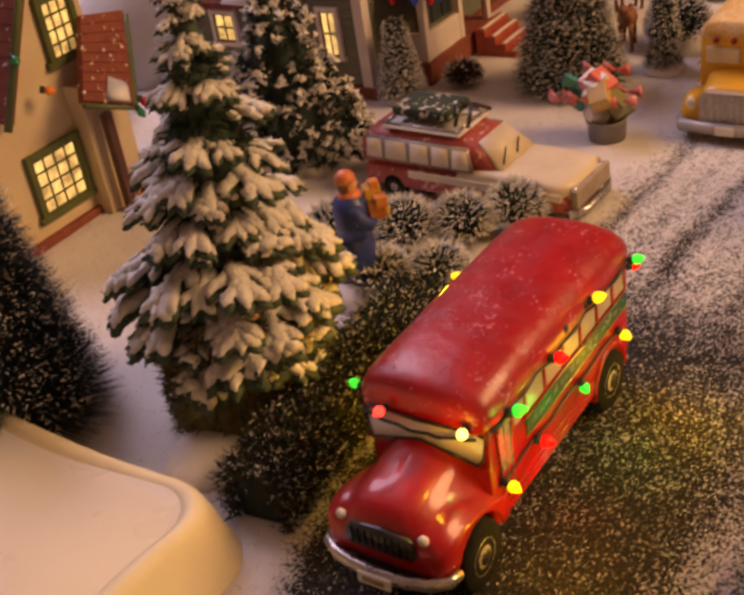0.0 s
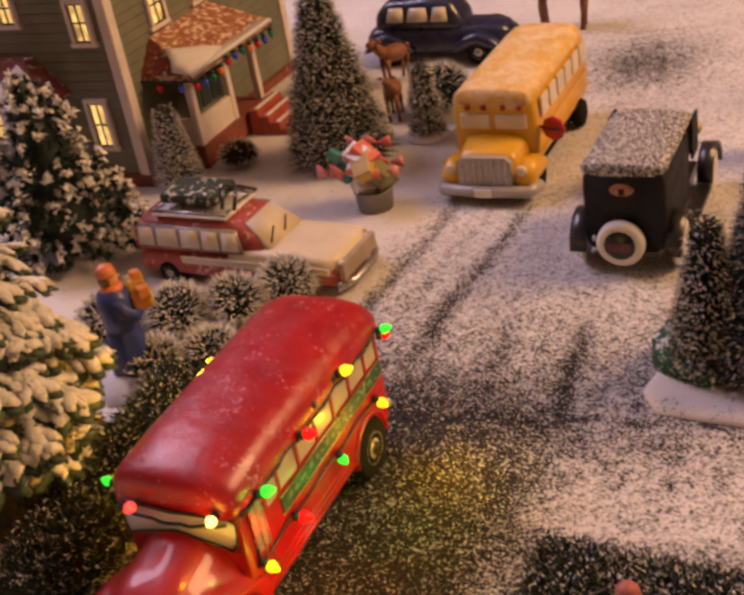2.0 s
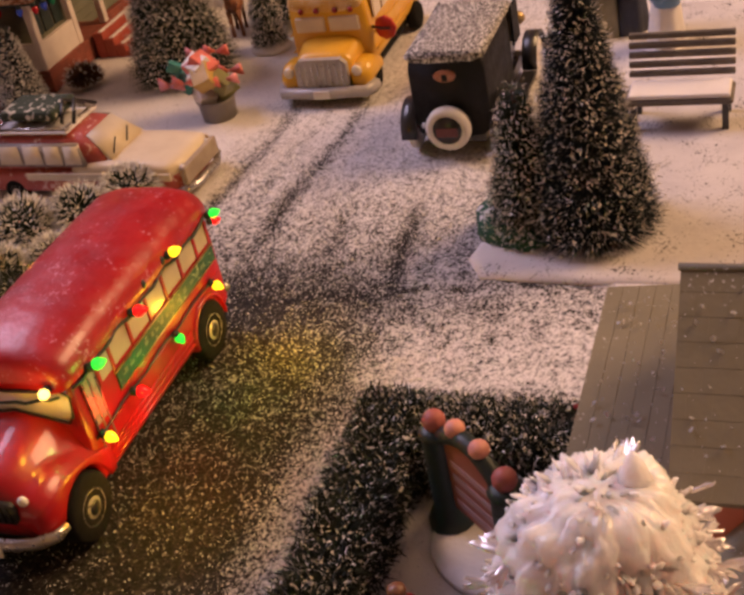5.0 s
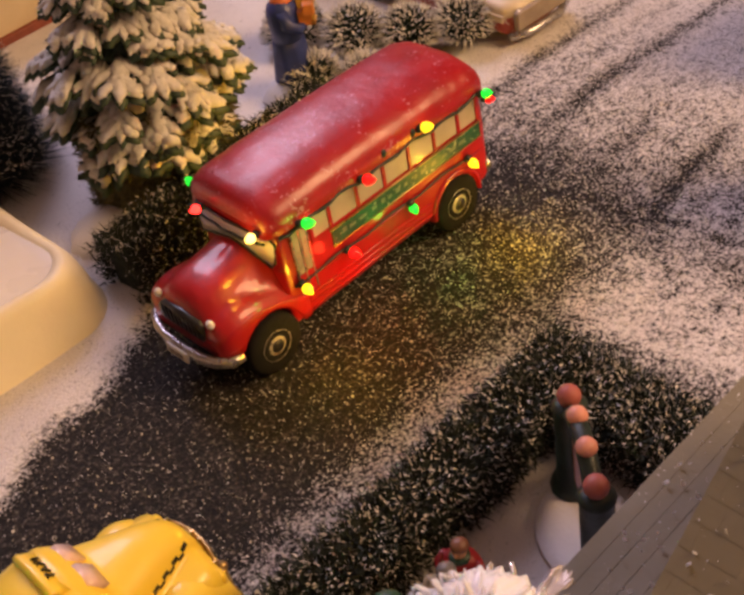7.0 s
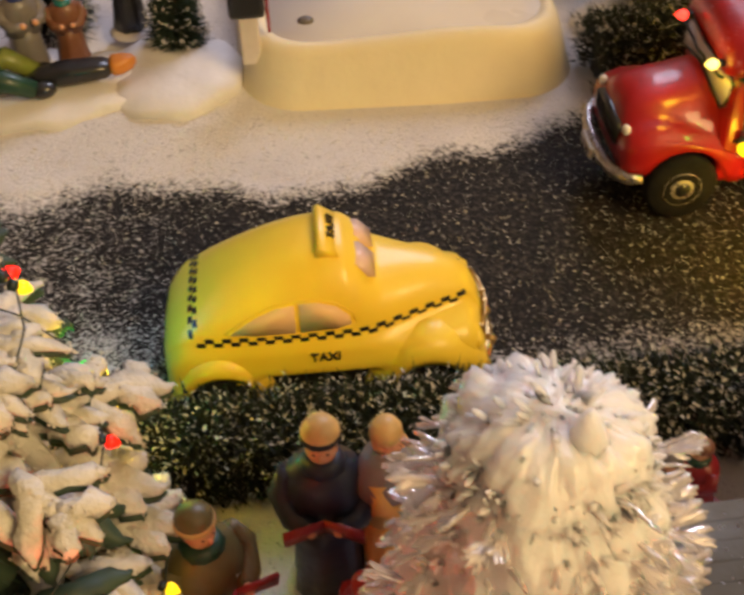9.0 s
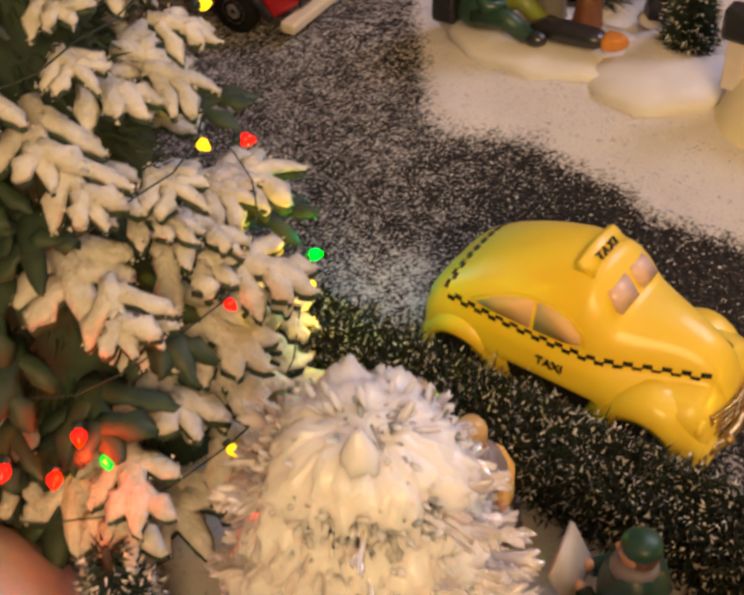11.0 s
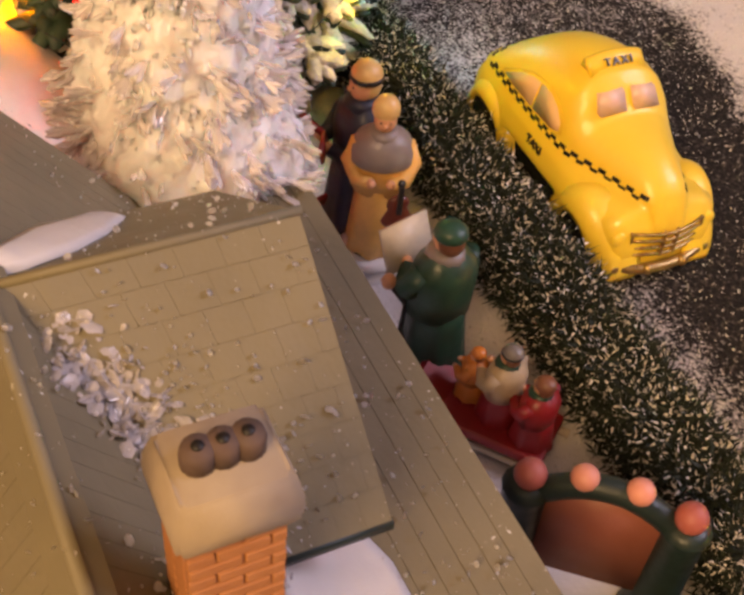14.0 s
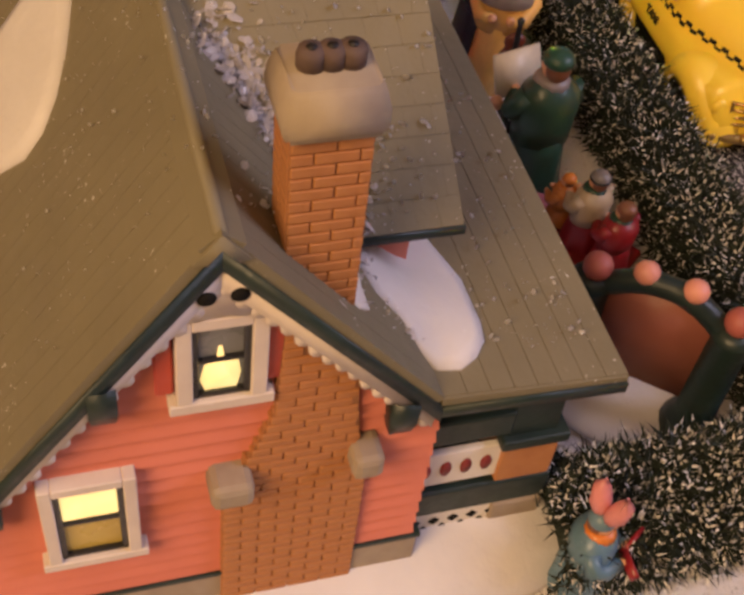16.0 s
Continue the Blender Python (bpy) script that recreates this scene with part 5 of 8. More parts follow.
# ---- pink house ----
def pink_house():
    ob = thing("pink_house", 0, 0, 0, 0, "pink porcelain house with olive roof and orange brick chimney", "house")
    X, YR, ZR = 0.635, -1.992, 0.985
    XB = -0.335
    yl, zl = -2.40, 0.445         # left eave
    yk, zk = -1.672, 0.610        # kink above the porch
    ye, ze = -1.375, 0.588       # porch eave
    wy0, wy1 = -2.33, -1.655
    # walls
    bm = B()
    prism(bm, [(wy0, 0.10), (wy1, 0.10), (wy1, 0.53), (YR, 0.93), (wy0, 0.49)], "x", XB + 0.04, X - 0.012)
    wall = part("wall", bm, PINKWALL, ob, "pink clapboard wall")
    step = 0.034
    z = 0.19
    while z < 0.92:
        def y_at(zz):
            lo = wy0 if zz < 0.50 else wy0 + (YR - wy0) * (zz - 0.50) / 0.45
            hi = wy1 if zz < 0.54 else wy1 + (YR - wy1) * (zz - 0.54) / 0.40
            return lo, hi
        a0, a1 = y_at(z)
        b0, b1 = y_at(z + step - 0.003)
        if b1 - b0 > 0.05:
            bm = B()
            rings(bm, [[(X - 0.014, a0, z), (X - 0.014, a1, z), (X - 0.014, b1, z + step - 0.003), (X - 0.014, b0, z + step - 0.003)],
                       [(X + 0.008, a0, z), (X + 0.008, a1, z), (X - 0.005, b1, z + step - 0.003), (X - 0.005, b0, z + step - 0.003)]])
            for f in bm.faces:
                f.smooth = False
            part("clapboard", bm, PINKWALL, wall)
        z += step
    bm = B()
    box(bm, (XB, wy0 - 0.02, -0.02), (X + 0.010, wy1 + 0.01, 0.178), 0, 0.006)
    part("foundation", bm, STONE, ob, "greyish stone foundation")
    bm = B()
    box(bm, (XB, wy0 - 0.022, 0.178), (X + 0.013, wy1 + 0.012, 0.190), 0, 0.002, 1)
    part("sill_board", bm, DKGREEN, ob, "thin blackish green sill line")
    # main roof
    T = 0.035
    quads = {"left": [(X + 0.03, YR, ZR + 0.02), (XB, YR, ZR + 0.02), (XB, yl, zl), (X + 0.03, yl, zl)],
             "right": [(X + 0.03, YR, ZR + 0.02), (XB, YR, ZR + 0.02), (XB, yk, zk), (X + 0.03, yk, zk)],
             "porch": [(X + 0.03, yk, zk), (XB, yk, zk), (XB, ye, ze), (X + 0.03, ye, ze)]}
    roof = None
    for nm, q in quads.items():
        bm = B()
        slab(bm, q, T)
        pt = part("porch_roof" if nm == "porch" else "roof", bm, ROOFG, ob, "olive grey roof with glittering snow specks")
        roof = roof or pt
    bm = B()
    tube(bm, [(X + 0.024, YR, ZR + 0.013), (XB, YR, ZR + 0.013)], 0.009, 8)
    prism(bm, [(YR - 0.034, ZR - 0.022), (YR, ZR + 0.0225), (YR + 0.034, ZR - 0.022), (YR, ZR - 0.028)], "x", X + 0.02, X + 0.0345)
    part("ridge", bm, ROOFG, roof)
    a, b, c, d = quads["left"]
    strips(roof, "roof_board", [a, d, c, b], 30, 0.010, 0.002, 0.004, ROOFG)
    a, b, c, d = quads["right"]
    strips(roof, "roof_board", [a, d, c, b], 30, 0.010, 0.002, 0.004, ROOFG)
    a, b, c, d = quads["porch"]
    strips(roof, "roof_board", quads["porch"], 8, 0.014, 0.0025, 0.005, ROOFG)
    # black rake edge and white scalloped bargeboard
    for (y0, z0), (y1, z1) in (((YR, ZR - 0.004), (yl, zl - 0.018)), ((YR, ZR - 0.004), (yk, zk - 0.018)), ((yk, zk - 0.018), (ye, ze - 0.012))):
        bm = B()
        v = Vector((0, y1 - y0, z1 - z0)).normalized()
        n = Vector((0, -v.z, v.y)) if v.y > 0 else Vector((0, v.z, -v.y))
        n = n if n.z > 0 else -n
        p0, p1 = Vector((X + 0.026, y0, z0)), Vector((X + 0.026, y1, z1))
        rings(bm, [[p + Vector((dx, 0, k / max(n.z, 0.5))) for dx, k in ((0, 0.001), (0.010, 0.001), (0.010, -0.019), (0, -0.019))] for p in (p0, p1)])
        part("rake_edge", bm, DKGREEN, roof, "blackish green roof edge")
    for y1, z1 in ((yl + 0.06, zl + 0.055), (yk - 0.01, zk - 0.026)):
        p0, p1 = Vector((X + 0.020, YR, ZR - 0.066)), Vector((X + 0.020, y1, z1 - 0.036))
        bm = B()
        rings(bm, [[p + Vector((dx, 0, k)) for dx, k in ((0, 0.036), (0.012, 0.036), (0.012, -0.002), (0, -0.002))] for p in (p0, p1)])
        q = Matrix.Rotation(math.radians(90), 3, "Y")
        for i in range(16):
            p = p0.lerp(p1, (i + 0.5) / 16)
            lathe(bm, [(0.0001, 0.0), (0.013, 0.001), (0.013, 0.010), (0.0001, 0.011)], p + Vector((0, 0, 0.003 + 0.003 * math.sin(5 * i))), 10, 0, q)
        part("bargeboard", bm, TRIM, roof, "cream scalloped bargeboard")
    bm = B()
    prism(bm, [(YR - 0.066, 0.868), (YR - 0.03, 0.858), (YR, 0.866), (YR + 0.03, 0.858), (YR + 0.066, 0.868), (YR + 0.006, 0.946), (YR - 0.006, 0.946)], "x", X, X + 0.03)
    gable = part("gable_panel", bm, TRIM, roof, "cream gable panel with two dark holes")
    for y in (-2.010, -1.970):
        bm = B()
        lathe(bm, [(0.0001, 0), (0.012, 0.0), (0.012, 0.004), (0.0001, 0.0045)], (X + 0.0295, y, 0.902), 12, 0, Matrix.Rotation(math.radians(90), 3, "Y"))
        part("hole", bm, RUBBER, gable)
    for y, z in ((-2.142, 0.668), (-1.728, 0.528), (-2.31, 0.455)):
        bm = B()
        loops = [[(X + a, y + b, z + h) for a, b in ((0, -w), (d, -w), (d, w), (0, w))] for w, d, h in ((0.007, 0.014, 0.0), (0.016, 0.026, 0.008), (0.019, 0.036, 0.035), (0.019, 0.042, 0.086))]
        rings(bm, loops)
        part("bracket", bm, DKGREEN, ob)
    # windows
    PANE_BLUE = mat("grey_blue_pane", (0.26, 0.27, 0.28), (0.18, 0.19, 0.20), rough=0.25)
    candle = glow("candle_pane_glow", (1.0, 0.72, 0.30), 1.25)
    w = window_unit(ob, "x", -2.027, -1.951, 0.690, 0.836, X + 0.006, 1, TRIM, PANE_BLUE, width=0.021)
    bm = B()
    prism(bm, [(-2.010, 0.700), (-1.968, 0.700), (-1.963, 0.73), (-1.966, 0.752), (-1.984, 0.758), (-1.987, 0.785), (-1.992, 0.785), (-1.995, 0.758), (-2.010, 0.750), (-2.016, 0.722)], "x", X + 0.009, X + 0.0145)
    part("pane_glow", bm, candle, w, "candle glow behind the pane")
    # ochre paint stands in for the dimmer lamplight of the lower pane
    w = window_unit(ob, "x", -2.224, -2.127, 0.340, 0.520, X + 0.006, 1, TRIM, mat("ochre_lit_pane_paint", (0.62, 0.47, 0.12), (0.5, 0.38, 0.09), rough=0.3), width=0.019)
    bm = B()
    box(bm, (X + 0.008, -2.215, 0.436), (X + 0.0145, -2.136, 0.511), 0, 0.002, 1)
    part("pane_glow", bm, candle, w)
    for y in (-2.062, -1.918):
        bm = B()
        box(bm, (X + 0.003, y - 0.012, 0.70), (X + 0.014, y + 0.012, 0.83), 0, 0.003, 1)
        part("shutter", bm, mat("red_shutter", (0.55, 0.08, 0.05), rough=0.5), ob)
    # chimney: a broad breast on the gable wall, and a slim stack through the roof
    ch = ob
    bh, bl, k = 0.0185, 0.056, 0.003
    bm = B()
    box(bm, (0, -bl / 2 + k / 2, k / 2), (0.005, bl / 2 - k / 2, bh - k / 2), 0, 0.0015, 1)
    brick_me = mesh_of("brick", bm, BRICK)
    bm = B()
    box(bm, (-0.022, 0, k / 2), (0.022, 0.005, bh - k / 2), 0, 0.0015, 1)
    brick_side = mesh_of("brick", bm, BRICK)
    runs = (([0, 0.45, 0.53, 0.62, 0.80], [-1.985, -1.985, -1.945, -1.915, -1.908], [-1.762, -1.765, -1.785, -1.795, -1.80], 0.61, 0.650, 0.0, 0.80),
            ([0.6, 1.2], [-1.897, -1.908], [-1.802, -1.808], 0.53, 0.605, 0.70, 1.12))
    for zs, ls, rs, x0, x1, za, zb in runs:
        bm = B()
        hs = [z for z in zs if za <= z <= zb] + [za, zb]
        hs = sorted(set(hs))
        def under(y):
            return 1.005 - (y + 1.992) * 1.234 - 0.045 if za == 0.0 else 9.0
        rings(bm, [[(x, y, min(z, under(y))) for x, y in ((x0, np.interp(z, zs, ls)), (x0, np.interp(z, zs, rs)), (x1, np.interp(z, zs, rs)), (x1, np.interp(z, zs, ls)))] for z in hs])
        for f in bm.faces:
            f.smooth = False
        core = part("chimney", bm, MORTAR, ch, "orange brick chimney")
        row, z = 0, za + 0.004
        while z < zb - bh:
            l, r = float(np.interp(z + bh / 2, zs, ls)), float(np.interp(z + bh / 2, zs, rs))
            y = l + (bl / 2 if row % 2 == 0 else 0)
            spans = [(l, l + bl / 2)] if row % 2 == 0 else []
            while y < r - 0.008:
                spans.append((y, min(y + bl, r)))
                y += bl
            for a0, a1 in spans:
                if z + bh > under(a1):
                    continue
                o = new("brick", brick_me)
                o.parent = core
                o.matrix_local = Matrix.Translation(((x1 - 0.0015) * U, (a0 + a1) / 2 * U, z * U)) @ Matrix.Diagonal((1, (a1 - a0) / bl, 1, 1))
            nx = max(1, round((x1 - x0) / 0.045))
            for i in range(nx):
                for yy in (r - 0.0035, l - 0.0015):
                    if z + bh > under(yy):
                        continue
                    o = new("brick", brick_side)
                    o.parent = core
                    o.matrix_local = Matrix.Translation(((x0 + (i + 0.5) * (x1 - x0) / nx) * U, yy * U, z * U)) @ Matrix.Diagonal(((x1 - x0) / nx / 0.047, 1, 1, 1))
            z += bh
            row += 1
    for y0, y1, z0 in ((-2.008, -1.945, 0.455), (-1.80, -1.752, 0.47)):
        bm = B()
        box(bm, (0.625, y0, z0), (0.692, y1, z0 + 0.05), 0, 0.012)
        part("ledge_stone", bm, STONE, ch, "greyish ledge stone")
    bm = B()
    cx0, cy0 = 0.572, -1.857
    loops = [[(cx0 + sx * hx, cy0 + sy * hy, z) for sx, sy in ((-1, -1), (1, -1), (1, 1), (-1, 1))] for hx, hy, z in ((0.040, 0.050, 1.075), (0.052, 0.060, 1.088), (0.054, 0.062, 1.115), (0.046, 0.054, 1.148), (0.038, 0.047, 1.155))]
    rings(bm, loops)
    bmesh.ops.bevel(bm, geom=bm.edges[:], offset=0.005, segments=2, affect="EDGES")
    cap = part("cap", bm, STONE, ch, "pale stone chimney cap")
    pot = mat("chimney_pot_clay", (0.13, 0.085, 0.07), (0.09, 0.06, 0.05), scale=20, rough=0.8)
    # plain black for discs that stand for the dark flue openings
    hole = mat("flue_opening_black", (0.012, 0.01, 0.01))
    for y in (-1.880, -1.857, -1.834):
        bm = B()
        lathe(bm, [(0.0165, 0), (0.017, 0.018), (0.015, 0.025), (0.001, 0.026)], (0.575, y, 1.153), 14)
        pt = part("chimney_pot", bm, pot, cap, "brown clay chimney pot")
        bm = B()
        lathe(bm, [(0.006, 0.0), (0.006, 0.003), (0.001, 0.004)], (0.575, y, 1.1775), 10)
        part("flue", bm, hole, pt)
    # cross gable dormer towards the road
    xr, zr, xe, zee, yf = 0.142, 0.992, 0.470, 0.755, -1.602
    xf = 2 * xr - xe
    bm = B()
    near = [(xr, yf, zr), (xr, -2.00, zr), (xe, -1.84, zee), (xe, yf, zee)]
    far = [(xr, yf, zr), (xr, -2.00, zr), (xf, -1.84, zee), (xf, yf, zee)]
    slab(bm, near, 0.03)
    slab(bm, far, 0.03)
    droof = part("dormer_roof", bm, ROOFG, ob, "olive shingled dormer roof")
    strips(droof, "shingle", [near[0], near[1], near[2], near[3]], 9, 0.010, 0.002, 0.004, ROOFG, across=7, stagger=1)
    strips(droof, "shingle", [far[0], far[1], far[2], far[3]], 9, 0.010, 0.002, 0.004, ROOFG, across=7, stagger=1)
    bm = B()
    tube(bm, [(xr, yf + 0.004, zr + 0.002), (xr, -2.00, zr + 0.001)], 0.007, 6)
    part("dormer_ridge", bm, ROOFG, droof)
    bm = B()
    rings(bm, [[(x, y, z) for y, z in ((-1.84, zee - 0.002), (yf + 0.003, zee - 0.002), (yf + 0.003, zee - 0.017), (-1.84, zee - 0.017))] for x in (xe - 0.012, xe + 0.003)])
    part("dormer_edge", bm, DKGREEN, droof)
    bm = B()
    prism(bm, [(xf + 0.05, 0.55), (xe - 0.05, 0.55), (xe - 0.05, 0.70), (xr, 0.93), (xf + 0.05, 0.70)], "y", -1.95, -1.66)
    part("dormer_wall", bm, PINKWALL, ob, "pink dormer wall")
    # porch
    XP = 0.60
    bm = B()
    box(bm, (XB + 0.05, -1.68, 0.155), (XP, -1.392, 0.228), 0, 0.006)
    part("porch_floor", bm, DKGREEN, ob, "blackish green porch floor")
    for x in (XP - 0.036, 0.13, -0.28):
        bm = B()
        box(bm, (x - 0.052, -1.500, 0.228), (x + 0.034, -1.398, 0.335), 0, 0.004)
        pier = part("porch_pier", bm, BRICK, ob, "orange brick porch pier")
        bm = B()
        box(bm, (x - 0.062, -1.51, 0.335), (x + 0.044, -1.388, 0.360), 0, 0.005)
        part("pier_cap", bm, DKGREEN, pier)
        bm = B()
        prism(bm, [(x - 0.045, 0.36), (x + 0.028, 0.36), (x + 0.020, 0.57), (x - 0.037, 0.57)], "y", -1.495, -1.41)
        part("post", bm, DKGREEN, pier)
        bm = B()
        box(bm, (x - 0.050, -1.49, -0.01), (x + 0.038, -1.392, 0.153), 0, 0.006)
        part("base_stone", bm, STONE, ob, "greyish base stone")
    for x0, x1 in ((0.17, 0.51), (-0.24, 0.075)):
        bm = B()
        box(bm, (x0, -1.465, 0.375), (x1, -1.435, 0.43), 0, 0.004)
        rail = part("porch_rail", bm, DKGREEN, ob)
        for i in range(9):
            bm = B()
            x = x0 + 0.02 + i * (x1 - x0 - 0.04) / 8
            box(bm, (x - 0.008, -1.458, 0.228), (x + 0.008, -1.442, 0.375))
            part("baluster", bm, WHITE, rail)
    bm = B()
    box(bm, (XP - 0.032, -1.66, 0.370), (XP - 0.004, -1.495, 0.430), 0, 0.004)
    rail = part("porch_rail", bm, DKGREEN, ob)
    bm = B()
    box(bm, (XP - 0.024, -1.66, 0.240), (XP - 0.010, -1.495, 0.335), 0, 0.003)
    panel = part("rail_panel", bm, WHITE, rail, "white rail panel with dark red cut-outs")
    crimson = mat("dark_red_paint", (0.25, 0.03, 0.03))
    for i in range(4):
        bm = B()
        lathe(bm, [(0.0001, 0), (0.010, 0.0), (0.010, 0.003), (0.0001, 0.0035)], (XP - 0.010, -1.632 + i * 0.036, 0.290), 10, 0, Matrix.Rotation(math.radians(90), 3, "Y") @ Matrix.Diagonal((2.0, 1, 1)))
        part("cutout", bm, crimson, panel)
    bm = B()
    box(bm, (XP - 0.020, -1.66, 0.05), (XP - 0.006, -1.46, 0.153), 0, 0.003)
    lattice = part("lattice_panel", bm, WHITE, ob, "white lattice panel with dark diamonds under the porch")
    for i in range(10):
        bm = B()
        cy, cz = -1.648 + i * 0.018, 0.125 if i % 2 else 0.100
        rings(bm, [[(x, cy + a, cz + b) for a, b in ((0, -0.011), (0.011, 0), (0, 0.011), (-0.011, 0))] for x in (XP - 0.008, XP - 0.004)])
        part("diamond", bm, RUBBER, lattice)
    # snow on the roof and the base
    bm = B()
    def patch(pts, lift, n):
        a = [Vector(p) for p in pts]
        c = sum(a, Vector()) / len(a)
        rings(bm, [[p - n * 0.012 for p in a], [p + n * lift * 0.4 for p in a], [c + (p - c) * 0.8 + n * lift for p in a], [c + (p - c) * 0.35 + n * lift * 1.15 for p in a]])
    nr = Vector((0, 0.78, 0.62))
    def on_right(x, y):
        z = ZR + 0.02 + (zk - ZR - 0.02) * (y - YR) / (yk - YR) if y < yk else zk + (ze - zk) * (y - yk) / (ye - yk)
        return (x, y, z + 0.006)
    patch([on_right(x, y) for x, y in ((0.33, -1.70), (0.40, -1.735), (0.45, -1.752), (0.495, -1.760), (0.53, -1.745), (0.547, -1.704), (0.595, -1.685), (0.616, -1.665), (0.62, -1.63), (0.603, -1.602), (0.575, -1.580), (0.54, -1.574), (0.45, -1.576), (0.36, -1.604), (0.31, -1.64))], 0.0025, Vector((0, 0.45, 0.89)))
    part("roof_snow", bm, SNOW, roof, "smooth white patch of roof snow")
    bm = B()
    patch([on_right(x, y) for x, y in ((0.515, -1.772), (0.555, -1.792), (0.60, -1.820), (0.605, -1.795), (0.592, -1.776), (0.55, -1.778))], 0.0025, Vector((0, 0.78, 0.62)))
    part("roof_snow", bm, SNOW, roof)
    bm = B()
    def on_left(x, y):
        return (x, y, ZR + 0.02 + (zl - ZR - 0.02) * (y - YR) / (yl - YR) + 0.006)
    patch([on_left(x, y) for x, y in ((0.20, -2.168), (0.165, -2.142), (0.10, -2.118), (0.02, -2.10), (-0.03, -2.092), (-0.13, -2.10), (-0.13, -2.3), (0.02, -2.33), (0.10, -2.29), (0.165, -2.245), (0.205, -2.20))], 0.012, Vector((0, -0.83, 0.56)))
    part("roof_snow", bm, SNOW, roof)
    bm = B()
    loops = []
    for (dx, dy), (mx, my) in zip(((-0.125, -1.768), (-0.106, -1.764), (-0.007, -1.811), (0.068, -1.872), (0.105, -1.935), (0.113, -1.985)), ((-0.135, -1.785), (-0.160, -1.815), (-0.125, -1.840), (-0.037, -1.906), (0.05, -1.957), (0.112, -1.993))):
        p, q = Vector((dx, dy, 0.8894 + 0.7226 * dx + 0.008)), Vector((mx, my, 1.005 - 1.234 * (my + 1.992) + 0.008))
        m = p.lerp(q, 0.5)
        loops.append([p, p.lerp(q, 0.22) + Vector((0, 0, 0.006)), m + Vector((0, 0, 0.008)), p.lerp(q, 0.78) + Vector((0, 0, 0.006)), q, m - Vector((0, 0, 0.05))])
    rings(bm, loops)
    part("roof_snow", bm, SNOW, roof)
    # clear plastic flakes strewn over the roof
    n = 1500
    at, sz = [], []
    while len(at) < n:
        x, y = RNG.uniform(-0.35, 0.6), RNG.uniform(-2.3, -1.4)
        inside = xf < x < xe and -1.95 < y < yf
        if inside:
            z = zr - abs(x - xr) * (zr - zee) / (xe - xr)
        elif y > YR:
            z = on_right(x, y)[2]
        else:
            z = on_left(x, y)[2]
        dens = np.exp(-((x - 0.42) / 0.17) ** 2 - ((y + 1.80) / 0.10) ** 2) + 0.5 * np.exp(-((x - 0.55) / 0.08) ** 2 - ((y + 1.47) / 0.08) ** 2) + 0.14
        if RNG.uniform() < dens:
            at.append((x, y, z + 0.008))
            sz.append(0.0012 + 0.0065 * RNG.uniform() ** 4 * (0.4 if y < YR else 1))
    heap = []
    for _ in range(800):
        t = RNG.uniform(0.25, 1.05)
        x, y = xr + (xe - xr) * t + RNG.normal(0, 0.03), -1.985 + 0.195 * t + abs(RNG.normal(0, 0.035)) - 0.012
        slope = zr - abs(x - xr) * (zr - zee) / (xe - xr) if x < xe else 0.0
        heap.append((x, y, max(slope, on_right(x, y)[2]) + 0.004))
    bm = B()
    ball(bm, (0, 0, 0), 1.0, 0, 6)
    for v in bm.verts:
        v.co = Vector((v.co.x, v.co.y * 0.7, v.co.z * 0.16)) * (1 + 0.8 * noise.noise(v.co * 2.3))
    chip = form(bm)
    for nm, places, sizes, label in (("loose_frost", heap, 0.004 + 0.013 * RNG.uniform(size=len(heap)) ** 2.5, "heap of frosty plastic flakes"), ("frost_flake", at, sz, "clear plastic snow flakes")):
        fr = []
        for p, k in zip(places, sizes):
            sc = Euler((RNG.normal(-0.7, 0.5), RNG.normal(0.2, 0.5), RNG.uniform(0, 6.3))).to_matrix() * float(k)
            fr.append([list(sc[m]) + [p[m]] for m in range(3)])
        tagged(batch(nm, *chip, fr, ICE if nm == "loose_frost" else CLEAR, roof, False, label), kind="stuff")
    bm = B()
    pts = [(0.70, -1.30), (0.72, -1.45), (0.74, -1.7), (0.76, -2.0), (0.76, -2.5), (-0.5, -2.55), (-0.55, -2.0), (-0.5, -1.45), (-0.35, -1.33), (0.2, -1.34)]
    rings(bm, [[(x, y, -0.02) for x, y in pts], [(x, y, 0.035) for x, y in pts], [(0.1 + (x - 0.1) * 0.95, -1.9 + (y + 1.9) * 0.95, 0.075) for x, y in pts], [(0.1 + (x - 0.1) * 0.87, -1.9 + (y + 1.9) * 0.87, 0.105) for x, y in pts]])
    part("snow_base", bm, SNOW, ob, "snow-covered base")
    return ob


pink_house()


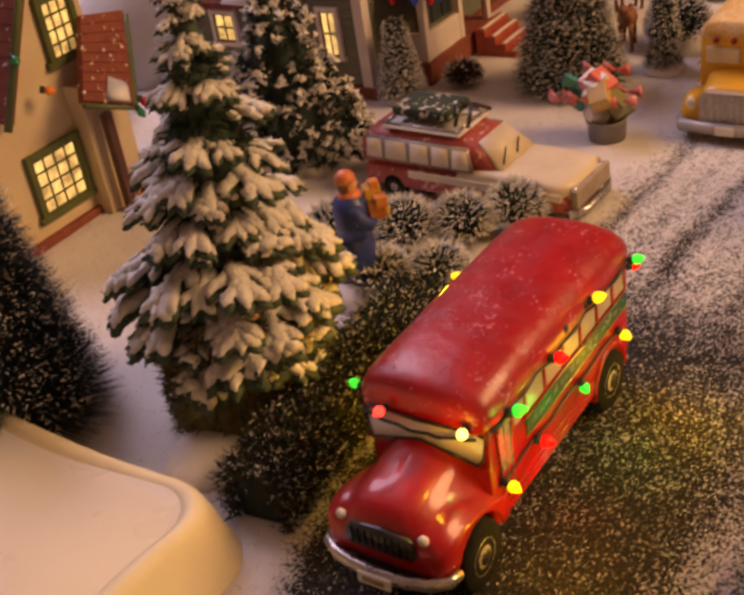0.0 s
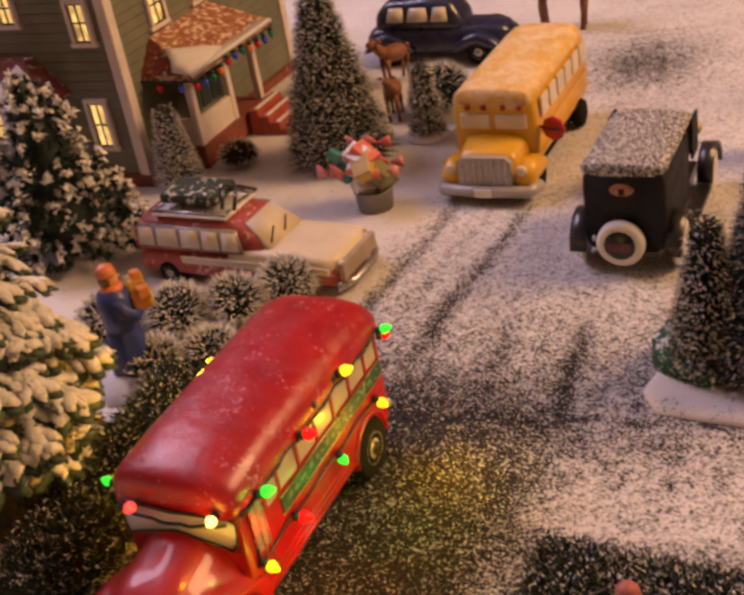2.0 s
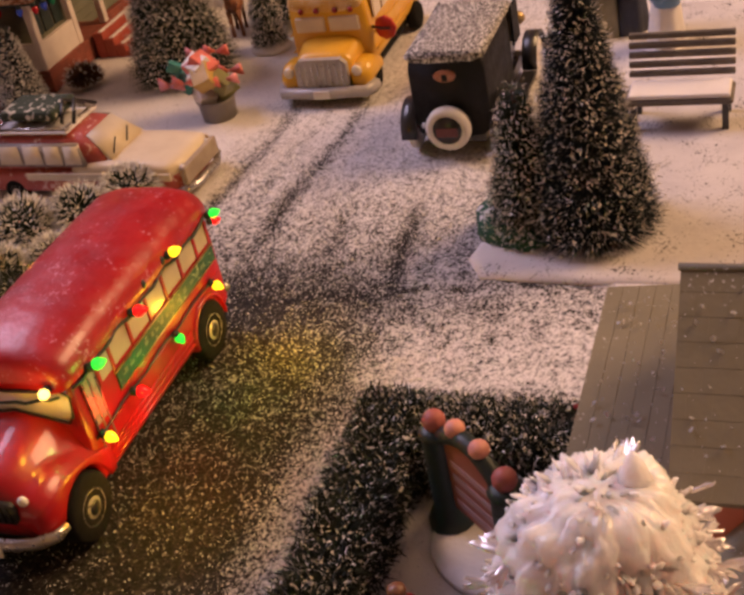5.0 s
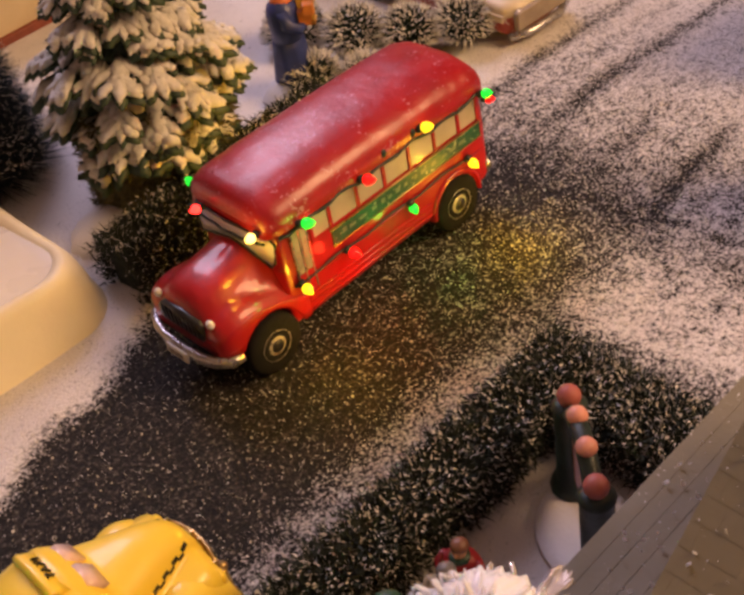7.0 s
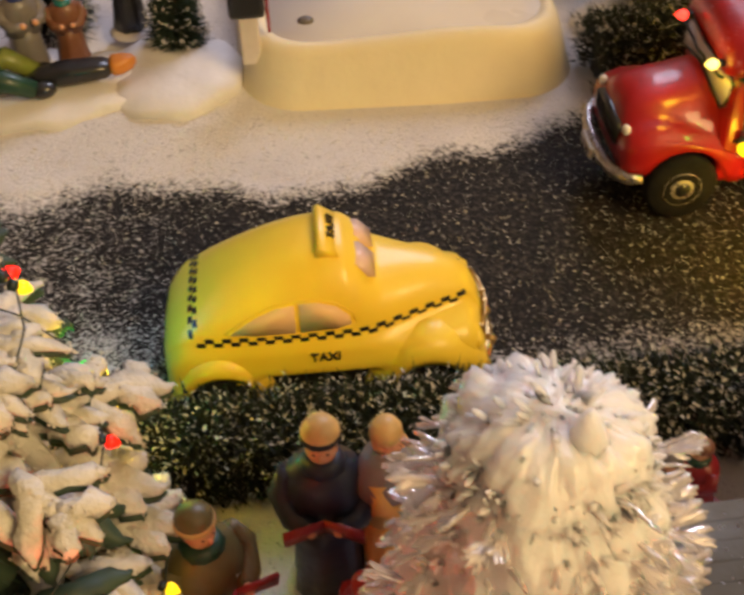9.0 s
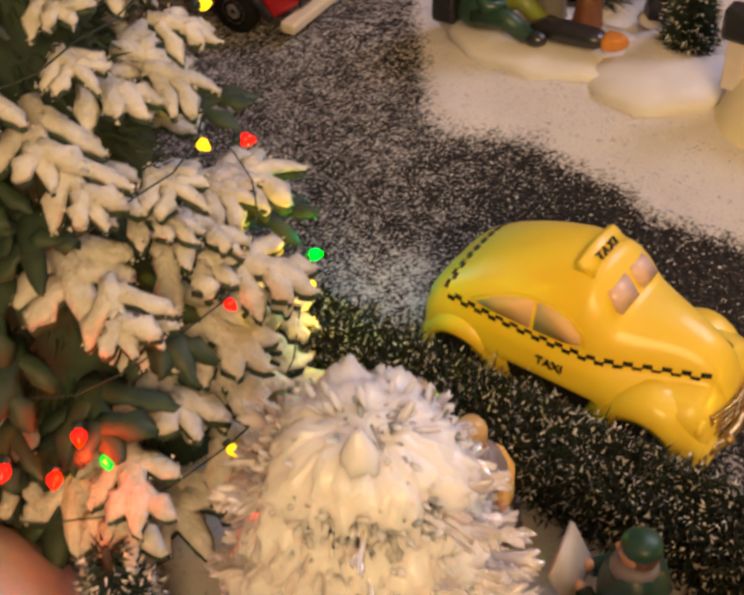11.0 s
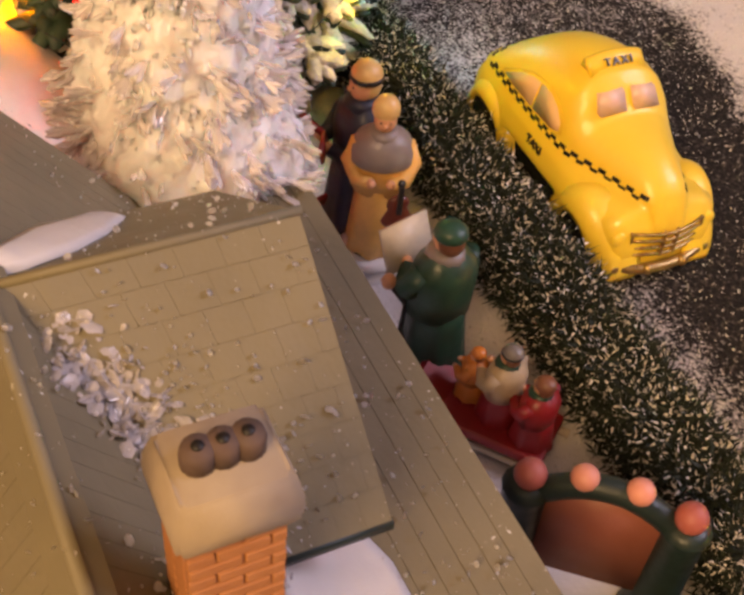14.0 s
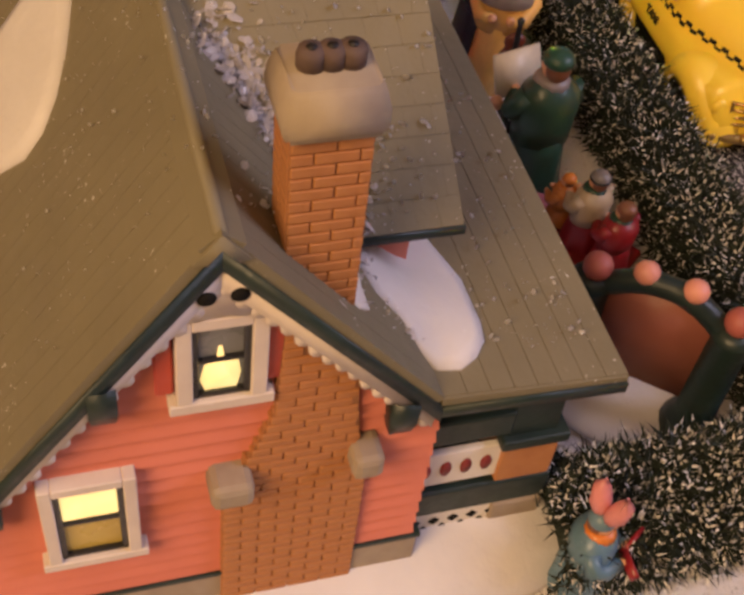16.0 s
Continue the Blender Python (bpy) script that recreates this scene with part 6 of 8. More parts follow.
# ---- garden gate sign ----
def gate():
    A, C = Vector((0.432, -0.975, 0)), Vector((0.250, -1.188, 0))
    d = (C - A)
    ob = thing("garden_gate", A.x, A.y, 0, math.degrees(math.atan2(d.y, d.x)), "dark green arched gate sign with pink ball finials", "gate")
    L = d.length
    pink = mat("dull_pink_ball", (0.42, 0.12, 0.10), (0.34, 0.09, 0.08), scale=10, rough=0.5)
    coral = mat("coral_ball", (0.72, 0.31, 0.24), (0.62, 0.26, 0.20), scale=10, rough=0.5)
    for x in (0.0, L):
        bm = B()
        lathe(bm, [(0.060, 0), (0.062, 0.03), (0.052, 0.055), (0.042, 0.07), (0.040, 0.30), (0.046, 0.315), (0.03, 0.33)], (x, 0, 0), 14)
        post = part("gate_post", bm, DKGREEN, ob)
        bm = B()
        ball(bm, (x, 0, 0.348), 0.030, 0, 14)
        part("ball", bm, pink, post, "dull pink ball finial")
    bm = B()
    arch = [(L * i / 12, 0, 0.285 + 0.080 * math.sin(math.pi * i / 12) ** 0.8) for i in range(13)]
    tube(bm, arch, 0.024, 8)
    part("arch", bm, DKGREEN, ob)
    for t in (0.34, 0.68):
        bm = B()
        ball(bm, (L * t, 0, 0.285 + 0.080 * math.sin(math.pi * t) ** 0.8 + 0.024), 0.026, 0, 14, 0.9)
        part("ball", bm, coral, ob, "coral ball")
    bm = B()
    prism(bm, [(0.035, 0.095)] + [(0.035 + (L - 0.07) * i / 10, 0.262 + 0.080 * math.sin(math.pi * (0.12 + 0.76 * i / 10)) ** 0.8) for i in range(11)] + [(L - 0.035, 0.095)], "y", -0.006, 0.006)
    panel = part("panel", bm, mat("terracotta_panel", (0.36, 0.13, 0.09), (0.30, 0.10, 0.07), scale=6, rough=0.5), ob, "plain terracotta panel")
    for i in range(4):
        bm = B()
        box(bm, (0.06, -0.0088, 0.12 + i * 0.042), (L - 0.06, -0.0062, 0.138 + i * 0.042))
        part("writing_bar", bm, mat("pale_script_paint", (0.50, 0.30, 0.30)), panel, "row of unreadable script")
    bm = B()
    lathe(bm, [(0.17, 0), (0.165, 0.014), (0.12, 0.022)], (L / 2, 0, 0), 24, 0, None, 0.75)
    part("snow_base", bm, SNOW, ob)
    return ob


gate()


# ---- figurines ----
PAL = {}


def paint(name, c):
    if name not in PAL:
        PAL[name] = mat(name + "_figure_paint", c, tuple(v * 0.75 for v in c), scale=16, rough=0.45, coat=0.15)
    return PAL[name]


def figurine(name, x, y, turn, h, coat, hat, label, skirt=None, collar=None, prop=None, brim=False, hair=None, wide=1.0, z=0.0, lean=0.0, band=None, group="carol figurines",
             cape=None, sheet=False, cane=(), crown=1.0, base=True, gifts=False):
    """A painted resin figurine, one mesh with its colours as slots; it faces +x before turning."""
    ms = [coat, skirt or coat, SKIN, hat, collar or hat, prop or coat, BLACK, SNOW, hair or brownp, band or BLACK, cape or coat]
    bm = B()
    s = h / 0.46 * wide
    def folded(prof, m, folds, deep, sq):
        loops = []
        for r, hh in prof:
            k = max(0.0, 1 - hh / (h * 0.5))
            loops.append([(r * (1 + deep * k * math.cos(folds * 2 * math.pi * i / 28 + 1)) * math.cos(2 * math.pi * i / 28), sq * r * (1 + deep * k * math.cos(folds * 2 * math.pi * i / 28 + 1)) * math.sin(2 * math.pi * i / 28), hh) for i in range(28)])
        rings(bm, loops, m)
    folded([(0.072 * s, 0.015), (0.080 * s, 0.03), (0.074 * s, h * 0.2), (0.066 * s, h * 0.38), (0.058 * s, h * 0.52)], 1, 7, 0.10, 0.95)
    folded([(0.060 * s, h * 0.44), (0.062 * s, h * 0.55), (0.064 * s, h * 0.66), (0.056 * s, h * 0.73), (0.034 * s, h * 0.78), (0.022 * s, h * 0.80)], 0, 5, 0.0, 1.22)
    if cape:
        folded([(0.070 * s, h * 0.62), (0.075 * s, h * 0.635), (0.072 * s, h * 0.69), (0.060 * s, h * 0.75), (0.032 * s, h * 0.80)], 10, 6, 0.05, 1.2)
    lathe(bm, [(0.036 * s, h * 0.75), (0.045 * s, h * 0.765), (0.038 * s, h * 0.80), (0.026 * s, h * 0.81)], (0.004, 0, 0), 12, 4)
    neck = set(bm.verts)
    ball(bm, (0.008 * s, 0, h * 0.868), 0.036 * s, 2, 14, 1.15)
    ball(bm, (0.044 * s, 0, h * 0.862), 0.008 * s, 2, 6)
    ball(bm, (-0.008 * s, 0, h * 0.868), 0.0365 * s, 8, 12, 1.12)
    for k in (-1, 1):
        ball(bm, (0.038 * s, k * 0.014 * s, h * 0.880), 0.0042 * s, 6, 6)
    lathe(bm, [(0.040 * s, h * 0.893), (0.044 * s, h * 0.905), (0.042 * s, h * (0.905 + 0.045 * crown)), (0.030 * s, h * (0.915 + 0.070 * crown)), (0.004, h * (0.92 + 0.08 * crown))], (-0.002, 0, 0), 16, 3)
    if brim:
        lathe(bm, [(0.03 * s, h * 0.893), (0.056 * s, h * 0.884), (0.057 * s, h * 0.894), (0.03 * s, h * 0.91)], (0, 0, 0), 16, 3)
    if band:
        lathe(bm, [(0.0430 * s, h * 0.906), (0.0460 * s, h * 0.910), (0.0455 * s, h * 0.930), (0.0420 * s, h * 0.935)], (-0.002, 0, 0), 16, 9)
    head = [v for v in bm.verts if v not in neck]
    for v in head:
        v.co = Vector((v.co.x * 0.84, v.co.y * 0.84, h * 0.80 + (v.co.z - h * 0.80) * 0.92))
    for k in (-1, 1):
        tube(bm, [(0, k * 0.062 * s, h * 0.72), (0.012 * s, k * 0.082 * s, h * 0.62), (0.050 * s, k * 0.060 * s, h * 0.545), (0.082 * s, k * 0.026 * s, h * 0.575)], [0.024 * s, 0.027 * s, 0.023 * s, 0.018 * s], 9, 0)
        ball(bm, (0.090 * s, k * 0.026 * s, h * 0.585), 0.014 * s, 2, 8)
        ball(bm, (0.03 * s, k * 0.032 * s, 0.018), 0.026 * s, 6, 8, 0.6, 1.4)
    if prop and not sheet:
        for k in (-1, 1):
            v = [(0.082 * s, 0, h * 0.555), (0.118 * s, k * 0.072 * s, h * 0.57), (0.128 * s, k * 0.072 * s, h * 0.655), (0.095 * s, 0, h * 0.635)]
            rings(bm, [v, [(a - 0.007, b, c + 0.006) for a, b, c in v]], 5)
    if sheet:
        v = [(0.085 * s, -0.045 * s, h * 0.57), (0.085 * s, 0.075 * s, h * 0.55), (0.13 * s, 0.075 * s, h * 0.75), (0.13 * s, -0.045 * s, h * 0.77)]
        rings(bm, [v, [(a + 0.008, b, c - 0.003) for a, b, c in v]], 5)
    if gifts:
        for dx, dy, dz, e in ((0.085, -0.025, 0.62, 0.030), (0.095, 0.040, 0.63, 0.027), (0.085, 0.01, 0.735, 0.028), (0.10, -0.05, 0.71, 0.022), (0.105, 0.055, 0.72, 0.022), (0.095, 0.0, 0.81, 0.018)):
            box(bm, (dx * s - e * s, dy * s - e * s, h * dz - e * s), (dx * s + e * s, dy * s + e * s, h * dz + e * s), 5 if dy > 0 else 9, 0.004, 1)
    if cane:
        tube(bm, cane, 0.007, 6, 6)
        ball(bm, cane[0], 0.018, 2, 8)
    if base:
        lathe(bm, [(0.095 * s, 0), (0.10 * s, 0.008), (0.08 * s, 0.02)], (0.01, 0, 0), 16, 7)
    if lean:
        bmesh.ops.rotate(bm, verts=bm.verts, cent=(0, 0, 0), matrix=Matrix.Rotation(radians(lean), 3, "Y"))
    return solid(name, bm, ms, x, y, z, turn, label, "figurine", group)


navy = paint("navy", (0.02, 0.025, 0.05))
tan = paint("tan", (0.48, 0.26, 0.08))
straw = paint("straw", (0.76, 0.50, 0.20))
redp = paint("crimson", (0.30, 0.012, 0.016))
olive = paint("olive", (0.15, 0.12, 0.045))
greenp = paint("bottle_green", (0.018, 0.06, 0.035))
greyp = paint("grey", (0.20, 0.18, 0.17))
white_p = paint("page_white", (0.72, 0.62, 0.46))
bluep = paint("cobalt", (0.03, 0.05, 0.22))
brownp = paint("chestnut", (0.20, 0.08, 0.04))
slate = paint("slate", (0.26, 0.22, 0.22))
figurine("caroller_figurine", -0.755, -1.05, -95, 0.508, navy, straw, "caroller figurine in a navy coat with straw hat and red book", collar=navy, prop=redp, band=BLACK, wide=0.92, hair=straw)
figurine("caroller_figurine", -0.636, -1.056, -25, 0.452, paint("honey", (0.85, 0.50, 0.14)), straw, "caroller figurine in a tan gown and grey shawl with a violin", skirt=paint("honey", (0.75, 0.45, 0.13)), collar=slate, cape=slate, wide=0.86, z=0.045, hair=straw)
figurine("caroller_figurine", -0.985, -1.175, -50, 0.455, olive, olive, "small caroller figurine in olive coat and striped hat", prop=redp, collar=greenp, band=straw, skirt=paint("mustard", (0.36, 0.24, 0.06)))
figurine("caroller_figurine", -0.70, -1.27, 40, 0.34, redp, redp, "small caroller figurine in a bright red coat", prop=redp)
figurine("caroller_figurine", -0.285, -1.075, 190, 0.455, greenp, paint("beret_green", (0.02, 0.075, 0.045)), "caroller figurine in a long green coat and beret with song sheet", prop=white_p, collar=slate, sheet=True, cane=((0.057, 0.096, 0.27), (-0.036, -0.042, 0.012)), crown=0.6)
figurine("shopper_figurine", 1.365, 1.08, -40, 0.46, bluep, paint("coral_hat", (0.7, 0.2, 0.08)), "woman figurine in a long blue coat carrying wrapped parcels", prop=paint("gilt", (0.62, 0.36, 0.08)), group="shopper figurines", z=0.065, gifts=True, sheet=False, band=paint("parcel_orange", (0.62, 0.22, 0.06)))


def violin(x, y, z, turn):
    ob = thing("violin", x, y, z, turn, "red-brown toy violin held by a caroller", "violin")
    bm = B()
    loops = []
    for k, w in ((0.0, 0.012), (0.006, 0.030), (0.022, 0.038), (0.040, 0.028), (0.052, 0.022), (0.064, 0.027), (0.078, 0.025), (0.088, 0.012)):
        loops.append([(0.011 * math.sin(a) * min(1.0, w / 0.025), w * math.cos(a), k) for a in [2 * math.pi * i / 12 for i in range(12)]])
    rings(bm, loops)
    part("violin_body", bm, paint("varnished_red_brown", (0.16, 0.035, 0.02)), ob)
    bm = B()
    box(bm, (0.006, -0.006, 0.045), (0.018, 0.006, 0.125), 0, 0.002, 1)
    ball(bm, (0.010, 0, 0.132), 0.010, 0, 8)
    part("neck", bm, BLACK, ob)


violin(-0.545, -1.052, 0.195, -8)


def sled():
    ob = thing("sled", -0.04, -1.00, 0, 38, "red wooden toy sled in the snow", "sled")
    bm = B()
    box(bm, (-0.17, -0.075, 0.03), (0.09, 0.075, 0.055), 0, 0.008)
    prism(bm, [(-0.17, 0.03), (-0.23, 0.09), (-0.215, 0.10), (-0.15, 0.055)], "y", -0.07, 0.07)
    part("deck", bm, redp, ob)
    for y in (-0.065, 0.065):
        bm = B()
        tube(bm, [(0.11, y, 0.012), (-0.16, y, 0.012), (-0.235, y, 0.04), (-0.255, y, 0.09)], 0.010, 6)
        part("runner", bm, CREAM, ob)
    bm = B()
    tube(bm, [(-0.25, 0, 0.09), (-0.29, 0.02, 0.16), (-0.30, 0.06, 0.22)], 0.006, 5)
    part("rope", bm, BLACK, ob)


sled()
figurine("child_figurine", -0.075, -1.02, 200, 0.25, paint("striped_wool", (0.55, 0.42, 0.26)), greyp, "child figurine in a pale striped coat seated on the sled", collar=greenp, z=0.02, wide=1.15, base=False, group="sled figurines", band=BLACK, skirt=redp)
figurine("child_figurine", 0.005, -0.985, 200, 0.225, redp, brownp, "child figurine with brown hair seated on the sled", collar=greenp, z=0.02, wide=1.25, base=False, group="sled figurines", skirt=redp)
figurine("child_figurine", -0.145, -1.05, 215, 0.17, paint("orange_coat", (0.65, 0.22, 0.04)), paint("orange_hat", (0.7, 0.22, 0.03)), "small child figurine in an orange coat at the sled's front", z=0.03, wide=1.2, base=False, group="sled figurines")
figurine("shopper_figurine", 0.715, -1.345, 60, 0.27, paint("dusty_blue", (0.12, 0.22, 0.30)), paint("dusty_blue_hood", (0.14, 0.24, 0.32)), "figurine in a blue coat with orange scarf and pink bow", collar=paint("orange_scarf", (0.65, 0.2, 0.03)), prop=redp, wide=1.15, group="shopper figurines")


def bow(x, y, z, turn):
    ob = thing("pink_bow", x, y, z, turn, "pink ribbon bow on the blue figurine", "bow")
    for k in (-1, 1):
        bm = B()
        tube(bm, [(0, k * 0.006, 0), (0.0, k * 0.018, 0.035), (0.0, k * 0.026, 0.072), (0, k * 0.024, 0.095)], [0.010, 0.020, 0.016, 0.003], 8)
        part("loop", bm, paint("pink_bow", (0.75, 0.28, 0.28)), ob)
    bm = B()
    ball(bm, (0, 0, 0), 0.012, 0, 8)
    part("knot", bm, paint("pink_bow", (0.75, 0.28, 0.28)), ob)


bow(0.715, -1.345, 0.245, 115)


# ---- pond ----
def pond():
    ob = thing("ice_pond", 0, 0, 0, 0, "frozen pond model with a thick smooth snow rim", "pond", kind="")
    def outline(x0, x1, y0, y1, r, wob):
        pts = []
        for cx, cy, a0 in ((x1 - r, y0 + r, -90), (x1 - r, y1 - r, 0), (x0 + r, y1 - r, 90), (x0 + r, y0 + r, 180)):
            for i in range(10):
                a = math.radians(a0 + 90 * i / 9)
                p = (cx + r * math.cos(a), cy + r * math.sin(a))
                pts.append((p[0] + wob * math.sin(5 * p[1] + 3 * p[0]), p[1] + wob * math.sin(6 * p[0])))
        dense = []
        for a, b in zip(pts, pts[1:] + pts[:1]):
            k = max(1, int(math.dist(a, b) / 0.08))
            dense += [(a[0] + (b[0] - a[0]) * i / k, a[1] + (b[1] - a[1]) * i / k) for i in range(k)]
        return dense
    o = outline(-0.90, 0.17, 0.645, 1.95, 0.18, 0.015)
    cx, cy = -0.36, 1.25
    def inset(d, z):
        return [(x + (cx - x) * d / max(0.3, math.hypot(x - cx, y - cy)), y + (cy - y) * d / max(0.3, math.hypot(x - cx, y - cy)), z + 0.008 * math.sin(7 * x + 4 * y)) for x, y in o]
    bm = B()
    rings(bm, [inset(-0.03, -0.02), inset(0.0, 0.05), inset(0.02, 0.12), inset(0.04, 0.170), inset(0.06, 0.196), inset(0.085, 0.200), inset(0.105, 0.190), inset(0.13, 0.170), inset(0.2, 0.160)], caps=False)
    # the yellow lamplight on the rim is mixed into its paint
    part("rim", bm, mat("yellowed_snow_paint", (0.82, 0.73, 0.50), (0.76, 0.66, 0.45), scale=5, rough=0.6, bump=0.3, bscale=24, bdist=0.008), ob, "smooth snow rim with yellow lamplight in its colour")
    bm = B()
    rings(bm, [[(x, y, 0.165) for x, y, z in inset(0.10, 0)], [(x, y, 0.183) for x, y, z in inset(0.105, 0)]])
    part("ice", bm, mat("milky_ice", (0.70, 0.68, 0.72), (0.62, 0.60, 0.66), scale=1.5, rough=0.32, bump=0.15, bscale=8), ob, "milky frozen surface")
    bm = B()
    ball(bm, (-0.673, 0.877, 0.186), 0.022, 0, 10, 0.6, 1.2)
    part("stone", bm, mat("grey_pebble", (0.16, 0.14, 0.13)), ob)


pond()


def mailbox():
    ob = thing("mailbox_post", -0.85, 0.78, 0.12, 0, "white post with a black box and red flag by the pond", "mailbox")
    bm = B()
    box(bm, (-0.03, -0.03, 0), (0.03, 0.03, 0.16), 0, 0.006)
    part("post", bm, TRIM, ob)
    bm = B()
    box(bm, (-0.055, -0.04, 0.16), (0.055, 0.04, 0.26), 0, 0.015)
    part("box", bm, BLACK, ob)
    bm = B()
    box(bm, (0.056, -0.02, 0.10), (0.066, 0.02, 0.22), 0, 0.003, 1)
    part("flag", bm, redp, ob)


mailbox()


# ---- grey-green house with the porch ----
GHWALL = mat("grey_green_siding", (0.182, 0.182, 0.122), (0.135, 0.135, 0.093), scale=6, rough=0.65)
REDSHING = mat("red_brown_shingle", (0.24, 0.055, 0.035), (0.16, 0.035, 0.025), scale=14, rough=0.7, bump=0.5, bscale=40, specks=(0.72, 0.66, 0.6), speck_cover=0.12, speck_scale=40)
REDDUST = mat("dusted_red_shingle", (0.40, 0.17, 0.09), (0.28, 0.10, 0.055), scale=18, rough=0.75, bump=0.5, bscale=40, specks=(0.68, 0.50, 0.38), speck_cover=0.40, speck_scale=36)
REDBRICK = mat("red_brick_base", (0.27, 0.07, 0.045), (0.18, 0.05, 0.035), scale=20, rough=0.75)


def clap_wall(parent, plane, at, sign, a0, a1, z0, z1, step, material):
    z = z0
    while z < z1 - 0.01:
        bm = B()
        zz = min(z + step - 0.004, z1)
        lo, hi = at - sign * 0.004, at + sign * 0.006
        if plane == "x":
            rings(bm, [[(lo, a0, z), (lo, a1, z), (lo, a1, zz), (lo, a0, zz)], [(hi + sign * 0.004, a0, z), (hi + sign * 0.004, a1, z), (hi, a1, zz), (hi, a0, zz)]])
        else:
            rings(bm, [[(a0, lo, z), (a1, lo, z), (a1, lo, zz), (a0, lo, zz)], [(a0, hi + sign * 0.004, z), (a1, hi + sign * 0.004, z), (a1, hi, zz), (a0, hi, zz)]])
        for f in bm.faces:
            f.smooth = False
        part("clapboard", bm, material, parent)
        z += step


def grey_house():
    ob = thing("grey_green_house", 0, 0, 0, 0, "grey-green clapboard house with red shingle porch and lit windows", "house")
    bm = B()
    box(bm, (3.0, 2.10, 0.03), (4.6, 3.22, 1.55))
    wall = part("wall", bm, GHWALL, ob, "grey-green clapboard wall")
    clap_wall(wall, "x", 3.0, -1, 2.10, 3.22, 0.06, 1.5, 0.05, GHWALL)
    clap_wall(wall, "y", 2.10, -1, 3.0, 4.6, 0.06, 1.5, 0.05, GHWALL)
    bm = B()
    box(bm, (2.97, 2.06, -0.02), (4.65, 3.26, 0.055), 0, 0.006)
    part("foundation", bm, REDBRICK, ob, "red brick foundation")
    for x, y in ((2.992, 2.092), (2.992, 3.20), (4.59, 2.092)):
        bm = B()
        box(bm, (x - 0.012, y - 0.012, 0.05), (x + 0.05, y + 0.05, 1.52), 0, 0.004, 1)
        part("corner_board", bm, TRIM, ob, "pale corner board")
    bm = B()
    prism(bm, [(2.0, 1.5), (3.32, 1.5), (2.66, 2.1)], "x", 2.92, 4.7)
    part("roof", bm, REDSHING, ob, "red-brown shingle roof")
    for a0, a1, z0, z1 in ((2.205, 2.30, 0.76, 0.955), (2.25, 2.345, 0.21, 0.445), (2.645, 2.735, 0.86, 1.03), (2.82, 2.92, 0.33, 0.45)):
        window_unit(ob, "x", a0, a1, z0, z1, 2.99, -1, TRIM, LITWIN, cols=2 if z1 - z0 > 0.15 else 2, rows=2)
    for a0, a1 in ((3.32, 3.43), (3.72, 3.83)):
        window_unit(ob, "y", a0, a1, 0.72, 0.92, 2.09, -1, TRIM, LITWIN, cols=2)
    # bay roof on the front
    bm = B()
    loops = [[(2.80, 2.44, 0.49), (2.80, 3.25, 0.49), (3.0, 3.25, 0.49), (3.0, 2.44, 0.49)], [(2.80, 2.44, 0.515), (2.80, 3.25, 0.515), (3.0, 3.25, 0.515), (3.0, 2.44, 0.515)], [(2.93, 2.62, 0.68), (2.93, 3.1, 0.68), (3.0, 3.1, 0.69), (3.0, 2.62, 0.69)]]
    rings(bm, loops)
    for f in bm.faces:
        f.smooth = False
    bay = part("bay_roof", bm, REDSHING, ob, "dusted red shingle bay roof")
    quad = [(2.795, 2.45, 0.52), (2.795, 3.24, 0.52), (2.93, 3.1, 0.685), (2.93, 2.62, 0.685)]
    strips(bay, "shingle", quad, 7, 0.04, 0.004, 0.008, REDSHING, across=11, stagger=1)
    bm = B()
    rings(bm, [[(2.79, 2.45, 0.520), (2.79, 2.62, 0.520), (2.79, 2.80, 0.522), (2.85, 2.72, 0.60), (2.905, 2.64, 0.665), (2.87, 2.56, 0.62)], [(2.772, 2.448, 0.535), (2.770, 2.62, 0.538), (2.775, 2.80, 0.534), (2.838, 2.72, 0.618), (2.895, 2.64, 0.685), (2.855, 2.55, 0.64)]])
    part("roof_snow", bm, SNOW, bay)
    bm = B()
    box(bm, (2.86, 2.55, 0.03), (3.0, 3.15, 0.49), 0, 0.004)
    part("bay_wall", bm, GHWALL, ob)
    bm = B()
    box(bm, (2.845, 2.56, 0.06), (2.86, 3.14, 0.21), 0, 0.004)
    base = part("bay_panel", bm, TRIM, ob, "pale panelled skirt")
    for i in range(7):
        bm = B()
        box(bm, (2.840, 2.58 + i * 0.08, 0.075), (2.847, 2.63 + i * 0.08, 0.195))
        part("panel", bm, WHITE, base)
    window_unit(ob, "x", 2.80, 2.93, 0.30, 0.45, 2.855, -1, TRIM, LITWIN, cols=2)
    # porch on the road side
    before = set(ob.children)
    e = [(3.02, 1.60, 0.53), (3.72, 1.60, 0.53), (3.72, 2.12, 0.78), (3.02, 2.12, 0.78)]
    bm = B()
    rings(bm, [[(2.98, 1.56, 0.495), (3.80, 1.56, 0.495), (3.80, 2.12, 0.495), (2.98, 2.12, 0.495)], [(2.98, 1.56, 0.525), (3.80, 1.56, 0.525), (3.80, 2.12, 0.525), (2.98, 2.12, 0.525)], [(3.20, 2.04, 0.76), (3.62, 2.04, 0.76), (3.62, 2.12, 0.77), (3.20, 2.12, 0.77)]])
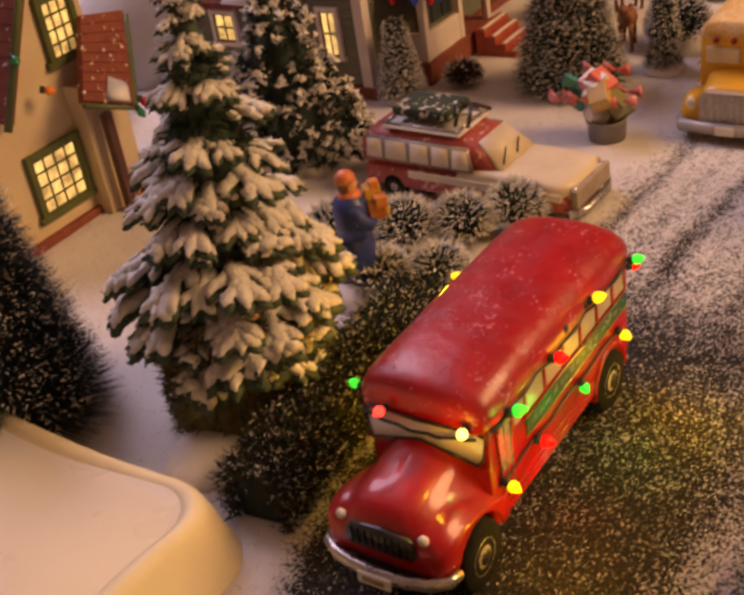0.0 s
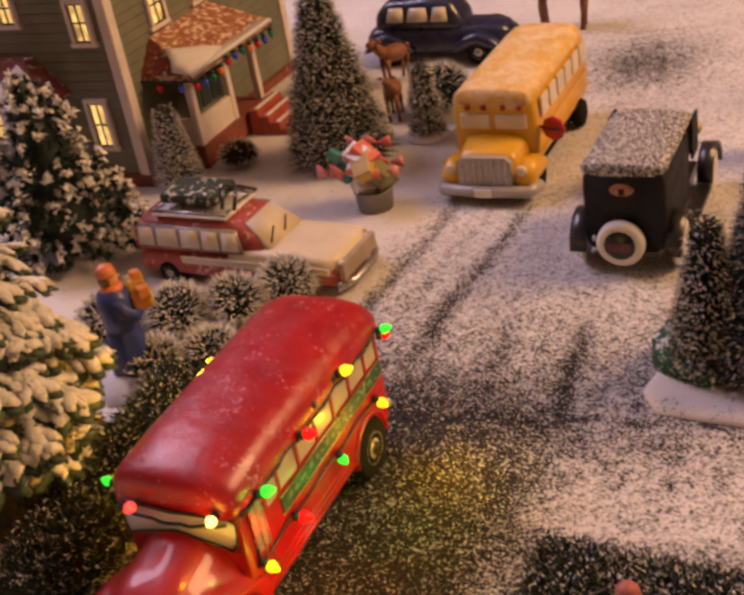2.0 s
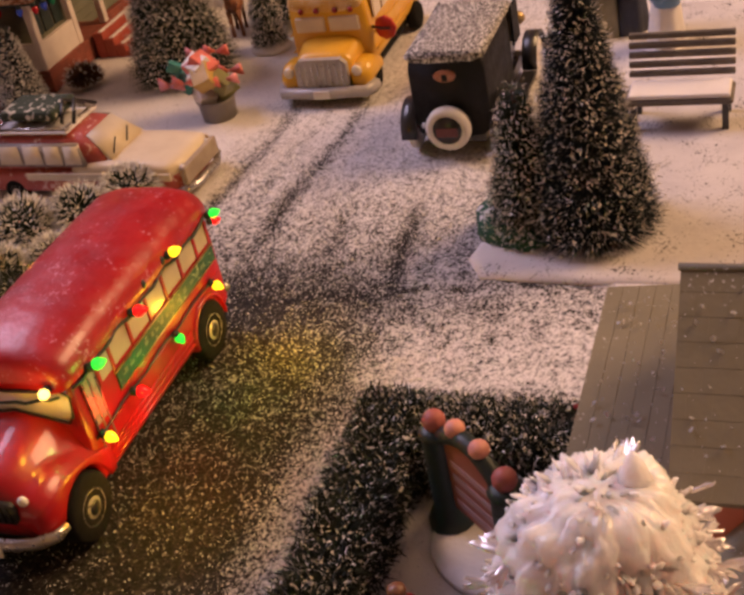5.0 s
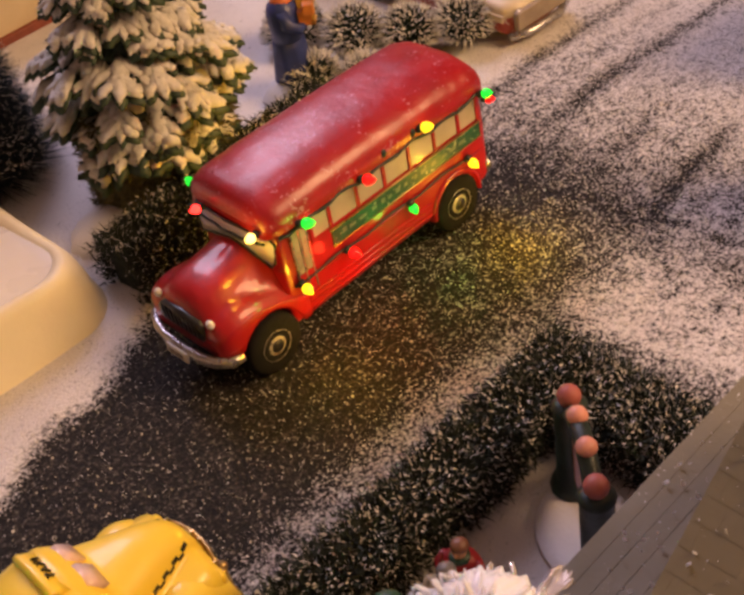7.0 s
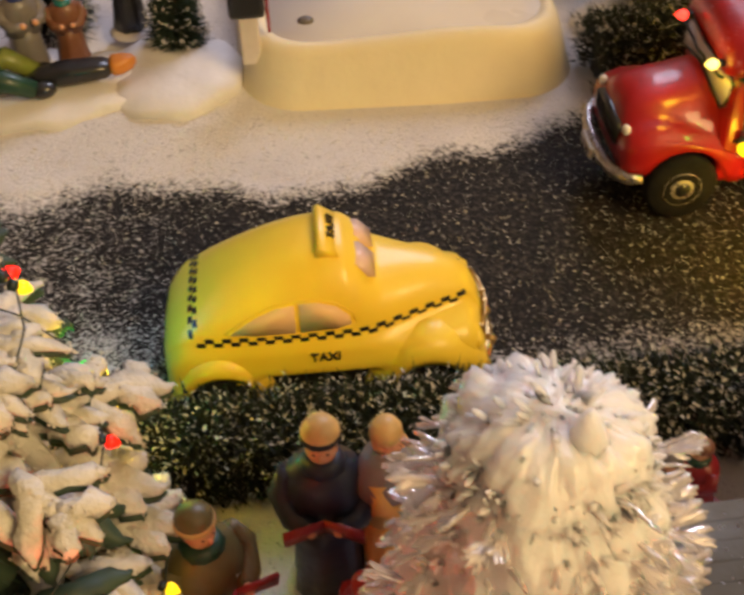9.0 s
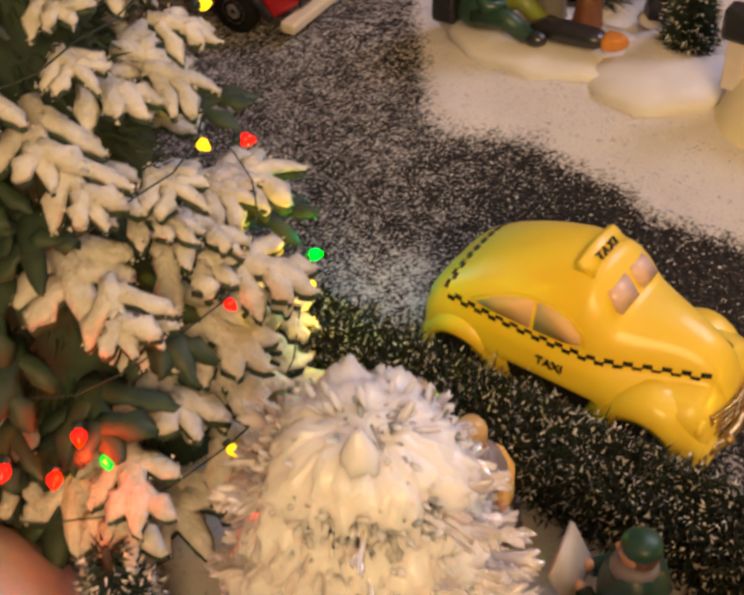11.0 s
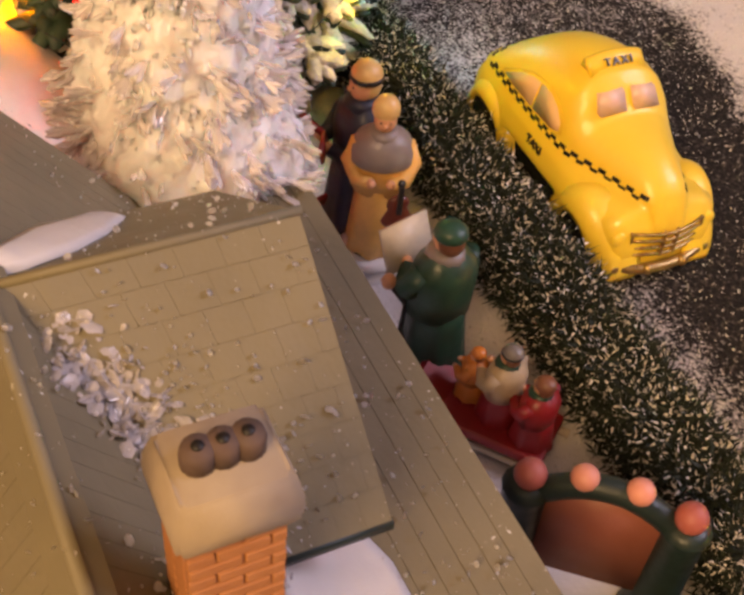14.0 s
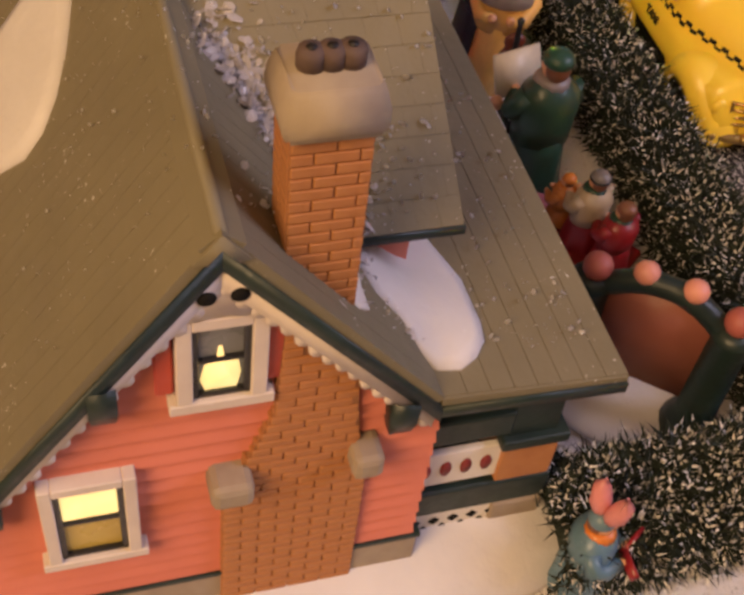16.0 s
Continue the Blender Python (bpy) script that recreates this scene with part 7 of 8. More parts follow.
    for f in bm.faces:
        f.smooth = False
    pr = part("porch_roof", bm, REDDUST, ob, "red shingle porch roof edged with snow")
    strips(pr, "shingle", [(2.985, 1.555, 0.53), (3.795, 1.555, 0.53), (3.62, 2.035, 0.765), (3.20, 2.035, 0.765)], 9, 0.03, 0.004, 0.008, REDDUST, across=13, stagger=1)
    strips(pr, "shingle", [(2.975, 2.11, 0.53), (2.975, 1.565, 0.53), (3.195, 2.03, 0.765), (3.195, 2.11, 0.765)], 9, 0.03, 0.004, 0.008, REDSHING, across=7, stagger=1)
    bm = B()
    rings(bm, [[(2.96, 1.54, 0.52), (3.80, 1.54, 0.52), (3.80, 1.555, 0.525), (3.70, 1.58, 0.545), (3.5, 1.57, 0.54), (3.3, 1.575, 0.545), (3.1, 1.60, 0.56), (3.0, 1.62, 0.56)],
               [(2.965, 1.545, 0.54), (3.795, 1.545, 0.54), (3.79, 1.555, 0.542), (3.70, 1.575, 0.558), (3.5, 1.565, 0.555), (3.3, 1.57, 0.558), (3.1, 1.595, 0.573), (3.0, 1.615, 0.575)]])
    part("roof_snow", bm, SNOW, pr, "snow along the porch eave")
    bm = B()
    corner = [(2.965, 1.545, 0.53), (3.12, 1.545, 0.53), (3.30, 1.56, 0.54), (3.24, 1.62, 0.57), (3.12, 1.70, 0.60), (3.06, 1.74, 0.62), (3.01, 1.68, 0.585), (2.97, 1.66, 0.545)]
    mid = Vector((3.09, 1.61, 0.60))
    rings(bm, [[Vector(p) for p in corner], [Vector(p) + Vector((-0.005, -0.006, 0.022)) for p in corner], [mid.lerp(Vector(p), 0.6) + Vector((-0.008, -0.008, 0.018)) for p in corner]])
    part("roof_snow", bm, SNOW, pr, "thick snow on the porch corner")
    bm = B()
    box(bm, (3.03, 1.62, 0.0), (3.72, 2.10, 0.12), 0, 0.005)
    part("porch_floor", bm, REDBRICK, ob, "red brick porch floor")
    for x, y in ((3.06, 1.65), (3.40, 1.65), (3.69, 1.65), (3.69, 2.0)):
        bm = B()
        box(bm, (x - 0.02, y - 0.02, 0.12), (x + 0.02, y + 0.02, 0.5), 0, 0.005)
        part("post", bm, TRIM, ob)
    bm = B()
    box(bm, (3.07, 1.635, 0.12), (3.40, 1.665, 0.26), 0, 0.004)
    box(bm, (3.045, 1.65, 0.12), (3.075, 2.09, 0.26), 0, 0.004)
    part("porch_wall", bm, TRIM, ob, "pale porch parapet")
    for i in range(3):
        bm = B()
        x0 = 3.10 + i * 0.1
        box(bm, (x0, 1.68, 0.27), (x0 + 0.08, 1.69, 0.47))
        part("porch_pane", bm, DKGREEN, ob)
    for i in range(4):
        bm = B()
        box(bm, (3.46, 1.60 - 0.06 * (i + 1), 0.0), (3.74, 1.60 - 0.06 * i, 0.14 - 0.035 * i), 0, 0.006)
        stp = part("porch_step", bm, mat("red_step_paint", (0.42, 0.09, 0.06), (0.32, 0.06, 0.04), scale=14), ob, "red step with snow")
        bm = B()
        box(bm, (3.47, 1.604 - 0.06 * (i + 1), 0.14 - 0.035 * i), (3.73, 1.570 - 0.06 * i, 0.147 - 0.035 * i), 0, 0.004, 1)
        part("tread_snow", bm, SNOW, stp)
    for i in range(11):
        t = i / 10
        p = (2.99 + 0.78 * t, 1.548, 0.485 - 0.015 * math.sin(9 * t))
        bulb_on(ob, p, (0, -0.15, -1), ("red_off", "blue", "green_off", "orange")[i % 4], 0.023)
    for i in range(4):
        bulb_on(ob, (2.965, 1.62 + 0.13 * i, 0.485), (-0.1, 0, -1), ("blue", "red_off", "orange", "green_off")[i], 0.023)
    bm = B()
    tube(bm, [(2.96, 2.08, 0.5), (2.965, 1.55, 0.5), (3.4, 1.545, 0.495), (3.80, 1.545, 0.5)], 0.006, 5)
    part("light_cable", bm, DKGREEN, ob)
    for o in set(ob.children) - before:
        o.location = (0.16 * U, 0.24 * U, 0.0)
    return ob


# switched-off bulbs that still carry a slight added glow
BULB["red_off"] = glow("red_unlit_bulb_glow", (0.45, 0.012, 0.02), 0.10)
BULB["green_off"] = glow("green_unlit_bulb_glow", (0.012, 0.16, 0.07), 0.10)
grey_house()


# ---- cream house behind the big spruce ----
def cream_house():
    ob = thing("cream_house", 0, 0, 0, 0, "cream porcelain house with green lit windows and red shingle roofs", "house")
    cw = mat("cream_stucco", (0.66, 0.54, 0.34), (0.56, 0.44, 0.27), scale=4, rough=0.6)
    gf = mat("moss_green_frame", (0.10, 0.12, 0.03), (0.07, 0.085, 0.025), scale=14, rough=0.5)
    bm = B()
    prism(bm, [(0.70, -0.02), (1.78, -0.02), (1.78, 0.92), (1.55, 1.3), (1.26, 0.70), (0.70, 0.30)], "y", 2.67, 3.6)
    part("wall", bm, cw, ob, "cream stucco wall")
    bm = B()
    box(bm, (0.68, 2.64, -0.02), (1.62, 2.68, 0.03), 0, 0.005)
    part("foundation", bm, REDBRICK, ob)
    window_unit(ob, "y", 1.275, 1.525, 0.125, 0.375, 2.665, -1, gf, LITWIN, cols=4, rows=4, sash=gf, width=0.03)
    window_unit(ob, "y", 1.555, 1.70, 0.72, 0.965, 2.665, -1, gf, LITWIN, cols=3, rows=4, sash=gf, width=0.03)
    # steep roof wing that drops on the near side
    bm = B()
    slab(bm, [(1.62, 2.60, 1.42), (1.62, 3.7, 1.42), (1.18, 3.7, 0.60), (1.18, 2.60, 0.60)], 0.04)
    roof = part("roof", bm, REDSHING, ob, "dark red shingle roof")
    strips(roof, "shingle", [(1.18, 3.6, 0.61), (1.18, 2.60, 0.61), (1.60, 2.60, 1.40), (1.60, 3.6, 1.40)], 14, 0.03, 0.004, 0.01, REDSHING, across=12, stagger=1)
    bm = B()
    tube(bm, [(1.165, 2.585, 0.575), (1.60, 2.585, 1.385)], 0.018, 6)
    part("fascia", bm, gf, roof)
    # porch with its own roof
    bm = B()
    q = [(1.46, 2.44, 0.60), (1.72, 2.44, 0.47), (1.96, 2.62, 0.80), (1.72, 2.62, 0.86)]
    slab(bm, q, 0.03)
    p = part("porch_roof", bm, REDSHING, ob, "dark red shingle porch roof with snow")
    strips(p, "shingle", [q[0], q[1], q[2], q[3]], 9, 0.03, 0.004, 0.008, REDSHING, across=7, stagger=1)
    bm = B()
    rings(bm, [[(1.58, 2.435, 0.55), (1.71, 2.435, 0.485), (1.75, 2.47, 0.54), (1.66, 2.48, 0.60)], [(1.59, 2.44, 0.575), (1.705, 2.44, 0.51), (1.74, 2.47, 0.565), (1.66, 2.48, 0.625)]])
    part("roof_snow", bm, SNOW, p)
    bm = B()
    tube(bm, [(1.45, 2.43, 0.585), (1.72, 2.43, 0.455), (1.96, 2.61, 0.78)], 0.014, 6)
    part("fascia", bm, gf, p)
    bm = B()
    box(bm, (1.60, 2.50, 0.0), (1.645, 2.54, 0.47), 0, 0.006)
    part("post", bm, mat("dark_brown_post", (0.09, 0.035, 0.02)), ob, "dark brown porch post")
    bm = B()
    prism(bm, [(1.56, -0.02), (1.80, -0.02), (1.80, 0.52), (1.56, 0.60)], "y", 2.58, 2.67)
    part("porch_side", bm, cw, ob)
    bm = B()
    box(bm, (1.67, 2.50, 0.02), (1.76, 2.51, 0.14), 0, 0.004)
    part("door_glow", bm, BULB["orange"], ob, "orange lit doorway")
    for at, way, c in (((1.40, 2.585, 0.66), (0.5, -0.5, -0.3), "orange"), ((1.30, 2.58, 0.84), (-0.3, -0.6, -0.3), "green_off"), ((1.76, 2.43, 0.48), (0.3, -0.6, -0.5), "red_off"), ((1.72, 2.42, 0.455), (0.1, -0.6, -0.8), "green_off")):
        bulb_on(ob, at, way, c, 0.026)


cream_house()


# ---- school bus ----
PALEGREY = mat("pale_grey_metal_paint", (0.46, 0.43, 0.42), (0.36, 0.34, 0.33), scale=14, rough=0.4, metal=0.2)


def school_bus():
    ob = thing("school_bus", 2.96, 0.255, 0, 0, "yellow toy school bus with snow-dusted roof and red stop sign", "bus")
    bm = B()
    loops = []
    for x, k in ((0.17, 0.93), (0.20, 1.0), (0.5, 1.0), (0.98, 1.0), (1.02, 0.95)):
        loops.append(section(x, 0.200 * k, 0.07, 0.445 + 0.01 * k, 5.0, 28, 0, 0.94))
    rings(bm, loops)
    part("body", bm, SCHOOL, ob)
    bm = B()
    loops = [section(x, 0.190 * k, 0.37, 0.462, 3.4, 24, 0, 0.9) for x, k in ((0.155, 0.9), (0.17, 0.98), (0.3, 1.0), (0.9, 1.0), (1.01, 0.96), (1.025, 0.9))]
    rings(bm, loops)
    part("roof", bm, mat("snow_dusted_yellow", (0.72, 0.40, 0.07), (0.64, 0.40, 0.14), scale=7, rough=0.6, specks=(0.80, 0.62, 0.38), speck_cover=0.45, speck_scale=160), ob, "yellow roof dusted with snow")
    bm = B()
    hull(bm, [(0.0, 0.13, 0.07, 0.20), (0.03, 0.15, 0.07, 0.225), (0.12, 0.16, 0.07, 0.24), (0.22, 0.17, 0.07, 0.265)], 12, 0, 3.6, 22, 0.9)
    part("bonnet", bm, SCHOOL, ob)
    for s in (-1, 1):
        bm = B()
        hull(bm, [(0.0, 0.045, 0.05, 0.14), (0.06, 0.055, 0.06, 0.175), (0.15, 0.055, 0.06, 0.17), (0.24, 0.045, 0.06, 0.12)], 12, 0, 2.6, 14)
        bmesh.ops.translate(bm, vec=(0, s * 0.168, 0), verts=bm.verts)
        part("wing", bm, SCHOOL, ob)
        for x in (0.13, 0.84):
            wheel(ob, x, s * 0.19, 0.068, 0.05, RUBBER, s)
        bm = B()
        ball(bm, (0.0, s * 0.165, 0.15), 0.026, 0, 10, 1, 0.6)
        part("headlight", bm, CREAM, ob)
        for i in range(6):
            bm = B()
            x = 0.235 + i * 0.125
            lo, hi = sorted((s * 0.196, s * 0.2085))
            box(bm, (x, lo, 0.30), (x + 0.10, hi, 0.395), 0, 0.004, 1)
            part("side_window", bm, CREAM, ob, "cream painted window")
        for z in (0.165, 0.245):
            bm = B()
            tube(bm, [(0.2, s * 0.207, z), (1.0, s * 0.207, z)], 0.005, 5)
            part("rub_rail", bm, SCHOOL, ob)
    bm = B()
    prism(bm, [(-0.125, 0.075), (-0.125, 0.19), (-0.10, 0.215), (0.10, 0.215), (0.125, 0.19), (0.125, 0.075)], "x", -0.018, 0.012)
    g = part("grille", bm, PALEGREY, ob, "silver grey grille")
    for i in range(8):
        bm = B()
        box(bm, (-0.023, -0.105 + i * 0.029, 0.085), (-0.017, -0.098 + i * 0.029, 0.2))
        part("grille_bar", bm, CHROME, g)
    bm = B()
    tube(bm, [(0.06, -0.225, 0.06), (-0.02, -0.2, 0.06), (-0.035, 0, 0.06), (-0.02, 0.2, 0.06), (0.06, 0.225, 0.06)], 0.028, 8)
    part("bumper", bm, PALEGREY, ob, "silver bumper")
    bm = B()
    box(bm, (-0.068, -0.04, 0.045), (-0.06, 0.04, 0.085), 0, 0.003, 1)
    part("plate", bm, WHITE, ob, "blank pale plate")
    for y0, y1 in ((-0.155, -0.01), (0.01, 0.155)):
        bm = B()
        box(bm, (0.155, y0, 0.275), (0.175, y1, 0.345), 0, 0.006, 1)
        part("windscreen", bm, CREAM, ob, "pale windscreen pane")
    for y in (-0.13, -0.055, 0.035, 0.11):
        bm = B()
        ball(bm, (0.15, y, 0.378), 0.014, 0, 10)
        part("roof_lamp", bm, redp, ob, "small red roof lamp")
    bm = B()
    q = Matrix.Rotation(math.radians(90), 3, "X")
    lathe(bm, [(0.0001, -0.006), (0.056, -0.006), (0.056, 0.006), (0.0001, 0.006)], (0.20, -0.262, 0.265), 8, 0, Matrix.Rotation(math.radians(-12), 3, "Z") @ Matrix.Rotation(math.radians(90), 3, "Y"))
    st = part("stop_sign", bm, paint("stop_red", (0.62, 0.03, 0.02)), ob, "red octagonal stop sign")
    bm = B()
    box(bm, (0.186, -0.290, 0.259), (0.192, -0.234, 0.271))
    part("writing_bar", bm, paint("dark_maroon", (0.10, 0.01, 0.01)), st)
    bm = B()
    tube(bm, [(0.205, -0.24, 0.265), (0.215, -0.19, 0.265)], 0.008, 5)
    part("sign_arm", bm, BLACK, ob)
    bm = B()
    box(bm, (0.1, -0.15, 0.03), (0.95, 0.15, 0.08))
    part("chassis", bm, RUBBER, ob)


school_bus()


# ---- station wagon ----
def wagon():
    ob = thing("station_wagon", 2.26, 1.075, -0.022, -92, "cream and red toy station wagon under snow with loaded roof rack", "car")
    ob.scale = (0.86, 0.86, 0.87)
    maroon = mat("faded_red_paint", (0.44, 0.085, 0.07), (0.34, 0.06, 0.05), scale=5, rough=0.5, coat=0.1, specks=(0.62, 0.40, 0.36), speck_cover=0.22, speck_scale=45)
    ivory = mat("ivory_paint_snowy", (0.72, 0.62, 0.46), (0.62, 0.52, 0.38), scale=6, rough=0.45, coat=0.2)
    L = 0.60
    bm = B()
    hull(bm, [(-L, 0.175, 0.06, 0.16), (-0.5, 0.20, 0.05, 0.185), (0, 0.205, 0.05, 0.19), (0.45, 0.20, 0.05, 0.185), (L, 0.185, 0.06, 0.165)], 24, 0, 4.5, 26, 0.95)
    part("body", bm, maroon, ob, "faded red lower body")
    bm = B()
    hull(bm, [(-0.05, 0.195, 0.12, 0.215), (0.1, 0.202, 0.12, 0.225), (0.4, 0.20, 0.12, 0.225), (0.585, 0.19, 0.12, 0.21)], 16, 0, 4.0, 24, 0.95)
    part("bonnet", bm, ivory, ob, "ivory bonnet covered with snow")
    bm = B()
    hull(bm, [(-0.60, 0.17, 0.15, 0.25), (-0.55, 0.18, 0.15, 0.335), (-0.3, 0.185, 0.15, 0.35), (0.0, 0.185, 0.15, 0.35), (0.10, 0.18, 0.15, 0.33), (0.22, 0.17, 0.15, 0.21)], 26, 0, 4.0, 24, 0.84)
    part("cabin", bm, maroon, ob, "faded red cabin")
    bm = B()
    rings(bm, [[(0.085 + k, -0.112, 0.332 + k), (0.085 + k, 0.112, 0.332 + k), (0.215 + k, 0.150, 0.224 + k), (0.215 + k, -0.150, 0.224 + k)] for k in (-0.02, 0.008)])
    part("windscreen", bm, ivory, ob, "snow-covered windscreen")
    bm = B()
    tube(bm, [(0.216, -0.12, 0.244), (0.175, -0.02, 0.277)], 0.004, 5)
    tube(bm, [(0.216, 0.01, 0.244), (0.175, 0.10, 0.277)], 0.004, 5)
    part("wiper", bm, BLACK, ob)
    for s in (-1, 1):
        bm = B()
        lo, hi = sorted((s * 0.198, s * 0.2085))
        box(bm, (-0.28, lo, 0.135), (0.55, hi, 0.175), 0, 0.004, 1)
        part("side_flash", bm, ivory, ob, "ivory side flash")
        bm = B()
        rings(bm, [[(x, s * (0.188 - 0.16 * (z - 0.21)) + s * k, z) for x, z in ((-0.535, 0.204), (0.085, 0.204), (0.050, 0.314), (-0.52, 0.314))] for k in (-0.02, 0.003)])
        part("window_surround", bm, PANE_GREY, ob, "thin dark window surround")
        for x0, x1 in ((-0.525, -0.43), (-0.415, -0.285), (-0.27, -0.16), (-0.145, -0.045), (-0.03, 0.065)):
            bm = B()
            rings(bm, [[(x, s * (0.188 - 0.16 * (z - 0.21)) + s * k, z) for x, z in ((x0, 0.215), (x1, 0.215), (x1 - 0.01, 0.305), (x0 + 0.005, 0.305))] for k in (-0.02, 0.006)])
            part("side_window", bm, CREAM, ob, "frosted side window")
        for x in (-0.38, 0.36):
            wheel(ob, x, s * 0.175, 0.066, 0.05, CHROME, s)
        bm = B()
        ball(bm, (0.585, s * 0.13, 0.16), 0.032, 0, 10, 1, 0.5)
        part("headlight", bm, CHROME, ob)
    bm = B()
    box(bm, (0.58, -0.17, 0.095), (0.612, 0.17, 0.185), 0, 0.008)
    part("grille", bm, STONE, ob, "grey toothed grille")
    bm = B()
    tube(bm, [(0.58, -0.20, 0.075), (0.625, -0.1, 0.075), (0.625, 0.1, 0.075), (0.58, 0.20, 0.075)], 0.02, 8)
    part("bumper", bm, CHROME, ob)
    bm = B()
    for y in (-0.13, 0.13):
        tube(bm, [(-0.45, y, 0.375), (0.0, y, 0.375)], 0.007, 6)
    for x in (-0.43, -0.29, -0.15, -0.02):
        tube(bm, [(x, -0.14, 0.375), (x, 0.14, 0.375)], 0.006, 6)
        for y in (-0.13, 0.13):
            tube(bm, [(x, y, 0.345), (x, y, 0.378)], 0.006, 6)
    part("roof_rack", bm, CHROME, ob)
    bm = B()
    box(bm, (-0.44, -0.145, 0.350), (-0.0, 0.145, 0.368), 0, 0.006, 1)
    part("rack_tray", bm, SNOW, ob)


wagon()


def luggage():
    ob = thing("luggage_bundle", 2.27, 1.28, 0.325, -92, "dark green wrapped bundle dusted with snow on the roof rack", "bundle")
    bm = B()
    box(bm, (-0.14, -0.095, 0.0), (0.14, 0.095, 0.048), 0, 0.018)
    part("wrapping", bm, mat("dark_green_cloth", (0.03, 0.045, 0.03), specks=(0.6, 0.58, 0.5), speck_cover=0.28, speck_scale=40, rough=0.9), ob)
    bm = B()
    for x in (0.19, 0.25):
        tube(bm, [(x - 0.02, -0.09, -0.005), (x - 0.05, 0.0, 0.06), (x - 0.02, 0.09, 0.0)], 0.009, 6)
    part("ski_strap", bm, BLACK, ob)


luggage()


# ---- delivery van ----
VANBLACK = mat("worn_black_paint", (0.008, 0.008, 0.010), (0.004, 0.004, 0.005), scale=10, rough=0.55, spec=0.3)


def van():
    ob = thing("delivery_van", 2.43, -0.49, 0, 0, "black vintage toy delivery van with snowy roof and white spare wheel", "van")
    bm = B()
    loops = [section(x, 0.156 * k, 0.085, 0.425, 7.0, 28) for x, k in ((0.0, 0.96), (0.012, 1.0), (0.3, 1.0), (0.43, 1.0), (0.445, 0.97))]
    rings(bm, loops)
    part("body", bm, VANBLACK, ob)
    bm = B()
    loops = [section(x, 0.159 * k, 0.40, 0.448, 3.0, 24) for x, k in ((-0.008, 0.90), (0.004, 1.0), (0.3, 1.0), (0.50, 1.0), (0.515, 0.92))]
    rings(bm, loops)
    part("roof", bm, mat("snow_dusted_black", (0.05, 0.045, 0.045), scale=45, specks=(0.78, 0.74, 0.7), speck_cover=0.42, speck_scale=190, rough=0.7), ob, "black roof dusted with snow")
    bm = B()
    lathe(bm, [(0.0001, -0.006), (0.045, -0.006), (0.045, 0.004), (0.0001, 0.004)], (-0.004, 0.005, 0.345), 16, 0, Matrix.Rotation(math.radians(90), 3, "Y") @ Matrix.Diagonal((0.55, 1, 1)))
    rw = part("rear_window", bm, mat("amber_oval", (0.50, 0.22, 0.14), rough=0.3), ob, "amber oval rear window")
    bm = B()
    box(bm, (-0.0125, -0.006, 0.325), (-0.0095, 0.016, 0.352))
    part("mark", bm, VANBLACK, rw)
    bm = B()
    q = Matrix.Rotation(math.radians(90), 3, "Y")
    lathe(bm, [(0.05, -0.02), (0.075, -0.026), (0.092, -0.012), (0.092, 0.012), (0.05, 0.02)], (-0.03, 0.012, 0.135), 24, 0, q)
    sp = part("spare_wheel", bm, WHITE, ob, "white-walled spare wheel")
    bm = B()
    lathe(bm, [(0.0001, -0.03), (0.02, -0.032), (0.03, -0.024), (0.060, -0.024), (0.060, 0.012), (0.0001, 0.012)], (-0.03, 0.012, 0.135), 16, 0, q)
    part("hub", bm, BLACK, sp)
    bm = B()
    box(bm, (-0.066, -0.032, 0.112), (-0.062, 0.055, 0.150), 0, 0.001, 1)
    part("badge", bm, paint("maroon_badge", (0.12, 0.02, 0.03)), sp, "small maroon badge")
    for s in (-1, 1):
        for x in (0.09, 0.72):
            wheel(ob, x, s * 0.185, 0.095, 0.03, CREAM, s, WHITE)
        for x0 in (0.09, 0.72):
            bm = B()
            loops = []
            for i in range(9):
                a = math.radians(-5 + 190 * i / 8)
                loops.append([(x0 + r * math.cos(a), y, 0.095 + r * math.sin(a)) for r, y in ((0.108, s * 0.15), (0.118, s * 0.15), (0.118, s * 0.215), (0.108, s * 0.215))])
            rings(bm, loops)
            part("mudguard", bm, BLACK, ob)
        bm = B()
        lo, hi = sorted((s * 0.15, s * 0.21))
        box(bm, (0.19, lo, 0.06), (0.62, hi, 0.075))
        part("running_board", bm, BLACK, ob)
        bm = B()
        box(bm, (0.46, s * 0.162 - 0.005, 0.26), (0.57, s * 0.162 + 0.005, 0.425))
        part("cab_side", bm, VANBLACK, ob)
        bm = B()
        ball(bm, (0.80, s * 0.11, 0.245), 0.03, 0, 10)
        part("headlamp", bm, GOLD, ob)
    bm = B()
    hull(bm, [(0.44, 0.13, 0.09, 0.27), (0.6, 0.12, 0.09, 0.265), (0.78, 0.095, 0.09, 0.255), (0.80, 0.085, 0.1, 0.25)], 12, 0, 4, 20, 0.85)
    part("bonnet", bm, BLACK, ob)
    bm = B()
    box(bm, (0.50, -0.155, 0.26), (0.512, 0.155, 0.425), 0, 0.003, 1)
    part("windscreen", bm, GREY_WIN, ob)
    bm = B()
    box(bm, (0.02, -0.12, 0.05), (0.78, 0.12, 0.1))
    part("chassis", bm, BLACK, ob)
    bm = B()
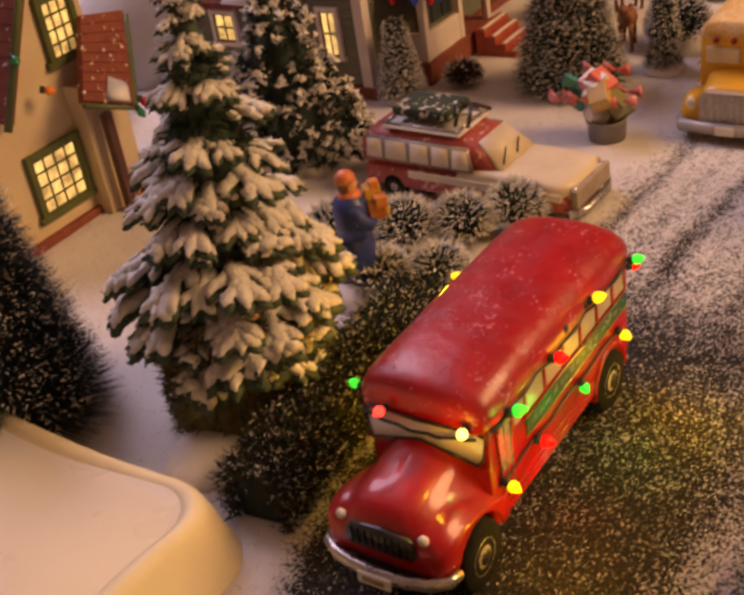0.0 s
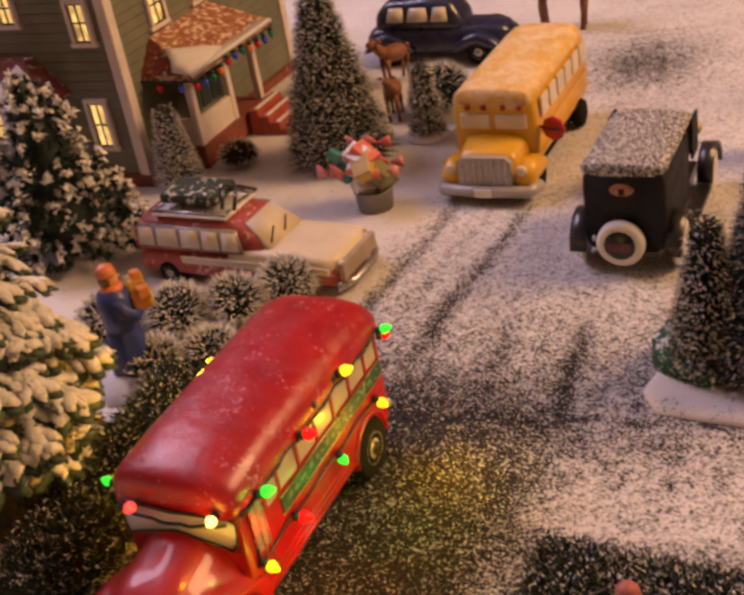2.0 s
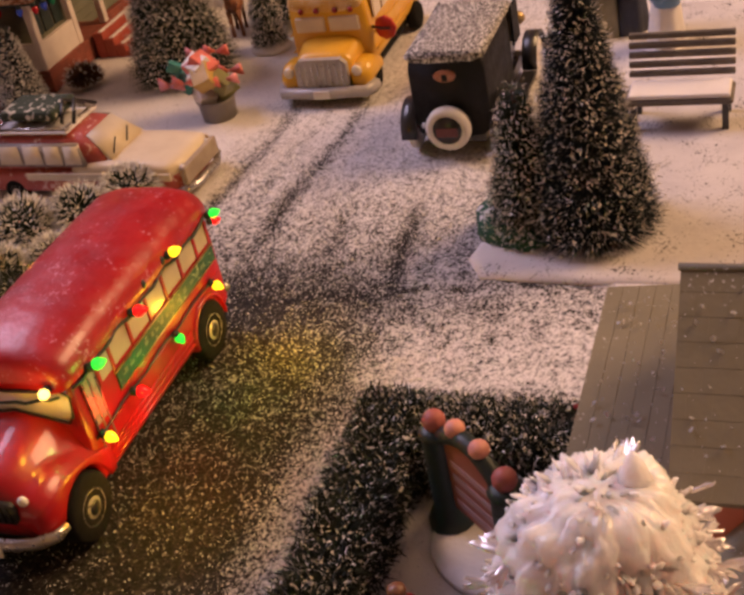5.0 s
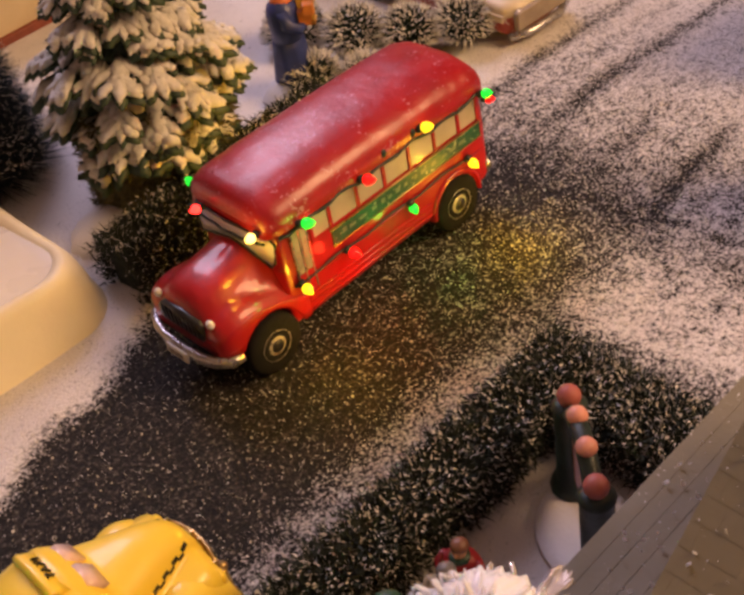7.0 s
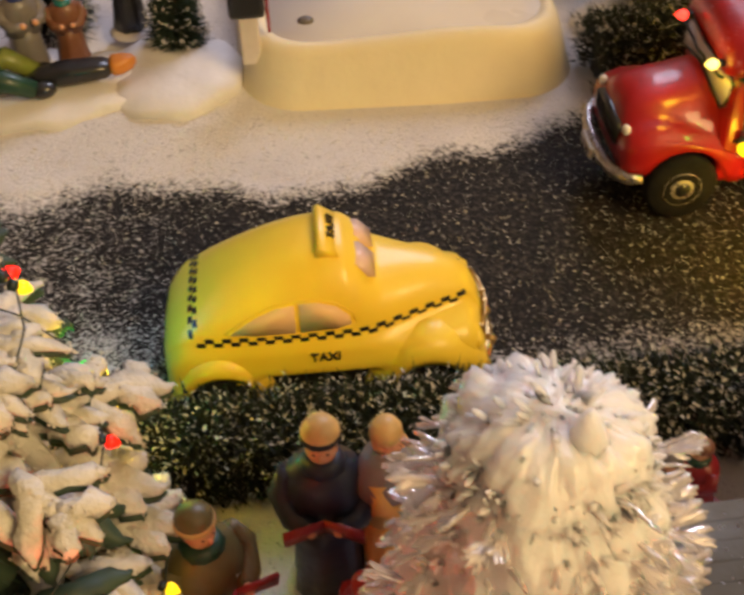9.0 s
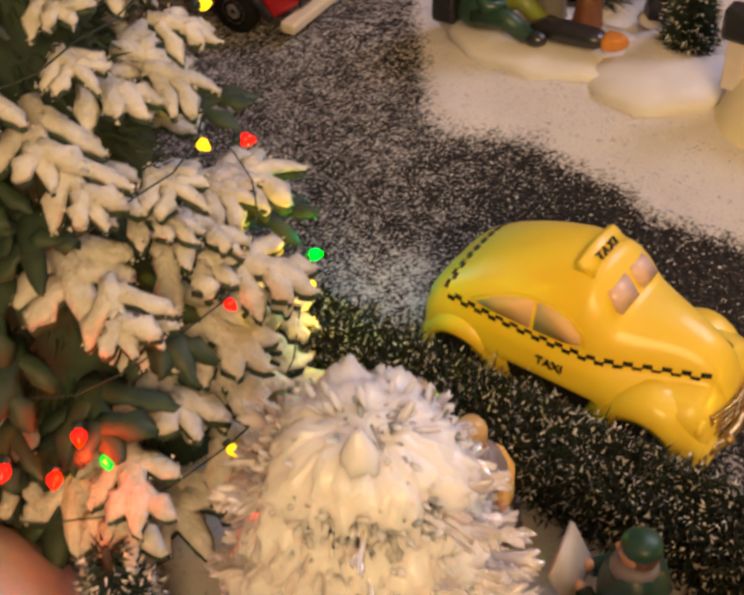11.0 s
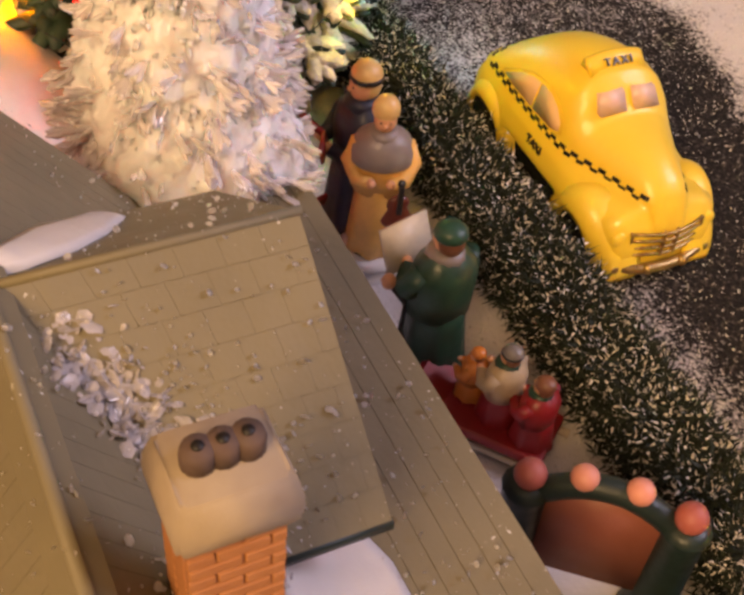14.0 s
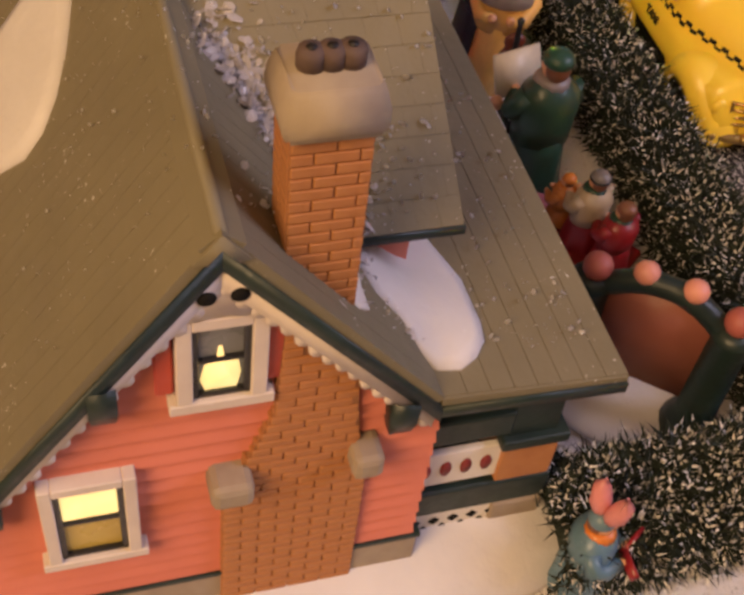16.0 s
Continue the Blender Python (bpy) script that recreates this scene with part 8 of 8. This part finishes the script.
    ball(bm, (-0.012, 0.115, 0.14), 0.014, 0, 8)
    part("tail_lamp", bm, CHROME, ob)


van()


# ---- dark blue saloon ----
def saloon():
    ob = thing("vintage_saloon", 4.80, 1.17, 0, -90, "dark navy vintage toy saloon with frosted windows", "car")
    nav = mat("navy_car_paint", (0.020, 0.026, 0.085), (0.014, 0.018, 0.06), scale=5, rough=0.3, coat=0.5)
    bm = B()
    hull(bm, [(-0.45, 0.12, 0.06, 0.17), (-0.36, 0.16, 0.05, 0.22), (0.1, 0.165, 0.05, 0.225), (0.3, 0.14, 0.05, 0.23), (0.46, 0.10, 0.06, 0.2)], 24, 0, 3.4, 24, 0.85)
    part("body", bm, nav, ob)
    bm = B()
    hull(bm, [(-0.38, 0.11, 0.18, 0.28), (-0.28, 0.14, 0.18, 0.37), (0.0, 0.145, 0.18, 0.39), (0.12, 0.14, 0.18, 0.37), (0.2, 0.12, 0.18, 0.24)], 22, 0, 3.2, 22, 0.82)
    part("cabin", bm, nav, ob)
    for s in (-1, 1):
        for x in (-0.27, 0.29):
            wheel(ob, x, s * 0.15, 0.08, 0.04, CHROME, s)
            bm = B()
            hull(bm, [(x - 0.16, 0.035, 0.07, 0.10), (x - 0.08, 0.045, 0.1, 0.175), (x, 0.045, 0.13, 0.2), (x + 0.08, 0.045, 0.1, 0.175), (x + 0.16, 0.035, 0.07, 0.10)], 14, 0, 2.6, 12)
            bmesh.ops.translate(bm, vec=(0, s * 0.155, 0), verts=bm.verts)
            part("wing", bm, nav, ob)
        for x0, x1 in ((-0.27, -0.16), (-0.14, -0.01), (0.01, 0.11)):
            bm = B()
            rings(bm, [[(x, s * (0.148 - 0.2 * (z - 0.25)) + s * k, z) for x, z in ((x0, 0.26), (x1, 0.26), (x1 - 0.01, 0.335), (x0 + 0.02, 0.335))] for k in (-0.02, 0.006)])
            part("side_window", bm, CREAM, ob, "frosted window")


saloon()


# ---- parcels, reindeer and bystanders ----
def parcels():
    ob = thing("parcel_bin", 2.85, 0.76, 0, 0, "grey bin heaped with brightly wrapped parcels and bows", "bin")
    bm = B()
    lathe(bm, [(0.08, 0), (0.088, 0.09), (0.093, 0.10), (0.083, 0.10), (0.07, 0.04)], n=16)
    part("bin", bm, mat("dull_zinc", (0.28, 0.26, 0.24), (0.2, 0.18, 0.17), rough=0.5, metal=0.3), ob)
    rng = random.Random(3)
    cols = [paint("teal_wrap", (0.05, 0.28, 0.26)), paint("coral_wrap", (0.8, 0.2, 0.16)), paint("gold_wrap", (0.55, 0.36, 0.10)), WHITE, paint("pink_wrap", (0.8, 0.28, 0.30)), paint("olive_wrap", (0.25, 0.24, 0.10))]
    for i in range(16):
        a, r = rng.uniform(0, 6.3), rng.uniform(0.0, 0.13)
        p = Vector((0.6 * r * math.cos(a), 0.06 + r * math.sin(a), 0.11 + 0.17 * rng.random()))
        bm = B()
        s = rng.uniform(0.032, 0.056)
        box(bm, (-s, -s * 0.8, -s * 0.7), (s, s * 0.8, s * 0.7), 0, 0.004, 1)
        bmesh.ops.transform(bm, matrix=Matrix.Translation(p) @ Euler((rng.uniform(-0.6, 0.6), rng.uniform(-0.6, 0.6), a)).to_matrix().to_4x4(), verts=bm.verts)
        part("parcel", bm, cols[i % 6], ob, "wrapped parcel")
    for i in range(9):
        a = i * 0.7 + 0.2
        c = Vector((0.09 * math.cos(a), 0.06 + 0.15 * math.sin(a), 0.06 + 0.24 * rng.random()))
        bm = B()
        for k in (-1, 1):
            rings(bm, [[c + Vector(v) for v in ((0, 0, 0), (0.01, k * 0.055, 0.03), (0.012, k * 0.06, -0.025))], [c + Vector(v) + Vector((0.012 * math.cos(a), 0.012 * math.sin(a), 0)) for v in ((0, 0, 0), (0.01, k * 0.055, 0.03), (0.012, k * 0.06, -0.025))]])
        part("bow", bm, cols[1 if i % 3 else 4], ob, "coral ribbon bow")


parcels()


def reindeer(x, y, turn, k=1.0, label="brown toy reindeer standing in the snow", antlers=True):
    bm = B()
    br = 0
    nk = 0 if antlers else 0.045
    ball(bm, (0, 0, 0.19 * k), 0.062 * k, br, 12, 0.9, 1.7)
    for sx in (-0.07, 0.07):
        for sy in (-0.03, 0.03):
            tube(bm, [(sx * k, sy * k, 0.17 * k), (sx * 1.1 * k, sy * k, 0.09 * k), (sx * k, sy * k, 0.0)], [0.020 * k, 0.013 * k, 0.012 * k], 6, br)
    tube(bm, [(0.08 * k, 0, 0.21 * k), (0.12 * k, 0, (0.28 - nk * 0.6) * k), (0.135 * k, 0, (0.33 - nk) * k)], [0.040 * k, 0.032 * k, 0.028 * k], 8, br)
    ball(bm, (0.155 * k, 0, (0.335 - nk) * k), 0.03 * k, br, 10, 0.85, 1.5)
    for s in (-1, 1):
        if antlers:
            tube(bm, [(0.13 * k, s * 0.015 * k, 0.355 * k), (0.11 * k, s * 0.05 * k, 0.42 * k), (0.13 * k, s * 0.06 * k, 0.48 * k)], [0.009 * k, 0.007 * k, 0.004 * k], 5, br)
        if antlers:
            tube(bm, [(0.112 * k, s * 0.045 * k, 0.41 * k), (0.15 * k, s * 0.05 * k, 0.45 * k)], [0.007 * k, 0.003 * k], 5, br)
        ball(bm, (0.125 * k, s * 0.04 * k, (0.352 - nk) * k), 0.016 * k, br, 6, 0.6, 1)
    ball(bm, (-0.11 * k, 0, 0.21 * k), 0.018 * k, br, 6)
    return solid("reindeer_figurine", bm, [mat("reindeer_brown", (0.26, 0.10, 0.045), (0.18, 0.065, 0.03), scale=12, rough=0.55)], x, y, 0, turn, label, "reindeer", "reindeer figurines")


reindeer(3.88, 1.09, 195, 0.85, antlers=False)
reindeer(4.40, 1.30, 150, 0.9, "larger brown toy reindeer without antlers beside the navy car", False)
reindeer(4.25, 1.62, 200, 1.1, "brown toy reindeer behind the bottle brush tree")
reindeer(5.25, 0.55, 100, 1.6, "tall brown toy reindeer on a snowy base")
snow_bush(3.24, 1.70, 0.10, "low brown dry bush beside the porch steps", 0.7, mat("dry_brown_bristle", (0.13, 0.06, 0.03), (0.08, 0.04, 0.02), scale=20, rough=0.8, bump=0), 0.06)


def snow_mound(x, y, rx, ry, h, label, name="snow_mound", crust=False):
    bm = B()
    loops = []
    for r, z in ((0.94, -0.02), (0.97, 0.22), (1.0, 0.45), (0.92, 0.70), (0.6, 0.92), (0.25, 1.0)) if crust else ((1.0, -0.02), (0.93, 0.25), (0.75, 0.62), (0.5, 0.88), (0.22, 0.99)):
        loops.append([(rx * r * math.cos(2 * math.pi * i / 28) * (1 + 0.06 * math.sin(3 * i)), ry * r * math.sin(2 * math.pi * i / 28) * (1 + 0.05 * math.sin(2 * i + 1)), h * z if z > 0 else -0.02) for i in range(28)])
    rings(bm, loops)
    if crust:
        for v in bm.verts:
            v.co += 0.022 * noise.noise_vector(v.co * 9 + Vector((x, y, 0)))
    return solid(name, bm, SNOW, x, y, 0, 0, label, "snow")


snow_mound(3.1, 3.75, 0.42, 0.45, 0.62, "smooth rounded snow hill behind the houses")
snow_mound(-1.52, 0.83, 0.36, 0.22, 0.085, "low crusted snow pad under the sledging figurine", crust=True)
snow_mound(-1.12, 0.85, 0.24, 0.24, 0.085, "low crusted snow pad by the pond", crust=True)
snow_mound(-1.42, -1.94, 0.75, 0.44, 0.33, "smooth snow hill behind the lit spruce")
snow_mound(0.40, 1.02, 0.18, 0.15, 0.07, "snow drift beside the mossy tree base")
brush_tree(2.35, 3.55, 0.8, 0.26, 6000, 0.12, NEEDLE_BLUE, "dark bottle brush tree beside the snow hill")


snow_mound(1.365, 1.08, 0.17, 0.14, 0.10, "low snow heap under the figurine in blue")
snow_mound(-0.636, -1.056, 0.10, 0.09, 0.065, "small snow heap under the violin figurine")


def kerb_patch():
    ob = thing("garden_plot", 0, 0, 0, 0, "snowy garden plot with a thin raised edge", "plot")
    bm = B()
    pts = [(1.56, -0.78), (1.66, -0.72), (2.1, -0.80), (3.6, -0.86), (3.9, -1.2), (3.9, -2.6), (1.54, -2.6), (1.53, -1.2)]
    rings(bm, [[(x, y, -0.02) for x, y in pts], [(x, y, 0.006) for x, y in pts], [(x + (2.6 - x) * 0.03, y + (-1.7 - y) * 0.03, 0.014) for x, y in pts]])
    part("plot", bm, mat("trodden_snow", (0.60, 0.57, 0.57), (0.50, 0.47, 0.48), scale=5, rough=0.8, bump=0.5, bscale=40, specks=(0.10, 0.09, 0.09), speck_cover=0.16, speck_scale=90), ob)
    bm = B()
    lathe(bm, [(0.17, 0.0), (0.165, 0.05), (0.13, 0.085), (0.05, 0.095)], (1.87, -0.88, 0.015), 26)
    for v in bm.verts:
        v.co += 0.03 * noise.noise_vector(v.co * 14)
    part("green_stand", bm, mat("green_felt", (0.02, 0.09, 0.05), (0.015, 0.05, 0.03), rough=0.9, specks=(0.7, 0.68, 0.66), speck_cover=0.25, speck_scale=30), ob, "green felt stand")


kerb_patch()

figurine("bystander_figurine", 3.58, -1.03, 170, 0.525, paint("camel", (0.34, 0.24, 0.12)), brownp, "man figurine in camel jacket and brown brimmed hat", skirt=navy, collar=navy, brim=True, group="bystander figurines")
figurine("bystander_figurine", 3.55, -0.92, 190, 0.50, paint("sage", (0.30, 0.27, 0.16)), greyp, "woman figurine in a pale coat with a red scarf", collar=redp, group="bystander figurines")
figurine("bystander_figurine", 3.40, -1.21, 120, 0.47, paint("sky_blue", (0.12, 0.25, 0.42)), brownp, "boy figurine in a light blue jacket and white trousers", skirt=WHITE, group="bystander figurines")


def bench():
    ob = thing("park_bench", 2.62, -1.34, 0.02, 0, "grey slatted bench with snow on its seat", "bench")
    wood = mat("weathered_slat", (0.16, 0.14, 0.12), (0.10, 0.09, 0.08), scale=12, rough=0.8)
    for i in range(5):
        bm = B()
        box(bm, (0.10 + 0.01 * i, -0.2, 0.15 + i * 0.035), (0.118 + 0.01 * i, 0.2, 0.175 + i * 0.035), 0, 0.004, 1)
        part("back_slat", bm, wood, ob)
    bm = B()
    box(bm, (-0.06, -0.2, 0.10), (0.10, 0.2, 0.125), 0, 0.006, 1)
    part("seat", bm, wood, ob)
    bm = B()
    box(bm, (-0.055, -0.19, 0.125), (0.09, 0.19, 0.145), 0, 0.009)
    part("seat_snow", bm, SNOW, ob)
    for y in (-0.17, 0.17):
        for x in (-0.04, 0.11):
            bm = B()
            box(bm, (x - 0.012, y - 0.012, -0.01), (x + 0.012, y + 0.012, 0.10))
            part("leg", bm, BLACK, ob)


bench()


def signpost():
    ob = thing("signpost", 4.3, -1.16, 0, 0, "dark post with a small dark hanging sign", "signpost")
    bm = B()
    tube(bm, [(0, 0, 0), (0, 0, 1.2)], 0.04, 8)
    part("post", bm, BLACK, ob)
    bm = B()
    box(bm, (-0.02, -0.34, 0.62), (0.0, -0.10, 0.76), 0, 0.01)
    part("sign", bm, BLACK, ob, "dark sign with unreadable script")
    bm = B()
    box(bm, (-0.025, -0.30, 0.67), (-0.0205, -0.14, 0.70))
    part("writing_bar", bm, CHROME, ob)


signpost()


# ---- sledging figurine and red truck at the far end of the road ----
def sledger():
    bm = B()
    lathe(bm, [(0.06, 0.02), (0.085, 0.05), (0.070, 0.12), (0.045, 0.18), (0.02, 0.20)], (-0.06, 0, 0), 14, 0)
    tube(bm, [(-0.05, -0.05, 0.06), (0.06, -0.065, 0.085), (0.14, -0.06, 0.04)], [0.04, 0.036, 0.028], 9, 0)
    tube(bm, [(-0.05, 0.05, 0.06), (0.06, 0.055, 0.095), (0.14, 0.05, 0.04)], [0.04, 0.036, 0.028], 9, 4)
    for k in (-1, 1):
        tube(bm, [(-0.05, k * 0.05, 0.16), (0.0, k * 0.075, 0.11), (0.05, k * 0.04, 0.12)], [0.026, 0.026, 0.018], 8, 0)
        ball(bm, (0.165, k * 0.055, 0.035), 0.032, 1, 10, 0.8, 1.3)
    ball(bm, (-0.06, 0, 0.225), 0.042, 2, 12)
    ball(bm, (-0.068, 0, 0.242), 0.043, 1, 12)
    box(bm, (-0.22, -0.06, 0.0), (-0.13, 0.06, 0.11), 1, 0.015)
    solid("sledger_figurine", bm, [greenp, BLACK, SKIN, greenp, paint("lime", (0.22, 0.26, 0.05))], -1.66, 0.77, 0.075, 4, "figurine in green sitting in the snow", "figurine", "snow play figurines")
    bob = thing("bobsled", -1.38, 0.80, 0.080, 6, "long dark toy bobsled with an orange nose", "sled")
    bm = B()
    hull(bm, [(-0.16, 0.030, 0.01, 0.06), (-0.05, 0.045, 0.01, 0.075), (0.06, 0.042, 0.015, 0.07), (0.10, 0.036, 0.02, 0.065)], 10, 0, 3, 16)
    part("body", bm, BLACK, bob)
    bm = B()
    hull(bm, [(0.085, 0.040, 0.018, 0.072), (0.13, 0.034, 0.02, 0.075), (0.17, 0.012, 0.035, 0.07)], 8, 0, 3, 16)
    part("nose", bm, paint("orange_nose", (0.65, 0.24, 0.04)), bob, "orange nose")


sledger()
figurine("child_figurine", -1.55, 0.92, -60, 0.36, greyp, straw, "child figurine in grey standing behind the sled", collar=bluep, z=0.05, group="snow play figurines")
figurine("child_figurine", -1.42, 0.95, -80, 0.30, brownp, paint("teal_cap", (0.03, 0.2, 0.2)), "child figurine in brown standing by the sled", z=0.05, group="snow play figurines")
figurine("child_figurine", -1.25, 1.16, -100, 0.34, redp, BLACK, "child figurine in a red coat with black trousers", skirt=BLACK, z=0.04, group="snow play figurines")


def truck():
    ob = thing("red_truck", -2.74, 0.56, 0, 4, "red toy lorry with a cream bumper and dark wings", "truck")
    bm = B()
    hull(bm, [(-0.7, 0.17, 0.06, 0.24), (-0.3, 0.19, 0.06, 0.26), (0.30, 0.18, 0.06, 0.27), (0.42, 0.16, 0.06, 0.24), (0.44, 0.14, 0.07, 0.20)], 24, 0, 6, 26, 0.95)
    part("body", bm, RED_BUS, ob)
    bm = B()
    hull(bm, [(-0.35, 0.15, 0.24, 0.33), (-0.25, 0.165, 0.24, 0.47), (0.05, 0.16, 0.24, 0.46), (0.13, 0.15, 0.24, 0.28)], 14, 0, 5, 22, 0.9)
    cab = part("cab", bm, RED_BUS, ob)
    bm = B()
    rings(bm, [[(0.085 + k, -0.12, 0.33), (0.085 + k, 0.12, 0.33), (0.065 + k, 0.11, 0.43), (0.065 + k, -0.11, 0.43)] for k in (-0.02, 0.02)])
    part("windscreen", bm, BLACK, cab, "dark windscreen")
    for s in (-1, 1):
        for x in (-0.42, 0.25):
            wheel(ob, x, s * 0.175, 0.085, 0.05, CHROME, s)
        bm = B()
        tube(bm, [(0.13, s * 0.185, 0.09), (0.18, s * 0.19, 0.165), (0.25, s * 0.19, 0.185), (0.33, s * 0.185, 0.16), (0.39, s * 0.175, 0.08)], [0.016, 0.022, 0.024, 0.022, 0.014], 8)
        part("wing", bm, BLACK, ob, "dark wheel arch")
        for z in (0.12, 0.18):
            bm = B()
            tube(bm, [(-0.65, s * 0.195, z), (0.05, s * 0.19, z)], 0.008, 5)
            part("side_rail", bm, CHROME, ob)
        bm = B()
        ball(bm, (0.445, s * 0.11, 0.165), 0.024, 0, 10, 1, 0.5)
        part("headlight", bm, CREAM, ob)
    bm = B()
    box(bm, (0.42, -0.17, 0.035), (0.48, 0.17, 0.075), 0, 0.01)
    part("bumper", bm, CREAM, ob, "cream bumper")
    bm = B()
    box(bm, (0.436, -0.075, 0.085), (0.450, 0.075, 0.20), 0, 0.006)
    part("grille", bm, BLACK, ob)


truck()


def leaning_rod():
    ob = thing("thin_pole", -2.27, 0.80, 0, 0, "thin dark rod leaning in the snow", "pole")
    bm = B()
    tube(bm, [(0, 0, 0), (0.01, 0.20, 0.10), (0.02, 0.42, 0.20)], 0.015, 6)
    part("pole", bm, BLACK, ob)
    bm = B()
    ball(bm, (0.02, 0.42, 0.20), 0.020, 0, 10)
    part("pole_cap", bm, BLACK, ob)


leaning_rod()


# ---- light string on the near spruce ----
def light_string():
    ob = thing("light_string", -1.49, -1.20, 0, 0, "dark cable with lit coloured bulbs wound round the spruce", "string lights")
    pts = []
    turns, n = 6.5, 150
    for i in range(n + 1):
        t = i / n
        z = 0.12 + 1.75 * t
        r = 0.51 * (1 - (z - 0.1) / 1.97) ** 0.85 + 0.005
        a = 2 * math.pi * turns * t + 0.4
        pts.append((r * math.cos(a), r * math.sin(a), z + 0.012 * math.sin(i * 1.9)))
    bm = B()
    tube(bm, pts, 0.0018, 5)
    part("cable", bm, DKGREEN, ob)
    seq = ("yellow", "green", "red", "yellow", "red", "green", "warm", "red")
    for k, i in enumerate(range(3, n, 6)):
        p = Vector(pts[i])
        bulb_on(ob, p, Vector((p.x, p.y, -0.25)), seq[k % 8], 0.015)
    for at, c in (((0.375, 0.25, 0.53), "yellow"), ((0.29, 0.39, 0.44), "green"), ((0.41, 0.22, 0.55), "yellow"), ((0.10, 0.36, 1.0), "yellow"), ((0.29, -0.43, 0.57), "red"), ((0.345, -0.31, 0.58), "red"), ((0.33, -0.37, 0.515), "red"), ((0.375, -0.29, 0.515), "green"), ((0.26, -0.455, 0.635), "warm"), ((0.24, 0.28, 0.79), "red")):
        bulb_on(ob, at, Vector((at[0], at[1], -0.1)), c, 0.018)


light_string()
